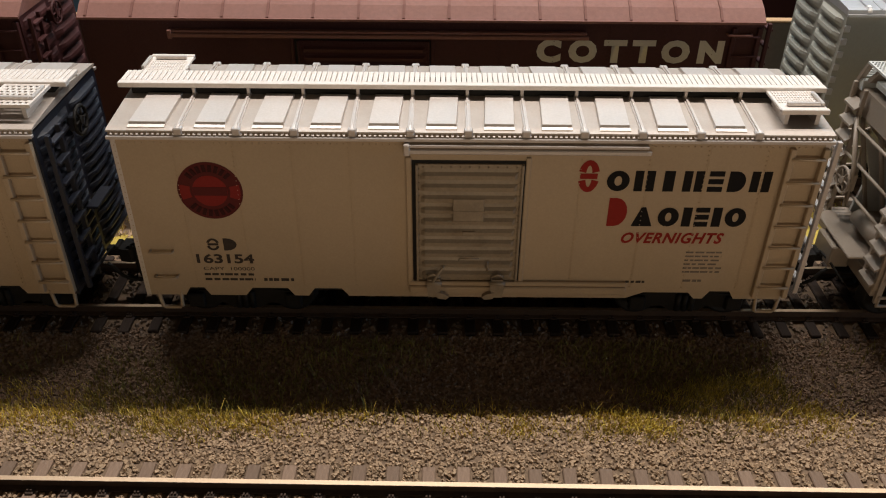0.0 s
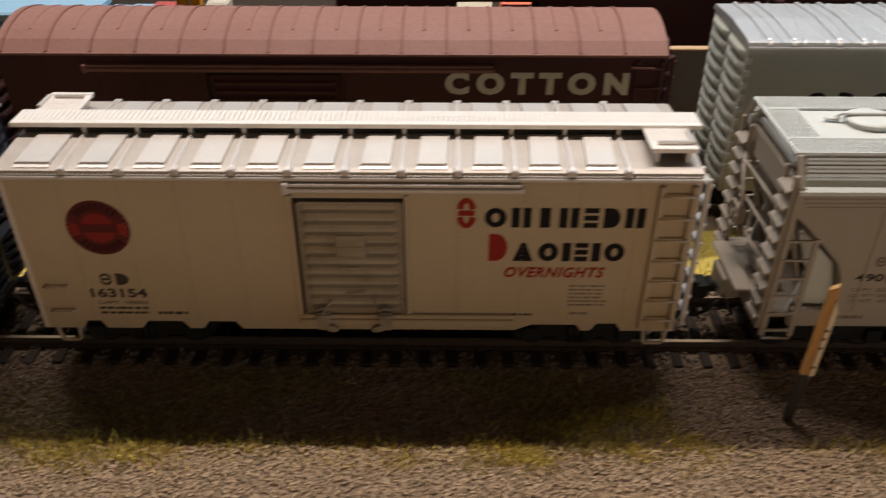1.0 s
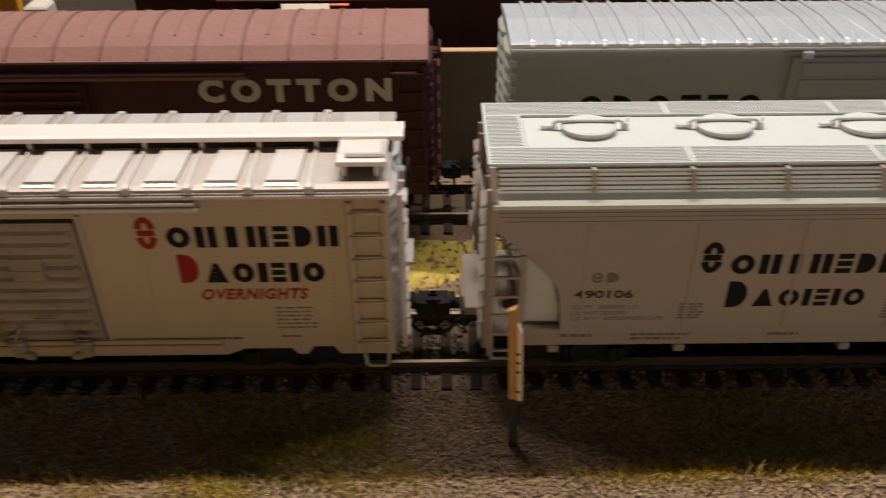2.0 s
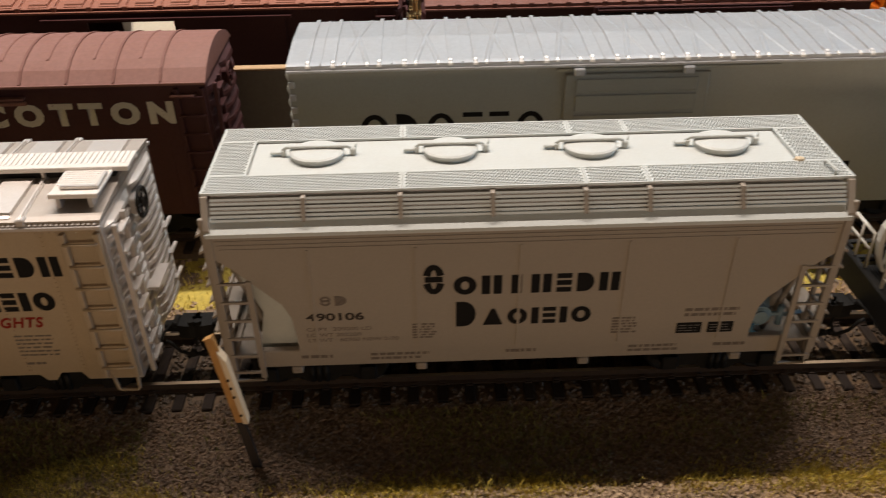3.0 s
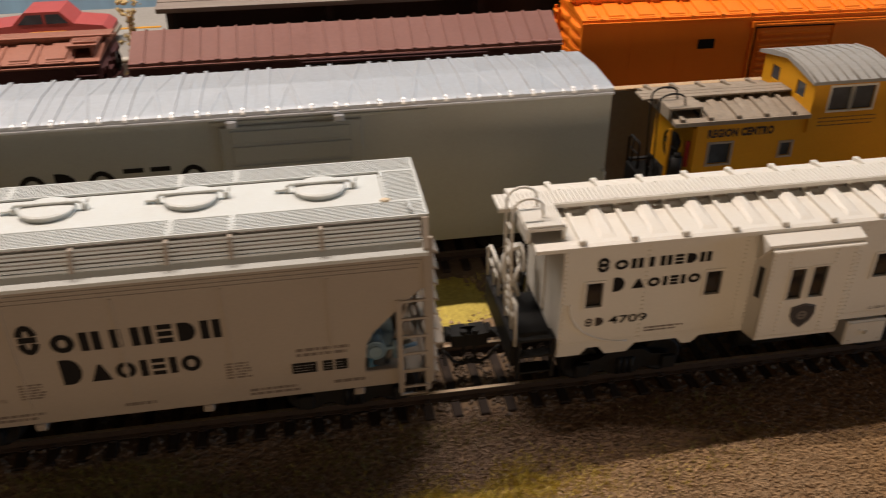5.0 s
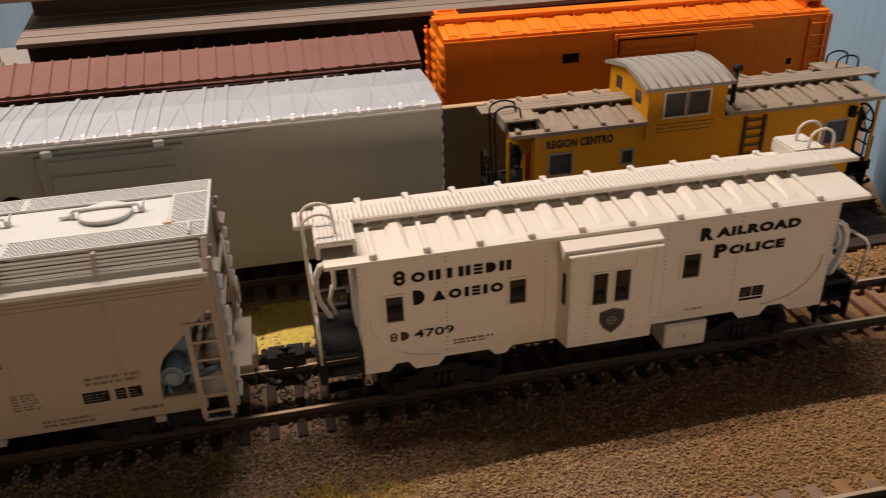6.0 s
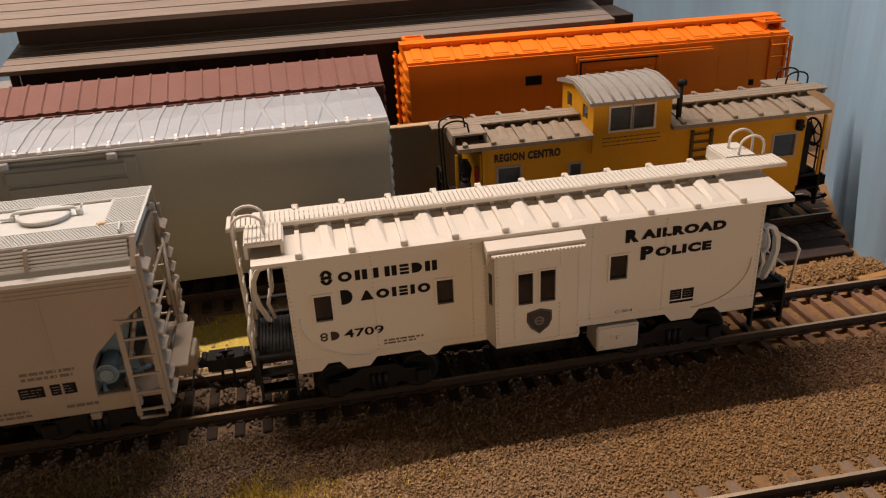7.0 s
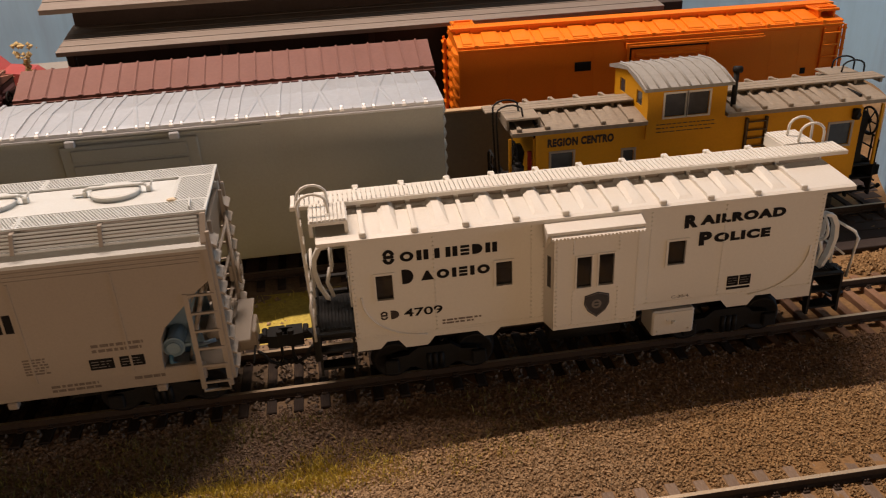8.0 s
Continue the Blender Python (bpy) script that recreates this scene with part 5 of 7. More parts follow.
def bay_caboose():
    """White bay-window caboose with a square bay amidships and open end platforms."""
    o = 306.0
    car = thing("bay_window_caboose", o, 0, 0, "white bay-window caboose with black lettering and a badge", "caboose", 0, "cars of the front train")
    H, L, sill, top = 16.0, 56.6, 12.8, 41.4
    wins = [(-51.0, -47.2, 25.9, 32.3), (-23.3, -19.5, 26.2, 32.4), (18.2, 22.5, 26.3, 32.6)]
    for s in (-1, 1):
        H = 16.0 if s < 0 else 11.8
        g = pierced(Geo(), -L, L, sill + 3.0, top, wins + ([(-11.9, 10.9, sill + 3.0, 39.4)] if s < 0 else []), s * H, s * (H - 0.9))
        side = part("side_wall", g, WHITE, car)
        low = [(-L, 15.79), (-L, 12.8), (-51.2, 12.8), (-49.6, 14.6), (-46.8, 14.6), (-45.2, 12.4), (-40.0, 12.4), (-38.2, 14.6), (-28.0, 14.6), (-26.4, 12.9), (-24.2, 12.9), (-22.4, 14.8), (-12.0, 14.8), (15.0, 14.6),
               (33.0, 14.6), (34.8, 12.4), (40.2, 12.4), (42.0, 14.8), (46.0, 14.8), (48.0, 12.8), (L, 12.8), (L, 15.79)]
        part("side_sill", Geo().prism(low, "y", s * (H + 0.02), s * (H - 0.9)), WHITE, side)
        if s < 0:
            for u in (-37.6, -15.0, -12.2, 13.6, 31.8, L - 0.6, -L + 0.6):
                part("rivet_seam", Geo().rivets((u, -H, 16.5), (u, -H, 40.5), 1.1, 0.3), WHITE, side)
            part("rivet_seam", Geo().rivets((-L + 1, -H, 16.4), (-12, -H, 16.4), 1.1, 0.2).rivets((12, -H, 16.4), (L - 1, -H, 16.4), 1.1, 0.2), WHITE, side)
            for e in (-1, 1):
                pts = [(e * (40.0 + 14.6 * math.sin(t)), -H - 0.1, 26.8 - 11.3 * math.cos(t)) for t in [math.pi / 2 * k / 10 for k in range(11)]]
                part("curved_hand_rail", Geo().tube(pts + [(e * 54.6, -H, 27.2)], 0.24, 6), WHITE, side)
        for w in wins:
            if s < 0:
                window(side, *w, -H, WHITE, PANE, 0.55)
            else:
                part("pane", Geo().box(w[0], w[1], H - 0.6, H - 0.4, w[2], w[3]), PANE, side)
    H = 16.0
    part("floor", Geo().box(-L + 0.9, L - 0.9, -15.0, 10.8, 14.0, 16.0), BLACK, car)
    # Unseen skirt added on the far side to keep light out from underneath.
    part("far_side_skirt", Geo().box(-L + 0.9, L - 0.9, 11.9, 15.4, 11.0, 14.6, 0.2), BLACK, car)
    for u in (-30.0, 28.0):
        part("inner_partition", Geo().box(u, u + 0.6, -15.0, 10.8, 16, 41), BLACK, car)
    # bay with slanted cheeks and a stepped hood
    BW = [(-5.3, -1.8, 25.4, 33.4), (-0.1, 3.5, 25.5, 33.6)]
    for s in (-1,):
        bay = part("bay", pierced(Geo(), -10.7, 9.6, 15.0, 39.4, BW, s * 20.0, s * 19.2), WHITE, car)
        for xw, xf in ((-12.0, -10.72), (11.0, 9.62)):
            def cheek(u, d, z):
                return (xw + (xf - xw) * u + (0.7 if xw < 0 else -0.7) * (1 - d), s * (15.9 + 3.28 * u), z)
            part("bay_cheek", pierced(Geo(), 0.0, 1.0, 15.0, 39.4, [(0.3, 0.8, 25.2, 33.4)], 0.0, 1.0, cheek), WHITE, bay)
            part("pane", Geo().hull([[cheek(0.3, 0.5, z), cheek(0.8, 0.5, z), cheek(0.8, 0.7, z), cheek(0.3, 0.7, z)] for z in (25.2, 33.4)]), PANE, bay)
        part("bay_bottom", Geo().prism([(-11.8, s * 15.2), (10.8, s * 15.2), (9.5, s * 19.8), (-10.6, s * 19.8)], "z", 14.4, 14.99), WHITE, bay)
        if s < 0:
            for u in (-10.1, -6.2, 4.6, 9.0):
                part("rivet_seam", Geo().rivets((u, -20.0, 15.8), (u, -20.0, 24.5 if abs(u) < 7 else 37.4), 1.05, 0.27), WHITE, bay)
                if abs(u) < 7:
                    part("rivet_seam", Geo().rivets((u, -20.0, 34.5), (u, -20.0, 37.4), 1.05, 0.27), WHITE, bay)
            part("rivet_seam", Geo().rivets((-9.8, -20.0, 15.5), (8.8, -20.0, 15.5), 1.05, 0.2), WHITE, bay)
            part("rivet_seam", Geo().rivets((-11.0, -21.3, 39.0), (9.6, -21.3, 39.0), 0.85, 0.38), WHITE, bay)
            for w in BW:
                window(bay, *w, -20.0, WHITE, PANE, 0.4)
            shield = [(-3.2, 23.0), (0.0, 23.8), (2.7, 23.0), (2.8, 20.6), (2.0, 18.8), (-0.2, 17.0), (-2.4, 18.8), (-3.3, 20.6)]
            bd = part("badge", Geo().prism(shield, "y", -20.12, -20.0), BADGE, bay, "dark shield-shaped badge")
            part("badge_centre", Geo().ring((-0.3, -20.2, 20.6), 0.7, 1.2, "y", 0.08, 14).box(-1.0, 0.4, -20.2, -20.12, 20.4, 20.8), BADGE_GREY, bd)
            part("badge_border", Geo().tube([(u * 0.9 - 0.02, -20.1, 20.5 + (w - 20.5) * 0.9) for u, w in shield], 0.09, 5, True), BADGE_GREY, bd)
        part("bay_roof", Geo().prism([(s * 20.5, 39.75), (s * 20.5, 40.4), (s * 17.4, 41.3), (s * 16.0, 41.3), (s * 16.0, 39.75)], "x", -12.4, 10.3), WHITE, bay)
        part("bay_cornice", Geo().prism([(s * 20.02, 38.5), (s * 21.3, 38.75), (s * 21.3, 39.3), (s * 20.9, 39.4), (s * 20.3, 39.74), (s * 19.0, 39.74), (s * 19.0, 38.5)], "x", -11.6, 10.1), WHITE, bay)
        part("hood_bracket", Geo().hull([[(-12.4, s * 16.0, 39.7), (-12.4, s * 20.6, 39.7), (-11.0, s * 20.6, 39.7), (-11.0, s * 16.0, 39.7)], [(-11.9, s * 16.0, 34.4), (-11.9, s * 16.3, 34.4), (-11.6, s * 16.3, 34.4), (-11.6, s * 16.0, 34.4)]]), WHITE, bay)
    ribs = [-52.9 + 11.48 * k for k in range(10)]
    caboose_roof(car, 63.2, 16.9, 42.2, 43.5, ribs, WHITE, far=12.6)
    g = Geo().box(-68.3, 68.3, -3.7, -3.3, 45.2, 45.45).box(-68.3, 68.3, 2.2, 2.6, 45.2, 45.45)
    rb = part("running_board", g, WHITE, car, "slatted white roof walk")
    # Grey filler puts the gap's shade under the white walk.
    part("walk_saddle", Geo().box(-62.4, 62.4, -2.2, 1.4, 43.0, 44.7, 0.1), GREY, rb, "grey filler in place of shade under the roof walk")
    part("walk_stringer", Geo().box(-68.5, 68.5, -4.15, -3.82, 45.0, 46.0, 0.08), WHITE, rb)
    slats(rb, -68.4, 68.4, -3.8, 2.7, 46.1, 0.6, 1.1, 0.18, WHITE)
    for u in ribs:
        part("bracket", Geo().box(u - 0.5, u + 0.5, -3.2, 2.2, 43.0, 45.45, 0.1).rivet(u, -3.5, 46.05, 0.35, (0, 0, 1)).rivet(u, 2.4, 46.05, 0.4, (0, 0, 1)), WHITE, rb)
    for e, s in ((-1, -1), (1, 1)):
        lp = part("corner_platform", Geo().box(e * 64.2, e * 56.0, s * 3.5, s * 13.2, 45.2, 45.6), WHITE, car)
        slats(lp, -64.2 if e < 0 else 56.0, -56.0 if e < 0 else 64.2, -13.2 if s < 0 else 3.5, -3.5 if s < 0 else 13.2, 46.1, 0.5, 0.9, 0.16, WHITE)
        part("platform_frame", Geo().box(e * 64.4, e * 63.6, s * 4.0, s * 13.3, 42.2, 45.5).box(e * 55.8, e * 56.6, s * 4.0, s * 13.3, 42.6, 45.5).box(e * 55.8, e * 64.4, s * 12.9, s * 13.4, 44.9, 45.6), WHITE, lp)
    for e in (-1, 1):
        curved_rails(car, e * 65.2, e, e * 4.0, e * 9.4, 46.1, WHITE, 5.4, 4.0, 17.0, 0.34, 1.4)
        for k in range(6):
            zz = 20 + k * 4.6
            part("rung", Geo().tube([(e * (65.8 + 0.12 * k), e * 4.0, zz), (e * (65.8 + 0.12 * k), e * 9.4, zz)], 0.3, 6), WHITE, car)
        caboose_end(car, e, L, H, WHITE, 12.8, BLACK, True, -9.6 if e > 0 else 3.0)
        coupler(car, e * 66.0, e)
        bogie(car, e * 38.0)
    part("tool_box", Geo().box(15.6, 26.4, -16.3, -9.0, 6.6, 13.6, 0.4).box(16.4, 25.6, -16.5, -16.2, 12.6, 13.2).rivet(19.4, -16.3, 11.0, 0.3).rivet(21.0, -16.3, 10.2, 0.8).rivet(17.0, -16.3, 8.0, 0.3).rivet(25.0, -16.3, 8.0, 0.3), WHITE, car)
    part("underframe", Geo().box(-66, 66, -4, 4, 9, 14, 0.3), BLACK, car)
    part("underfloor_tank", Geo().tube([(-9, -9, 8.5), (9, -9, 8.5)], 3.4, 14), BLACK, car)
    y = -H
    emblem_word("s", 256.4 - o, 260.2 - o, 34.9, 38.6, y, INK, car, "large black trade mark shape", 0.95)
    emblem_word("ohthedh", 260.5 - o, 283.4 - o, 35.2, 37.7, y, INK, car, "row of black trade mark shapes", 0.85)
    emblem_word("d", 260.6 - o, 264.0 - o, 29.5, 33.2, y, INK, car, "large black trade mark shape", 0.95)
    emblem_word("aoieio", 265.0 - o, 281.6 - o, 29.9, 32.3, y, INK, car, "row of black trade mark shapes", 0.85)
    emblem_word("sd", 255.0 - o, 260.0 - o, 20.6, 22.9, y, FADED_INK, car, "small black reporting mark shapes", 0.5)
    lettering("4709", 260.8 - o, 269.9 - o, 20.7, 22.9, y, INK, car, "black number", 0.02)
    lettering("R", 327.6 - o, 331.0 - o, 35.6, 39.0, y, INK, car, "large black initial", 0.07)
    lettering("AILROAD", 331.5 - o, 352.8 - o, 36.0, 38.5, y, INK, car, "black lettering", 0.075, space=1.2)
    lettering("P", 331.6 - o, 334.8 - o, 30.6, 34.2, y, INK, car, "large black initial", 0.07)
    lettering("OLICE", 335.3 - o, 349.5 - o, 31.0, 33.5, y, INK, car, "black lettering", 0.075, space=1.2)
    writing(269.7 - o, 279.0 - o, 17.4, 19.0, 2, y, FAINT_INK, car, seed=31)
    lettering("C-30-4", 326.0 - o, 330.4 - o, 16.9, 17.7, y, FADED_INK, car, "tiny class lettering")
    for a, b in ((340.0, 342.9), (343.2, 346.1)):
        pl = part("data_plate", Geo().box(a - o, b - o, y - 0.1, y, 18.5, 21.2), INK, car, "black stencil block")
        writing(a + 0.3 - o, b - 0.3 - o, 18.9, 20.9, 3, y - 0.1, BADGE_GREY, pl, seed=int(a), thick=0.2)
    part("data_bar", Geo().box(340.0 - o, 346.1 - o, y - 0.1, y, 17.5, 18.1), INK, car)
    return car


bay_caboose()

# ---- second track: a maroon pair, a grey-green car, a yellow caboose ----
COT_RIBS = [-85.0 + 11.5 * k for k in range(15)]
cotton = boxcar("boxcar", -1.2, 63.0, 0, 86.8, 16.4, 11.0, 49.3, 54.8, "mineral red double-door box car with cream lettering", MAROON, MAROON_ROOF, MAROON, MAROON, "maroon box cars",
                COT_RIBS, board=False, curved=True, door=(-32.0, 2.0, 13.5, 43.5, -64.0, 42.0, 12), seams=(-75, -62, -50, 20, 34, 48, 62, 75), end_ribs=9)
lettering("COTTON", 28.4 + 1.2, 76.7 + 1.2, 37.9, 44.2, -16.4, CREAM, cotton, "large cream block lettering", 0.06, space=1.5)
part("roof_grab", Geo().tube([(78, -16.4, 46), (78, -17.8, 46), (84, -17.8, 46), (84, -16.4, 46)], 0.35, 6), MAROON_ROOF, cotton)
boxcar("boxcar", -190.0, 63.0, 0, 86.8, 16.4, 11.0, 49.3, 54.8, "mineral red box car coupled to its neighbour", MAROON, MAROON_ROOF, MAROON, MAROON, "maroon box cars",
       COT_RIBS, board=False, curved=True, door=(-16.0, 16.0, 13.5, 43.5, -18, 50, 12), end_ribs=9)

sage = boxcar("boxcar", 193.7, 63.0, 0, 87.4, 16.2, 9.0, 51.4, 53.5, "grey-green steel box car with bare metal roof", SAGE, GALV, SAGE, SAGE, "grey box cars",
              [], board=False, detail=False, end_ribs=11)
roof_ob = [c for c in sage.children if c.name.startswith("roof")][0]
# raised ribs and crossed creases of the metal roof
def roof_line(y):
    return 52.6 + 0.9 * (1 - abs(y) / 15.0)


prof = [(y, roof_line(y)) for y in (-16.2, -8, 0, 8, 16.2)]
rib_me = Geo().prism([(y, z + 0.45) for y, z in prof] + [(y, z - 0.3) for y, z in prof][::-1], "x", -0.5, 0.5).mesh("roof_rib", GALV)
# Tips in the glint colour: a painted highlight at each rib's end.
tip_me = Geo().hull([[(-0.6, -16.9, 51.9), (0.6, -16.9, 51.9), (0.55, -15.0, 52.4), (-0.55, -15.0, 52.4)], [(-0.55, -16.8, 52.4), (0.55, -16.8, 52.4), (0.5, -15.1, 53.1), (-0.5, -15.1, 53.1)], [(-0.3, -16.2, 52.9), (0.3, -16.2, 52.9), (0.28, -15.4, 53.25), (-0.28, -15.4, 53.25)]]).mesh("rib_tip", GALV_GLINT)
small_tip = Geo().hull([[(-0.38, -16.6, 52.0), (0.38, -16.6, 52.0), (0.35, -15.4, 52.4), (-0.35, -15.4, 52.4)], [(-0.3, -16.5, 52.5), (0.3, -16.5, 52.5), (0.25, -15.6, 52.85), (-0.25, -15.6, 52.85)]]).mesh("crease_tip", GALV_GLINT)
seam_me = Geo().prism([(y, z + 0.16) for y, z in prof] + [(y, z - 0.3) for y, z in prof][::-1], "x", -0.22, 0.22).mesh("roof_seam", GALV)


def roof_crease(a, b):
    """A low pressed ridge across the roof from x = a at the near eave to x = b at the far one."""
    return Geo().hull([[(a + (b - a) * f + w, -15.6 + 31 * f, roof_line(-15.6 + 31 * f) + h) for w, h in ((-0.75, -0.1), (-0.5, 0.16), (0, 0.26), (0.5, 0.16), (0.75, -0.1))] for f in (0, 0.25, 0.503, 0.75, 1)])


for k in range(-1, 10):
    u = -64.7 + 17.63 * k
    for q in (0.0, 6.25):
        if -86 < u + q < 86:
            repeat("roof_rib", rib_me, roof_ob, (u + q, 0, 0))
            repeat("rib_tip", tip_me, roof_ob, (u + q, 0, 0))
    if -86 < u + 3.1 < 86:
        repeat("roof_seam", seam_me, roof_ob, (u + 3.1, 0, 0))
    if u + 8.2 > -86 and u + 15.4 < 86:
        for a, b in ((9.0, 14.6), (14.6, 9.0)):
            part("roof_crease", roof_crease(u + a, u + b), GALV, roof_ob)
            repeat("crease_tip", small_tip, roof_ob, (u + a, 0, 0))
door = part("door", Geo().box(-18.4, 18.4, -17.0, -16.0, 11.5, 48.8, 0.3), SAGE, sage)
for z0, z1 in ((44.0, 47.6), (38.6, 43.2), (33.0, 37.8), (27.4, 32.2), (21.8, 26.6), (16.4, 21.0), (12.4, 15.8)):
    part("panel", Geo().box(-15.6, 15.4, -17.4, -16.9, z0, z1, 0.35), SAGE, door)
part("door_rail", Geo().box(-20.6, 36.0, -16.7, -16.2, 49.4, 50.2, 0.15), SAGE, sage)
for u in (-15.0, 12.5):
    part("door_hanger", Geo().box(u - 1.4, u + 1.4, -18.2, -17.0, 48.6, 50.6, 0.3), GALV, door)
emblem_word("odoeeo", 122.2 - 193.7, 172.0 - 193.7, 28.4, 38.9, -16.2, INK, sage, "large black trade mark shapes half hidden", 1.7)
part("side_plate", Geo().box(56.4, 61.0, -16.35, -16.2, 19.0, 21.8), INK, sage, "small black square stencil")
g = Geo()
for k in range(10):
    g.box(-87.6, -86.0, -16.75, -16.15, 16 + k * 3.4, 17.8 + k * 3.4, 0.2)
part("corner_seam", g, GALV, sage)
for z0 in (17.0, 23.0):
    grab(sage, (86.6, -16.2, z0), (86.6, -16.2, z0 + 4.6), (0.4, -1.4, 0), GREY_ROOF, 0.3)


def yellow_caboose():
    """Ochre-yellow cupola caboose with weathered roofs."""
    car = thing("cupola_caboose", 362.0, 63.0, 0, "weathered ochre-yellow caboose with a cupola and grey roof", "caboose", 0, "cars of the second track")
    H, L, sill, top = 13.6, 52.8, 12.0, 38.8
    wins = [(-48.0, -41.2, 25.4, 31.8), (-25.2, -21.8, 26.5, 30.6), (42.8, 50.2, 25.2, 32.4)]
    for s in (-1, 1):
        g = Geo()
        pierced(g, -L, L, sill, top, wins, s * H, s * (H - 0.9))
        side = part("side_wall", g, YELLOW, car)
        if s < 0:
            for w in wins:
                window(side, *w, -H, GREY, PANE_BLUE, 0.7)
    part("floor", Geo().box(-L, L, -H + 1, H - 1, 12, 14), BLACK, car)
    part("corner_trim", Geo().box(-L - 0.2, -L + 1.2, -H - 0.4, -H, sill, top, 0.1), YELLOW, car)
    ribs = [-58 + 8.6 * k for k in range(14)]
    caboose_roof(car, 60.4, 15.2, 39.6, 41.5, ribs, YC_ROOF, -60.4, -18.4, rise=0.5)
    caboose_roof(car, 60.4, 15.2, 39.6, 41.5, ribs, YC_ROOF, 7.0, 60.4, rise=0.5)
    part("roof_edge", Geo().box(-60.4, -18.6, -15.4, -15.0, 38.6, 39.8), YC_ROOF, car)
    part("roof_edge", Geo().box(7.0, 60.4, -15.4, -15.0, 38.6, 39.8), YC_ROOF, car)
    for a, b in ((-66.0, -18.8), (7.4, 66.4)):
        g = Geo()
        for k in range(3):
            g.box(a, b, -3.4 + k * 2.3, -1.3 + k * 2.3, 42.6, 43.2, 0.1)
        rb = part("running_board", g, YC_ROOF, car)
        # Dark filler stands in for shade between walk and roof.
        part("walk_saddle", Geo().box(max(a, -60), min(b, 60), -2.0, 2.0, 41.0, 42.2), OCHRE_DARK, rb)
        for u in range(int(a) + 4, int(b), 9):
            part("bracket", Geo().box(u, u + 0.9, -3, 3, 41.2, 42.6), YC_ROOF, rb)
    part("corner_platform", Geo().box(-61.4, -51.0, -12.0, -3.6, 42.5, 43.2, 0.15).box(-61.4, -60.6, -12.0, -3.6, 39.8, 42.5).box(-51.8, -51.0, -12.0, -3.6, 40.0, 42.5), YC_ROOF, car)
    part("corner_platform", Geo().box(51.0, 61.6, 3.6, 12.0, 42.5, 43.2, 0.15), YC_ROOF, car)
    # cupola
    C0, C1, zc, zt = -18.6, 6.4, 33.6, 49.4
    cup = part("cupola", pierced(Geo(), C0, C1, zc, zt, [(-13.2, 0.8, 40.3, 47.4)], -H - 0.9, -H), YELLOW, car)
    part("cupola_back", Geo().box(C0, C1, H, H + 0.9, zc, zt), YELLOW, cup)
    part("cupola_floor", Geo().box(C0, C1, -H, H, 38.0, 38.8), BLACK, cup)
    for x0, x1 in ((C0, C0 + 0.9), (C1 - 0.9, C1)):
        q = pierced(Geo(), -H + 0.01, H - 0.01, 38.0, zt, [(-9.6, -5.0, 42.6, 47.0), (5.0, 9.6, 42.6, 47.0)], x0, x1, lambda u, d, z: (d, u, z))
        q.prism([(-H, zt), (-H * 0.55, zt + 2.0), (0, zt + 2.9), (H * 0.55, zt + 2.0), (H, zt)], "x", x0, x1)
        end = part("cupola_end", q, YELLOW, cup)
        for a, b in ((-9.6, -5.0), (5.0, 9.6)):
            part("pane", Geo().box((x0 + x1) / 2 - 0.1, (x0 + x1) / 2 + 0.1, a, b, 42.6, 47.0), PANE_BLUE, end)
    window(cup, -13.2, -6.6, 40.3, 47.4, -H - 0.9, WHITE, PANE_BLUE, 0.6)
    window(cup, -5.8, 0.8, 40.3, 47.4, -H - 0.9, WHITE, PANE_BLUE, 0.6)
    part("mullion", Geo().box(-6.6, -5.8, -H - 1.0, -H - 0.2, 40.3, 47.4), WHITE, cup)
    arc = [(-H - 2.2, zt - 0.6), (-H - 2.2, zt + 0.4), (-H * 0.6, zt + 2.6), (0, zt + 3.5), (H * 0.6, zt + 2.6), (H + 2.2, zt + 0.4), (H + 2.2, zt - 0.6), (0, zt + 2.4)]
    part("cupola_roof", Geo().prism(arc, "x", C0 - 1.6, C1 + 1.6), CUPOLA_ROOF, cup, "pale grey weathered cupola roof")
    for k in range(9):
        u = C0 - 0.6 + k * 3.28
        part("roof_seam", Geo().tube([(u, -H - 2.0, zt + 0.45), (u, -H * 0.6, zt + 2.7), (u, 0, zt + 3.6), (u, H * 0.6, zt + 2.7)], 0.42 if k % 2 == 0 else 0.26, 5), CUPOLA_ROOF, cup)
    part("stove_pipe", Geo().tube([(10.8, -10.5, 38.6), (10.8, -10.5, 51.4)], 0.85, 10).tube([(9.9, -10.5, 52.0), (12.3, -10.5, 51.8)], 1.05, 10), BLACK, car)
    ladder(car, 14.2, 20.6, -H, 24.0, 37.4, 5, OCHRE_DARK, name="side_ladder", r=0.26, stile=0.42)
    part("marker_lamp", Geo().tube([(50.6, -14.6, 33.8), (50.6, -14.6, 37.0)], 1.2, 10).disc((50.6, -16.2, 35.4), 0.8, "y", 0.6, 10), BLACK, car)
    part("marker_lamp", Geo().tube([(-58.6, -15.2, 22.0), (-58.6, -15.2, 29.4)], 1.7, 12).tube([(-58.6, -15.2, 29.4), (-58.6, -15.2, 30.6)], 1.0, 10), BLACK, car, "black hanging marker lantern")
    part("extinguisher", Geo().tube([(-54.6, -13.0, 25.0), (-54.6, -13.0, 33.0)], 0.7, 8), RED_INK, car, "red fire bottle")
    for e in (-1, 1):
        caboose_end(car, e, L, H, BLACK, 12.0, BLACK)
        curved_rails(car, e * 61.0, e, e * 4.6, e * 10.2, 43.2, BLACK, 5.0, 3.2, 16.0, 0.3)
        coupler(car, e * 63.5, e)
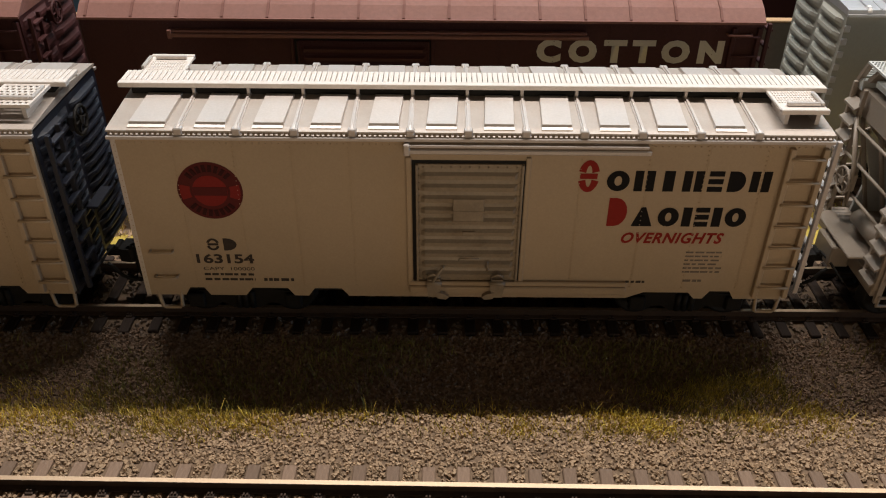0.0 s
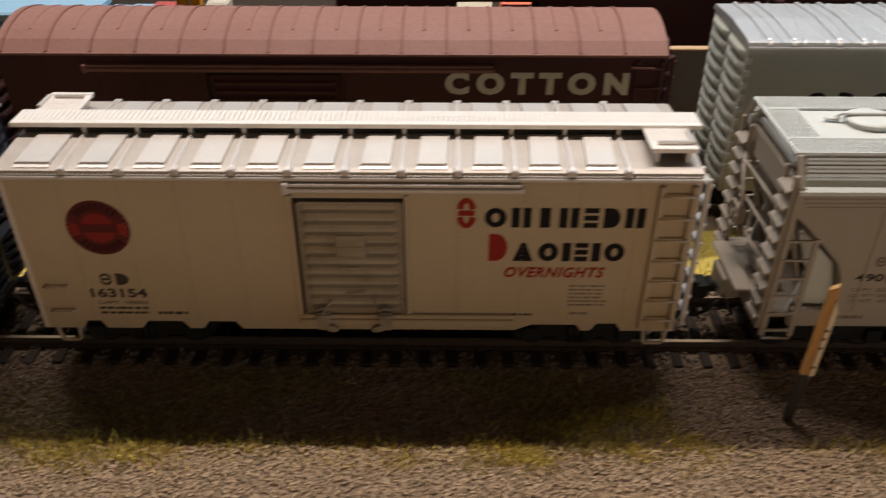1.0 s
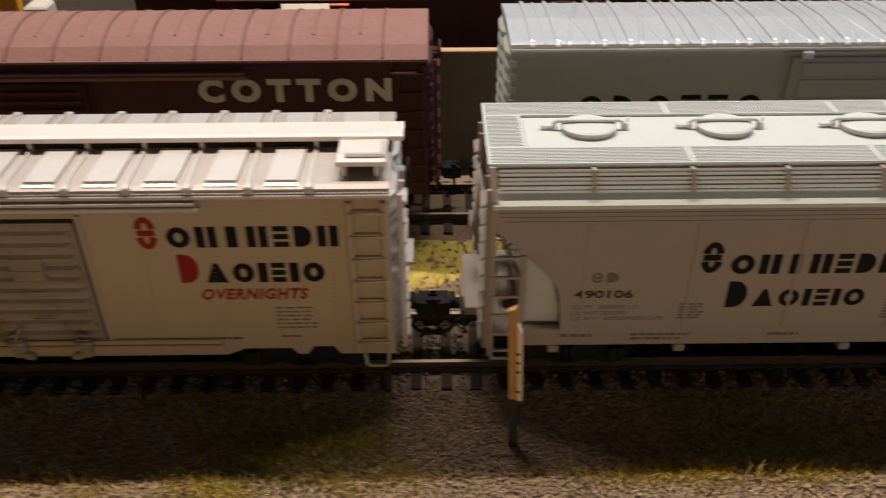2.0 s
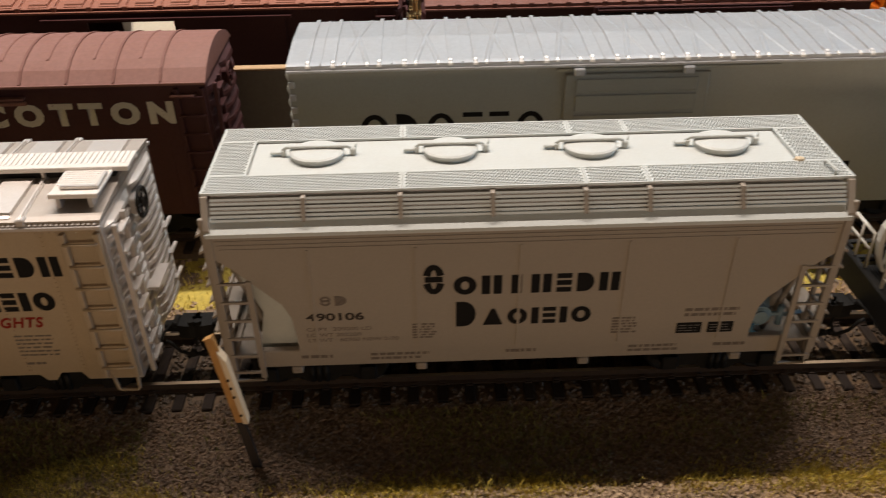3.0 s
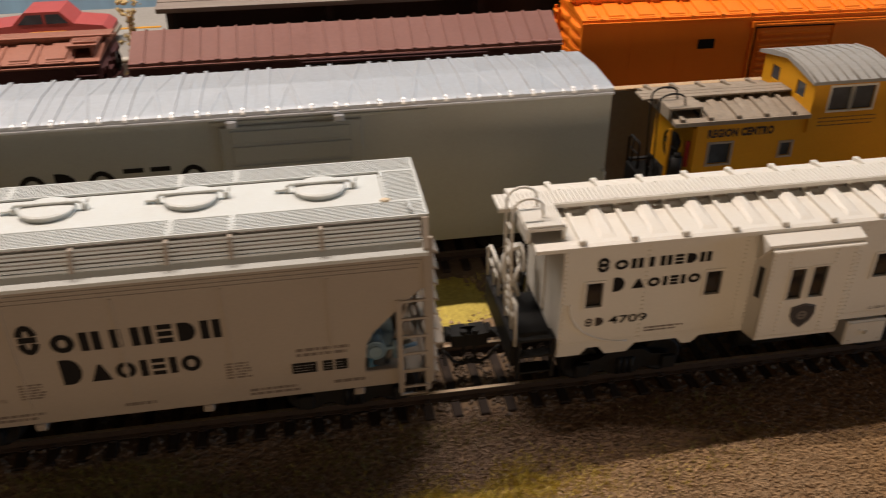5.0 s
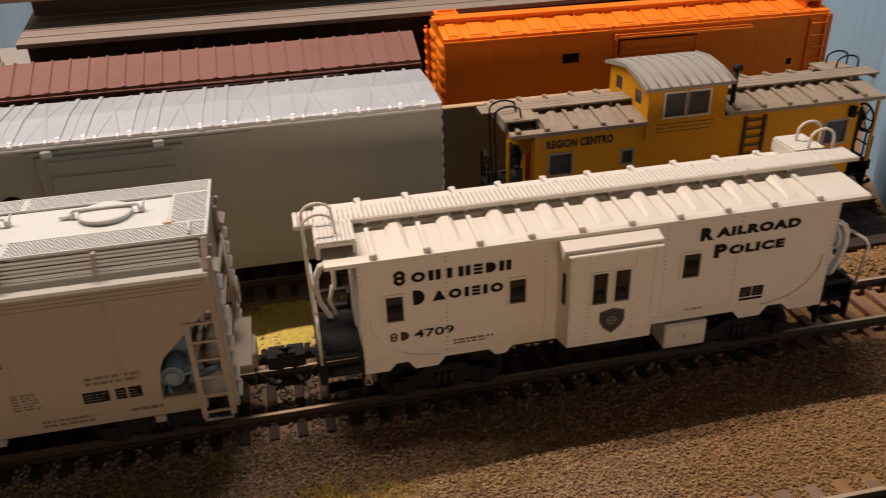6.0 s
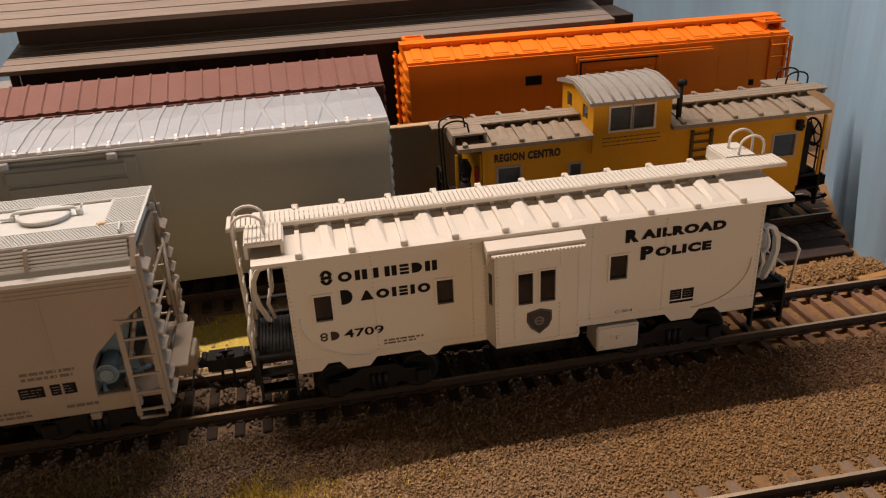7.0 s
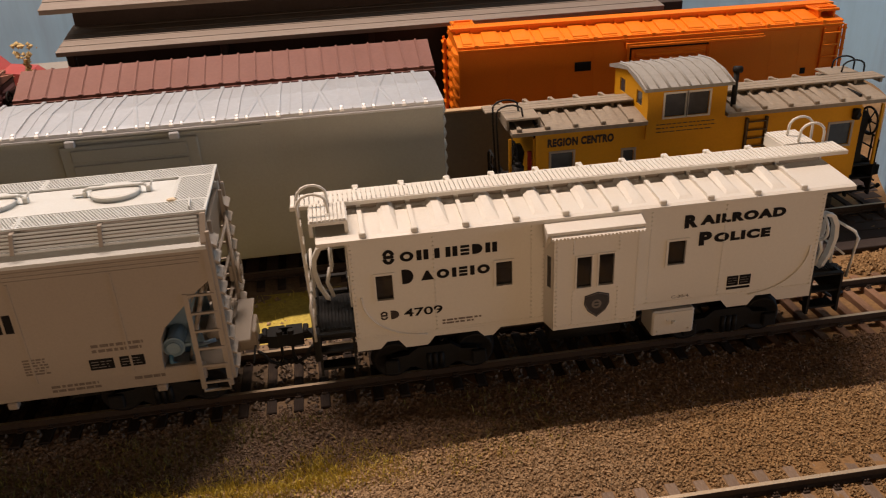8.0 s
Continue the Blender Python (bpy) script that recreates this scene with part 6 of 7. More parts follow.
        bogie(car, e * 36.0)
        part("end_panel", Geo().box(e * (L + 0.2), e * (L + 0.8), -H + 0.2, H - 0.2, 14, 37.0), YELLOW, car)
    for u in (-61.0, 60.2):
        part("corner_post", Geo().box(u, u + 0.8, -13.2, -12.4, 17, 37.4), YELLOW, car)
    part("underframe", Geo().box(-62, 62, -4, 4, 9, 12, 0.3), BLACK, car)
    lettering("REGION CENTRO", -49.2, -28.4, 33.8, 36.5, -H, FADED_INK, car, "dark stencilled lettering", 0.06, space=1.1)
    writing(-15.5, 4.6, 35.0, 38.6, 3, -H - 0.9, OCHRE_DARK, cup, seed=41, thick=0.25)
    return car


yellow_caboose()

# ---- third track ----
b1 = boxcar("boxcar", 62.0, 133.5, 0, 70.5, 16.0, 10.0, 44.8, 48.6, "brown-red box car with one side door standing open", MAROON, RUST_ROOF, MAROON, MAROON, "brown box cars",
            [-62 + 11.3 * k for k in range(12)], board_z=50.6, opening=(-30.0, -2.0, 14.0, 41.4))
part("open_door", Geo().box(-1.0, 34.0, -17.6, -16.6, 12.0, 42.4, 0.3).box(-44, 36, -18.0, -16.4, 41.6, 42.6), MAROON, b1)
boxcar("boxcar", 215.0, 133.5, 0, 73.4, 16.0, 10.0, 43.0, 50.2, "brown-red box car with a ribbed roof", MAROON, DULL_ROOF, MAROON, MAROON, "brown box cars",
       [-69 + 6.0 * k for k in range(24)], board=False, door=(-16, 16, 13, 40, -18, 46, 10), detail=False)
oc = boxcar("boxcar", 377.5, 143.4, 0, 77.0, 16.0, 10.0, 45.6, 49.0, "bright orange steel box car with roof walk", ORANGE, ORANGE, ORANGE, ORANGE, "orange box cars",
            [-70 + 11.6 * k for k in range(13)], turn=-2.0, door=(-9.0, 22.0, 13, 41.0, -11, 44, 11), seams=(-58, -40, -24, 48, 60), board_z=51.0)
part("side_stencil", Geo().box(-31.5, -25.0, -16.15, -16.0, 34.0, 37.6), INK, oc, "small dark square stencil")
part("side_stencil", Geo().box(62.0, 64.2, -16.15, -16.0, 26.0, 28.4), INK, oc)
for nm, x0, x1, y0, y1, z0, z1, m, lb in (("crate", 49.4, 61.0, 153, 172, -5.6, 29.5, CORAL, "coral red crate beside the loading block"), ("stone_pillar", 135.0, 142.5, 158, 167, -5.6, 40.0, SAND_STONE, "beige stone pillar between two box cars")):
    t = thing(nm, (x0 + x1) / 2, (y0 + y1) / 2, z0, lb, nm.split("_")[-1])
    w, d, h = (x1 - x0) / 2, (y1 - y0) / 2, z1 - z0
    part("body", Geo().box(-w, w, -d, d, 0, h, 0.4), m, t)
    part("coping", Geo().box(-w - 0.2, w + 0.2, -d - 0.2, d + 0.2, h - 2.4, h + 0.2, 0.3), m, t)

# Pale block; its front is sloped so that the lamp overhead brightens it.
ramp = thing("sloped_pale_block", 37.0, 152.0, -5.6, "pale block behind the open box car, front sloped to catch the light", "ramp")
part("slab", Geo().prism([(0, 0), (0, 6), (27, 37), (40, 37), (40, 0)], "x", -9.5, 9.5), PALE_CARD, ramp)
part("side_curb", Geo().prism([(0, 6.1), (0, 6.8), (27, 37.8), (40, 37.8), (40, 37.1), (27, 37.1)], "x", -9.5, -8.9), CONCRETE, ramp)

# ---- the layout: ground, tracks, stones, grass ----
def fg_y(x):
    return -68.2 - 0.0094 * x


def third_y(x):
    u = min(1.0, max(0.0, (x - 230) / 80))
    return 133.5 + (3 * u * u - 2 * u ** 3) * (9.9 - 0.035 * (x - 377.5))


TRACKS = [lambda x: 0.0, lambda x: 63.0, third_y, fg_y]


def ground_z(x, y):
    u = min(1.0, max(0.0, (x - 225) / 70))
    z = -4.9 + (2.2 * u * u * (3 - 2 * u) if y < -8 else 0.0)
    for line in TRACKS:
        d = abs(y - line(x))
        if d < 27:
            z = max(z, -3.0 if d < 13.5 else -3.0 - 2.0 * (d - 13.5) / 13.5)
    if x > 340 and abs(y) < 13.5:
        z -= 1.1 * min(1.0, (x - 340) / 12)
    n = noise.noise((x * 0.04, y * 0.06, 0.3)) * 0.55 + noise.noise((x * 0.22, y * 0.22, 2.0)) * 0.28
    if x > 395 and 10 < y < 30:
        z += 2.4 * math.exp(-((x - 420) / 16) ** 2 - ((y - 21) / 7) ** 2)
    return z + n * (0.35 if z > -3.4 and u < 0.5 else 0.8)


def even(a, b, step):
    n = max(1, round((b - a) / step))
    return [a + (b - a) * i / n for i in range(n + 1)]


xs = even(-700, -180, 40)[:-1] + even(-180, 470, 2.6) + even(470, 900, 40)[1:]
ys = even(-260, -110, 15)[:-1] + even(-110, 45, 2.4) + even(45, 420, 12)[1:]
verts = [(x, y, ground_z(x, y)) for y in ys for x in xs]
nx = len(xs)
faces = [(j * nx + i, j * nx + i + 1, (j + 1) * nx + i + 1, (j + 1) * nx + i) for j in range(len(ys) - 1) for i in range(nx - 1)]
g = Geo().add(verts, faces, 0, True)
ground = new("ground", g.mesh("ground", EARTH))
tagged(ground, "brown earth and ballast base of the model landscape", "ground", "", "structure")
base = new("layout_table", Geo().box(-700, 900, -262, 420, -40, -9, 1.0).mesh("layout_table", BOARD))
tagged(base, "plain plywood table that carries the model landscape", "table", "", "structure")

# Unseen board, added to keep the aisle lamp off the ground; height varies along x.
lip = new("fascia_lip", Geo().hull([[(x, -275, -120), (x, -262, -120), (x, -262, z), (x, -275, z)] for x, z in ((-700, 29), (-10, 29), (80, 17.5), (250, 17), (900, 18))]).mesh("fascia_lip", BOARD))
tagged(lip, "unseen brown board added to shield the ground from the aisle lamp", "fascia", "", "structure")

RAIL_PROFILE = [(-0.48, 0.0), (0.48, 0.0), (0.50, -0.55), (0.16, -0.75), (0.16, -1.75), (0.95, -2.1), (0.95, -2.35), (-0.95, -2.35), (-0.95, -2.1), (-0.16, -1.75), (-0.16, -0.75), (-0.50, -0.55)]
tie_me = Geo().box(-1.22, 1.22, -14.8, 14.8, -4.4, -2.4, 0.18).mesh("tie", TIE)
plate = Geo()
for s in (-1, 1):
    for d in (-1, 1):
        plate.box(-0.75, 0.75, s * 8.25 + d * 0.45, s * 8.25 + d * 1.75, -2.4, -2.0, 0.1)
        plate.box(-0.45, -0.1, s * 8.25 + d * 0.75, s * 8.25 + d * 1.3, -2.0, -1.55, 0.05).box(0.15, 0.5, s * 8.25 + d * 0.75, s * 8.25 + d * 1.3, -2.0, -1.55, 0.05)
plate_me = plate.mesh("tie_plate", RAIL_SIDE)


rust_me = tie_me.copy()
rust_me.materials.clear()
rust_me.materials.append(TIE_RUST)
worn_me = tie_me.copy()
worn_me.materials.clear()
worn_me.materials.append(TIE_WORN)


def railway(name, line, x0, x1, label):
    tr = thing(name, 0, 0, 0, label, "railway track", 0, "parallel model tracks", "structure")
    for s in (-1, 1):
        rings = []
        pts = even(x0, x1, 30)
        for x in pts:
            rings.append([(x, line(x) + s * 8.6 + u, w) for u, w in RAIL_PROFILE])
        gg = Geo().hull(rings)
        n = len(RAIL_PROFILE)
        for k in range(len(gg.f)):
            if k < (len(pts) - 1) * n and k % n == 0:
                gg.slot[k] = 1
        part("rail", gg, (RAIL_SIDE, STEEL), tr)
    rnd = random.Random(len(name) + int(x1))
    x = x0 + 2
    while x < x1 - 2:
        sl = math.degrees(math.atan2(line(x + 1) - line(x - 1), 2))
        # Rust-brown ties only past the train, where no shade is painted in.
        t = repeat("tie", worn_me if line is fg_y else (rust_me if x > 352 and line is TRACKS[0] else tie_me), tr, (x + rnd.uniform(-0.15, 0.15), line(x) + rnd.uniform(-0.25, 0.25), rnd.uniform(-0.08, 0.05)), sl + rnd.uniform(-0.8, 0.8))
        q = repeat("tie_plate", plate_me, t, (0, 0, 0))
        x += 6.55
    return tr


railway("track_front", fg_y, -170, 470, "weathered model railway track with bright rail tops, empty")
railway("track_main", TRACKS[0], -240, 470, "model railway track under the silver train")
railway("track_second", TRACKS[1], -160, 434, "model railway track under the second row of cars")
railway("track_third", third_y, -60, 470, "model railway track under the third row of cars")


def stones(name, count, box, size, label, seed, rule=None, lift=0.15, material=BALLAST):
    """Loose ballast: many small broken stones lying on the ground, joined."""
    rng = np.random.default_rng(seed)
    cube = np.array([(x, y, z) for z in (-1, 1) for y in (-1, 1) for x in (-1, 1)], float)
    quads = np.array([(0, 2, 3, 1), (4, 5, 7, 6), (0, 1, 5, 4), (2, 6, 7, 3), (0, 4, 6, 2), (1, 3, 7, 5)])
    x = rng.uniform(box[0], box[1], count)
    y = rng.uniform(box[2], box[3], count)
    keep = np.ones(count, bool)
    for line in TRACKS:
        ly = np.array([line(v) for v in x])
        d = y - ly
        ph = np.abs((x - (-170 if line is fg_y else -240) - 2 + 3.275) % 6.55 - 3.275)
        keep &= ~((np.abs(d) < 15.2) & (ph < 1.75))
        keep &= ~(np.abs(np.abs(d) - 8.6) < 1.1)
    if rule is not None:
        keep &= np.array([rule(a, b) for a, b in zip(x, y)])
    x, y = x[keep], y[keep]
    n = len(x)
    z = np.array([ground_z(a, b) for a, b in zip(x, y)])
    s = rng.uniform(size[0], size[1], (n, 1, 1)) * rng.uniform(0.65, 1.25, (n, 1, 3))
    p = cube[None] * rng.uniform(0.45, 1.0, (n, 8, 3)) * s
    q = rng.normal(size=(n, 4))
    q /= np.linalg.norm(q, axis=1, keepdims=True)
    w, a, b, c = q.T
    rot = np.stack([np.stack([1 - 2 * (b * b + c * c), 2 * (a * b - w * c), 2 * (a * c + w * b)], -1),
                    np.stack([2 * (a * b + w * c), 1 - 2 * (a * a + c * c), 2 * (b * c - w * a)], -1),
                    np.stack([2 * (a * c - w * b), 2 * (b * c + w * a), 1 - 2 * (a * a + b * b)], -1)], 1)
    p = np.einsum("nij,nkj->nki", rot, p) + np.stack([x, y, z + lift + rng.uniform(0, 0.25, n)], -1)[:, None, :]
    f = (quads[None] + (np.arange(n) * 8)[:, None, None]).reshape(-1, 4)
    me = bpy.data.meshes.new(name)
    me.from_pydata((p.reshape(-1, 3) * MM).tolist(), [], f.tolist())
    me.materials.append(material)
    return tagged(new(name, me), label, "ballast", "", "stuff")


dice = random.Random(12)
stones("ballast", 92000, (-120, 262, -96, -15), (0.24, 0.44), "loose grey-brown ballast stones", 3, lambda x, y: y < -36 - 2 * dice.random())
stones("dirt_stones", 76000, (-120, 440, -39, -13.5), (0.18, 0.44), "brown dirt and small stones beside the rails", 9, lambda x, y: y > -38 + 2 * dice.random() + (0 if x < 250 else 7 * dice.random()), material=DIRT_STONE)
stones("fine_ballast", 86000, (245, 440, -96, -14), (0.14, 0.36), "fine tan gravel beside the track end", 8, lambda x, y: y < -33 + 6 * dice.random())
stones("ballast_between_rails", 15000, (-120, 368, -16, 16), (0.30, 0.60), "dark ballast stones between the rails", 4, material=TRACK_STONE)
stones("ballast_behind", 2500, (-110, 425, 16, 45), (0.4, 0.75), "ballast stones between the tracks", 5)
stones("rubble", 2600, (385, 428, 10, 30), (0.22, 0.55), "pale rubble heap beside the track end", 6, lambda x, y: ((x - 414) / 18) ** 2 + ((y - 20) / 8) ** 2 < 1, 0.4)


def blades(name, count, box, tall, material, label, seed, rule):
    rnd = random.Random(seed)
    v, f = [], []
    tries = 0
    while tries < count:
        tries += 1
        if rule is None:
            a, b, rx, ry, c = rnd.choices(TUFTS, [q[2] * q[3] * q[4] for q in TUFTS])[0]
            x, y = rnd.gauss(a, rx * 0.75), rnd.gauss(b, ry * 0.65)
            if rnd.random() > 0.15 + clump(x, y, 0.09, 1.0):
                continue
        else:
            x, y = rnd.uniform(box[0], box[1]), rnd.uniform(box[2], box[3])
            if rnd.random() > rule(x, y):
                continue
        z = ground_z(x, y) - 0.1
        a, h, w = rnd.uniform(0, 6.283), rnd.uniform(*tall) * rnd.uniform(0.5, 1.0), rnd.uniform(0.07, 0.14)
        lean = rnd.uniform(0.1, 0.75) * h
        b = rnd.uniform(0, 6.283)
        dx, dy = math.cos(a) * w, math.sin(a) * w
        lx, ly = math.cos(b) * lean, math.sin(b) * lean
        o = len(v)
        v += [(x - dx, y - dy, z), (x + dx, y + dy, z), (x + dx * 0.7 + lx * 0.35, y + dy * 0.7 + ly * 0.35, z + h * 0.6), (x - dx * 0.7 + lx * 0.35, y - dy * 0.7 + ly * 0.35, z + h * 0.6), (x + lx, y + ly, z + h)]
        f += [(o, o + 1, o + 2, o + 3), (o + 3, o + 2, o + 4)]
    gg = Geo()
    gg.v, gg.f, gg.slot, gg.smooth = v, f, [0] * len(f), [False] * len(f)
    return tagged(new(name, gg.mesh(name, material)), label, "grass", "", "stuff")


def clump(x, y, s, seed):
    return max(0.0, min(1.0, 0.5 + 2.0 * noise.noise((x * s, y * s * 1.5, seed))))


TUFTS = [(-46, -40, 15, 4.5, 1.0), (-20, -38.5, 20, 2.0, 0.25), (4, -39.5, 10, 2.4, 0.45), (24, -41, 13, 3.4, 0.9), (45, -40.5, 7, 3.6, 1.0), (62, -33, 11, 5.0, 0.7), (76, -38.5, 8, 4.2, 1.0), (70, -30, 9, 4.0, 0.7),
         (128, -37, 12, 3.0, 0.8), (145, -38.5, 12, 3.4, 1.0), (160, -37.5, 8, 2.6, 0.8), (198, -39, 10, 3.2, 0.8), (222, -37, 14, 4.0, 1.0), (238, -36, 12, 5.5, 1.0), (262, -40, 16, 5.0, 0.14), (-85, -38, 20, 6.0, 0.6)]


def tall_rule(x, y):
    edge = math.exp(-((y + 38.5) / 2.2) ** 2)
    return edge * (0.5 if x < 170 else 0.3) * clump(x, y, 0.05, 7.0)


def olive_rule(x, y):
    far = 1.0 if -70 < x < 78 else (0.9 if 112 < x < 205 else (0.5 if 205 <= x < 260 else 0.12))
    return far * clump(x, y, 0.03, 9.0) * (1.0 if y > -40 else 0.25)


blades("straw_grass", 46000, None, (0.7, 2.8), STRAW, "sparse straw-yellow static grass along the ballast", 21, None)
blades("tall_straw_grass", 5000, (-110, 260, -45, -32), (2.4, 5.6), STRAW, "scattered tall straw blades beside the ballast", 24, tall_rule)
blades("olive_grass", 60000, (-120, 300, -46, -17), (1.2, 3.4), GREENGRASS, "olive static grass between the tracks", 22, olive_rule)
blades("yellow_grass", 14000, (-110, 300, 20, 44), (1.4, 3.6), STRAW, "bright yellow static grass behind the train", 23, lambda x, y: clump(x, y, 0.02, 5.0) * (1 if y < 38 else 0.6))
txs, tys = even(-110, 300, 3), even(17, 46, 2)
g = Geo().add([(x, y, ground_z(x, y) - 0.1 + 1.6 * clump(x, y, 0.05, 3.0) * math.sin(math.pi * (y - 17) / 29)) for y in tys for x in txs],
              [(j * len(txs) + i, j * len(txs) + i + 1, (j + 1) * len(txs) + i + 1, (j + 1) * len(txs) + i) for j in range(len(tys) - 1) for i in range(len(txs) - 1)], 0, True)
tagged(new("turf", g.mesh("turf", TURF)), "yellow ground-foam turf between two tracks", "turf", "", "stuff")

# leaning stake beside the gap
post = thing("stake", 103.2, -29.6, -6.0, "leaning tan wooden stake with a paler face, chipped top", "stake")
lean = [(0, 0, 0), (-0.9, -2.4, 17.0), (-2.2, -5.8, 40.5)]
def along(u, v):
    return [[(p[0] + a, p[1] + b, p[2]) for a, b in zip(u, v)] for p in lean]
rods = along((-1.15, 0.55, 0.55, -1.15), (-0.3, -0.3, 0.5, 0.5))
# The cars' shadow on the lower half is put into its colour.
part("stained_foot", Geo().hull([[(p[0] * 1.12 - 0.0, p[1], p[2]) for p in rods[0]], rods[1]]), SHADED_WOOD, post, "lower half darkened in place of the cars' shadow")
part("strip", Geo().hull(rods[1:]), WOOD, post)
flange = along((0.35, 1.35, 1.35, 0.35), (-0.75, -0.75, 1.2, 1.2))[1:]
top = [Vector(p).lerp(Vector(q), 0.72) for p, q in zip(*flange)]
peak = [Vector(p).lerp(Vector(q), f) for p, q, f in zip(*flange, (0.90, 0.78, 0.78, 0.90))]
part("pale_flange", Geo().hull([flange[0], top, peak]), PALE_WOOD, post)
for f in (0.12, 0.36, 0.47, 0.57):
    p = Vector(lean[1]).lerp(Vector(lean[2]), f)
    part("nail_hole", Geo().disc((p.x + 0.55, p.y - 0.95, p.z), 0.30, "y", 0.25, 8), BLACK, post)
tip = Vector(lean[2])
part("chipped_top", Geo().hull([[(tip.x + a, tip.y + b, tip.z + c) for a, b, c in ((-1.1, -0.28, 0), (0.5, -0.28, 0), (0.5, 0.45, 0), (-1.1, 0.45, 0))], [(tip.x + a, tip.y + b, tip.z + c) for a, b, c in ((-1.5, -0.5, 0.5), (0.0, -0.6, 1.1), (0.5, 0.3, 1.5), (-1.1, 0.3, 0.7))]]), WOOD, post)
log = thing("beam", 428.0, 12.5, -4.0, "short tan wooden beam lying by the backdrop", "beam", 8)
part("timber", Geo().box(-14, 14, -1.6, 1.6, 0.6, 3.6, 0.4), WOOD, log)
deck = thing("plank_deck", 402.0, 40.0, -5.2, "dark plank deck at the end of the second track", "deck")
for k in range(14):
    part("plank", Geo().box(-44, 25 + k * 2.3, -9 + k * 5.6, -3.8 + k * 5.6, 0.6, 2.2, 0.2), SHED, deck)

# low dividing board between the second and third tracks
div = thing("divider_board", 105.0, 92.0, -6.0, "low grey-brown hardboard strip with a tan top edge", "board", 0, "", "structure")
part("panel", Geo().box(-260, 268, -1.3, 1.3, 0, 40.0, 0.2), BOARD, div)
part("top_edge", Geo().box(-260, 268, -1.5, 1.5, 40.0, 40.8, 0.2), BOARD_EDGE, div)

# ---- behind: shed, road, road vehicles ----
shed = thing("freight_shed", 146.0, 165.0, -5.0, "long dark freight shed with two tiers of grey-brown roof", "shed")
part("lower_wall", Geo().box(4, 262, 8, 70, 0, 54, 0.3), SHED, shed)
def tilt_slab(x0, x1, p, q, t):
    return Geo().prism([(p[0], p[1]), (q[0], q[1]), (q[0], q[1] + t), (p[0], p[1] + t)], "x", x0, x1)
low_roof = part("lower_roof", tilt_slab(-1.0, 250, (0, 52.4), (36, 56.6), 1.4), ROOF_GREY, shed)
for k in range(5):
    part("roof_board_edge", tilt_slab(-1.2, 250.2, (k * 7.2, 53.9 + k * 0.84), (k * 7.2 + 6.8, 54.6 + k * 0.84), 0.2), ROOF_GREY, low_roof)
part("upper_wall", Geo().box(0, 262, 32, 68, 54, 72, 0.2), SHED, shed)
up_roof = part("upper_roof", tilt_slab(-8.0, 246, (15, 66.3), (78, 82.1), 1.6), ROOF_GREY, shed)
for k in range(8):
    part("roof_board_edge", tilt_slab(-8.2, 246.2, (15 + k * 7.8, 68.0 + k * 1.96), (22.4 + k * 7.8, 69.6 + k * 1.96), 0.2), ROOF_GREY, up_roof)
for k in range(5):
    part("post", Geo().box(2 + k * 60, 5 + k * 60, 2, 5, 0, 52.8, 0.3), SHED, shed)
road = thing("raised_road", -70.0, 250.0, -6.0, "pale grey raised road along the backdrop", "road", 0, "", "structure")
part("roadbed", Geo().box(-430, 214, -42, 52, 0, 22, 0.6), ROAD, road)
part("kerb", Geo().box(-430, 214, -42, -38, 22, 23.4, 0.4), CONCRETE, road)
part("yellow_line", Geo().box(150, 200, 10, 12, 22, 22.3), YELLOW, road)


def road_car(name, x, y, z, label, paint, accent, turn=0):
    t = thing(name, x, y, z, label, "toy vehicle", turn)
    body = [(-27, 4), (-27, 9), (-25, 11), (-14, 12), (-8, 17.5), (7, 17.5), (12, 12), (24, 10.5), (27, 8), (27, 4)]
    part("body", Geo().prism(body, "y", -9.5, 9.5), paint, t)
    part("window", Geo().prism([(-11.5, 12.3), (-7.4, 16.4), (-0.8, 16.4), (-0.8, 12.3)], "y", -9.7, -9.4).prism([(0.6, 12.3), (0.6, 16.4), (6.4, 16.4), (9.8, 12.3)], "y", -9.7, -9.4), PANE_BLUE, t)
    part("side_panel", Geo().box(-7, 8, -9.9, -9.4, 4.6, 9.0, 0.2), accent, t, "yellow side panel")
    part("bumper", Geo().box(-28.2, -26.8, -9, 9, 4, 6.2, 0.3).box(26.8, 28.2, -9, 9, 4, 6.2, 0.3), GREY, t)
    for u in (-17, 17):
        for s in (-1, 1):
            w = part("wheel", Geo().disc((u, s * 8.2 - 1.1, 4.0), 4.0, "y", 2.4, 18), BLACK, t)
            part("hub", Geo().disc((u, s * 9.6 - 0.2, 4.0), 1.9, "y", 0.4, 12), GREY, w)
    return t


road_car("pickup_car", 86.0, 240.0, 16.0, "small red toy car with a yellow side panel on the road", CARRED, YELLOW)
truck = thing("box_truck", -122.0, 168.0, -5.0, "blue toy truck with a pale blue roof", "toy vehicle")
part("chassis", Geo().box(-34, 34, -11, 11, 4, 9, 0.5), NAVY, truck)
part("cargo_body", Geo().box(-34, 12, -12, 12, 9, 26, 0.6), BLUE, truck)
part("cargo_roof", Geo().box(-34.4, 12.4, -12.4, 12.4, 26, 29.5, 0.8), PALEBLUE, truck)
part("cab", Geo().prism([(14, 9), (34, 9), (34, 17), (30, 25), (14, 26)], "y", -11, 11), PALEBLUE, truck)
part("cab_window", Geo().prism([(18, 17.5), (31.6, 17.5), (28.6, 23.4), (18, 23.6)], "y", -11.3, -10.9), PANE_BLUE, truck)
for u in (-24, 24):
    for s in (-1, 1):
        part("wheel", Geo().disc((u, s * 10 - 1.5, 5.0), 5.0, "y", 3.0, 18), BLACK, truck)
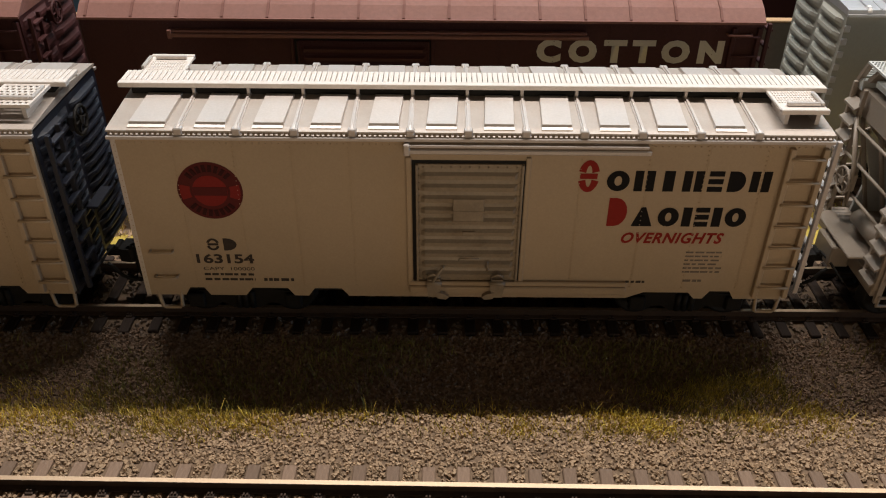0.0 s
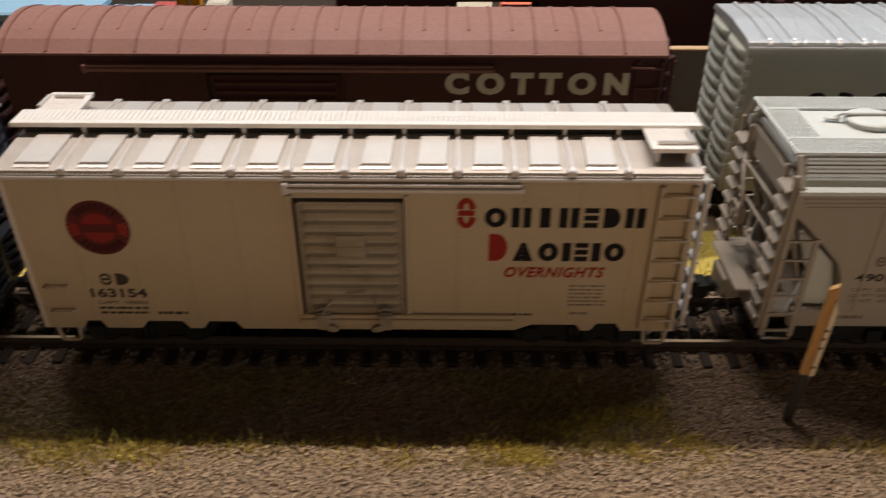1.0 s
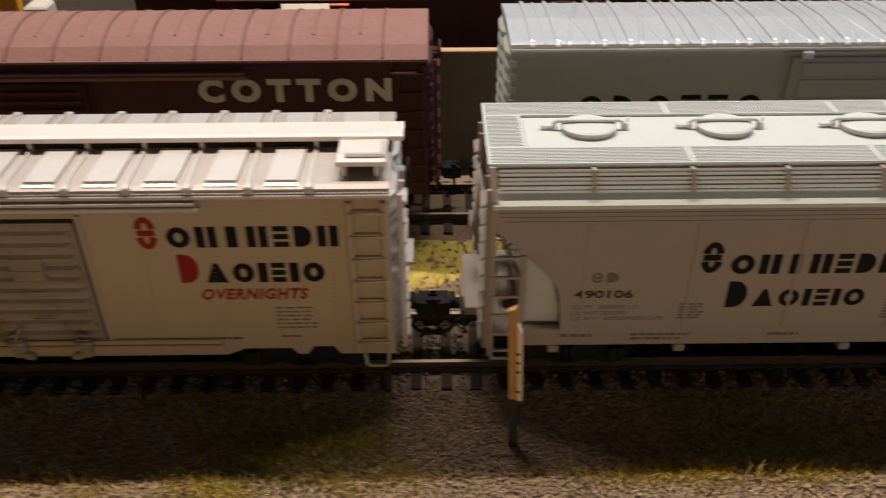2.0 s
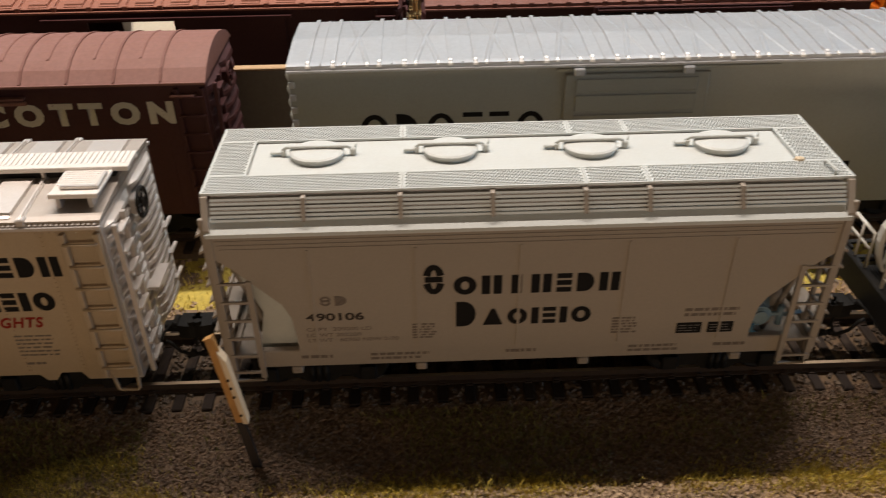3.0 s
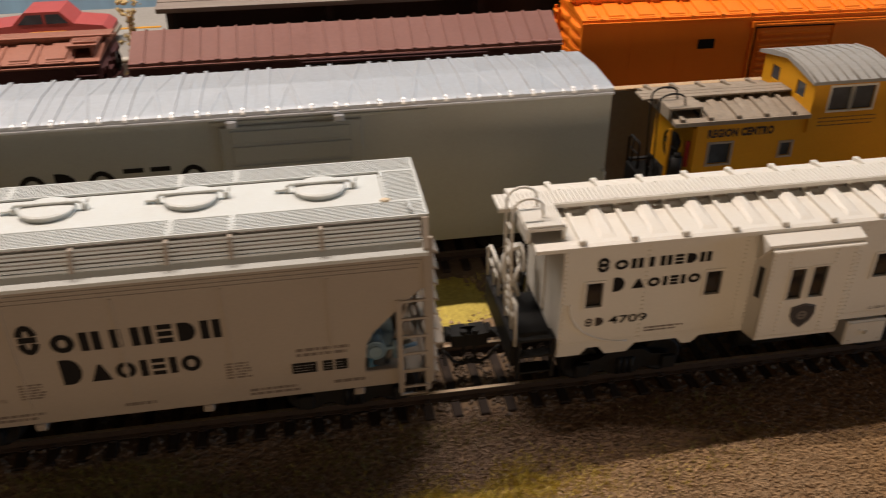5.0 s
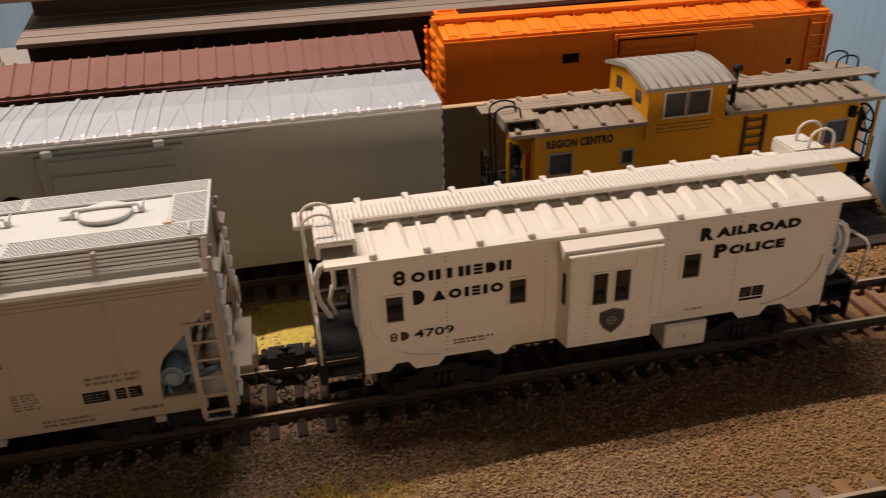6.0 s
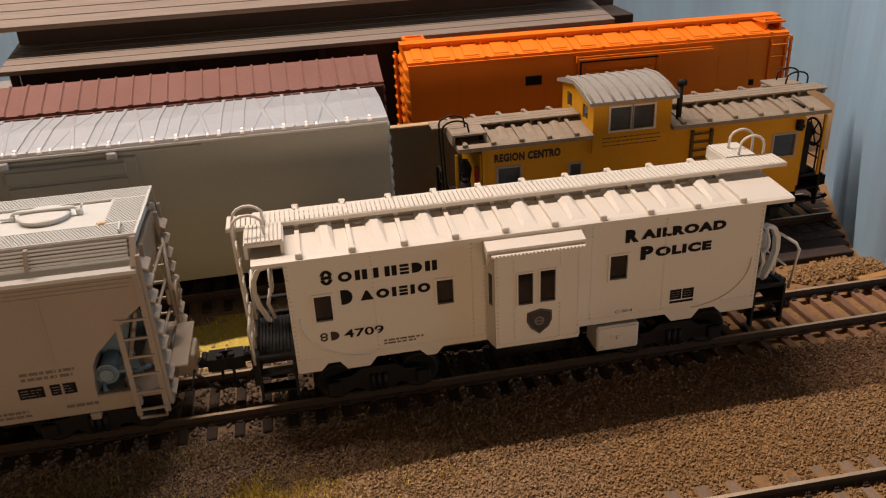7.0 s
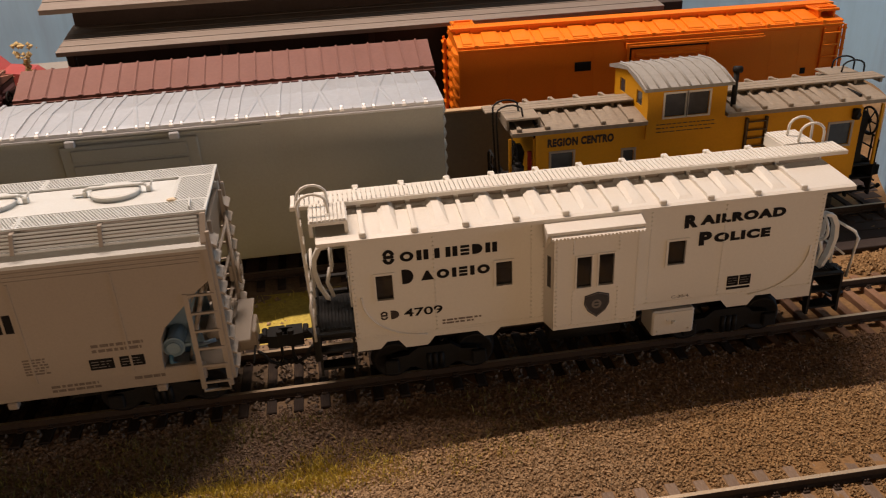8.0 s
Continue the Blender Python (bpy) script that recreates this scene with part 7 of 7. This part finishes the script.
gate = thing("gate_post", -70.0, 160.0, -5.0, "pair of ochre-yellow posts beside a tan block", "post")
part("post", Geo().box(-6, -2, -2, 2, 0, 50, 0.4), YELLOW, gate)
part("post", Geo().box(-0.5, 3.5, -2, 2, 0, 50, 0.4), YELLOW, gate)
part("crossbar", Geo().box(-7, 5, -1, 1, 46, 49, 0.3), YELLOW, gate)
part("block", Geo().box(5.5, 14, -4, 6, 0, 33.5, 0.8), CONCRETE, gate)
crates = thing("crate_stack", -88.0, 165.0, -5.0, "stack of purple-blue and red toy crates", "crate")
for k, (u, z0, z1, m) in enumerate(((-5, 0, 14, NAVY), (5, 0, 16, BLUE), (-4, 14, 29, PALEBLUE), (5, 16, 30, CARRED))):
    part("crate", Geo().box(u - 4.6, u + 4.6, -5, 5, z0, z1, 0.4).box(u - 4.8, u + 4.8, -5.2, 5.2, z0 + 5, z0 + 6), m, crates)


def shrub(x, y, z, h, r, seed):
    rnd = random.Random(seed)
    t = thing("dry_shrub", x, y, z, "dry tan foam shrub between two cars", "shrub")
    part("stem", Geo().tube([(0, 0, 0), (0.4, 0.2, h * 0.4), (-0.3, 0, h * 0.9)], 0.9, 6), WOOD, t)
    g = Geo()
    for k in range(260):
        zz = rnd.random() * h
        rr = r * (0.55 + 0.45 * math.sin(zz * 0.5 + seed)) * math.sqrt(rnd.random())
        a = rnd.uniform(0, 6.283)
        c = (rr * math.cos(a), rr * math.sin(a), zz)
        s = rnd.uniform(0.5, 1.5)
        pts = [(c[0] + s * rnd.uniform(0.5, 1) * d[0], c[1] + s * rnd.uniform(0.5, 1) * d[1], c[2] + s * rnd.uniform(0.5, 1) * d[2]) for d in ((1, 0, 0), (0, 1, 0), (-1, 0, 0), (0, -1, 0), (0, 0, 1), (0, 0, -1))]
        g.add(pts, [(0, 1, 4), (1, 2, 4), (2, 3, 4), (3, 0, 4), (1, 0, 5), (2, 1, 5), (3, 2, 5), (0, 3, 5)])
    part("foliage", g, SAND, t)
    return t


shrub(138.0, 152.0, -5.4, 62.0, 5.0, 3)

# ---- backdrop: painted sheet bending round the right-hand end ----
CURVE = [(-700, 300), (300, 300), (420, 292), (490, 262), (522, 220), (520, 180), (494, 140), (462, 100), (441, 62), (431, 38), (428, 22), (436, 15), (470, 13), (900, 12)]
fine = []
for k in range(len(CURVE) - 1):
    p0, p1, p2, p3 = CURVE[max(k - 1, 0)], CURVE[k], CURVE[k + 1], CURVE[min(k + 2, len(CURVE) - 1)]
    n = 8 if 1 <= k <= 11 else 2
    for i in range(n):
        t = i / n
        if n == 2:
            fine.append(tuple(a + (b - a) * t for a, b in zip(p1, p2)))
        else:
            fine.append(tuple(0.5 * (2 * b + (c - a) * t + (2 * a - 5 * b + 4 * c - d) * t * t + (3 * b - a - 3 * c + d) * t ** 3) for a, b, c, d in zip(p0, p1, p2, p3)))
fine.append(CURVE[-1])
zs = (-12, 40, 110, 220, 430)
front, back = [], []
for i, (x, y) in enumerate(fine):
    a, b = fine[max(i - 1, 0)], fine[min(i + 1, len(fine) - 1)]
    d = Vector((b[0] - a[0], b[1] - a[1])).normalized()
    front += [(x, y, z) for z in zs]
    back += [(x - d.y * 4, y + d.x * 4, z) for z in (zs[0], zs[-1])]
g, m, n = Geo(), len(fine), len(zs)
g.add(front, [(i * n + k, (i + 1) * n + k, (i + 1) * n + k + 1, i * n + k + 1) for i in range(m - 1) for k in range(n - 1)], 0, True)
g.add(back, [(i * 2 + 1, (i + 1) * 2 + 1, (i + 1) * 2, i * 2) for i in range(m - 1)], 0, True)
g.add([(p[0], p[1], zs[-1]) for p in fine] + back[1::2], [(i, i + 1, m + i + 1, m + i) for i in range(m - 1)])
tagged(new("backdrop", g.mesh("backdrop", SKY)), "blue painted sky backdrop, scuffed and streaked, bending round the end", "backdrop", "", "structure")

# ---- the room round the layout ----
def room_wall(name, *b):
    return tagged(new(name, Geo().box(*b).mesh(name, WALLPAINT)), "plain beige room wall", "wall", "", "structure")


room_wall("wall_south", -950, 1150, -1700, -1640, -1000, 950)
room_wall("wall_north", -950, 1150, 480, 540, -1000, 950)
room_wall("wall_west", -1010, -950, -1700, 540, -1000, 950)
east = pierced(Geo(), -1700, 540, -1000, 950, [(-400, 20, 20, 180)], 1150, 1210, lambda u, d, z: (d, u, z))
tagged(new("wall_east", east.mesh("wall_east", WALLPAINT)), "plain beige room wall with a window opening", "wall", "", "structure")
tagged(new("ceiling", Geo().box(-1010, 1210, -1700, 540, 950, 1010).mesh("ceiling", WALLPAINT)), "plain beige ceiling", "ceiling", "", "structure")
tagged(new("floor", Geo().box(-1010, 1210, -1700, 540, -1060, -1000).mesh("floor", FLOORMAT)), "plain brown floor", "floor", "", "structure")
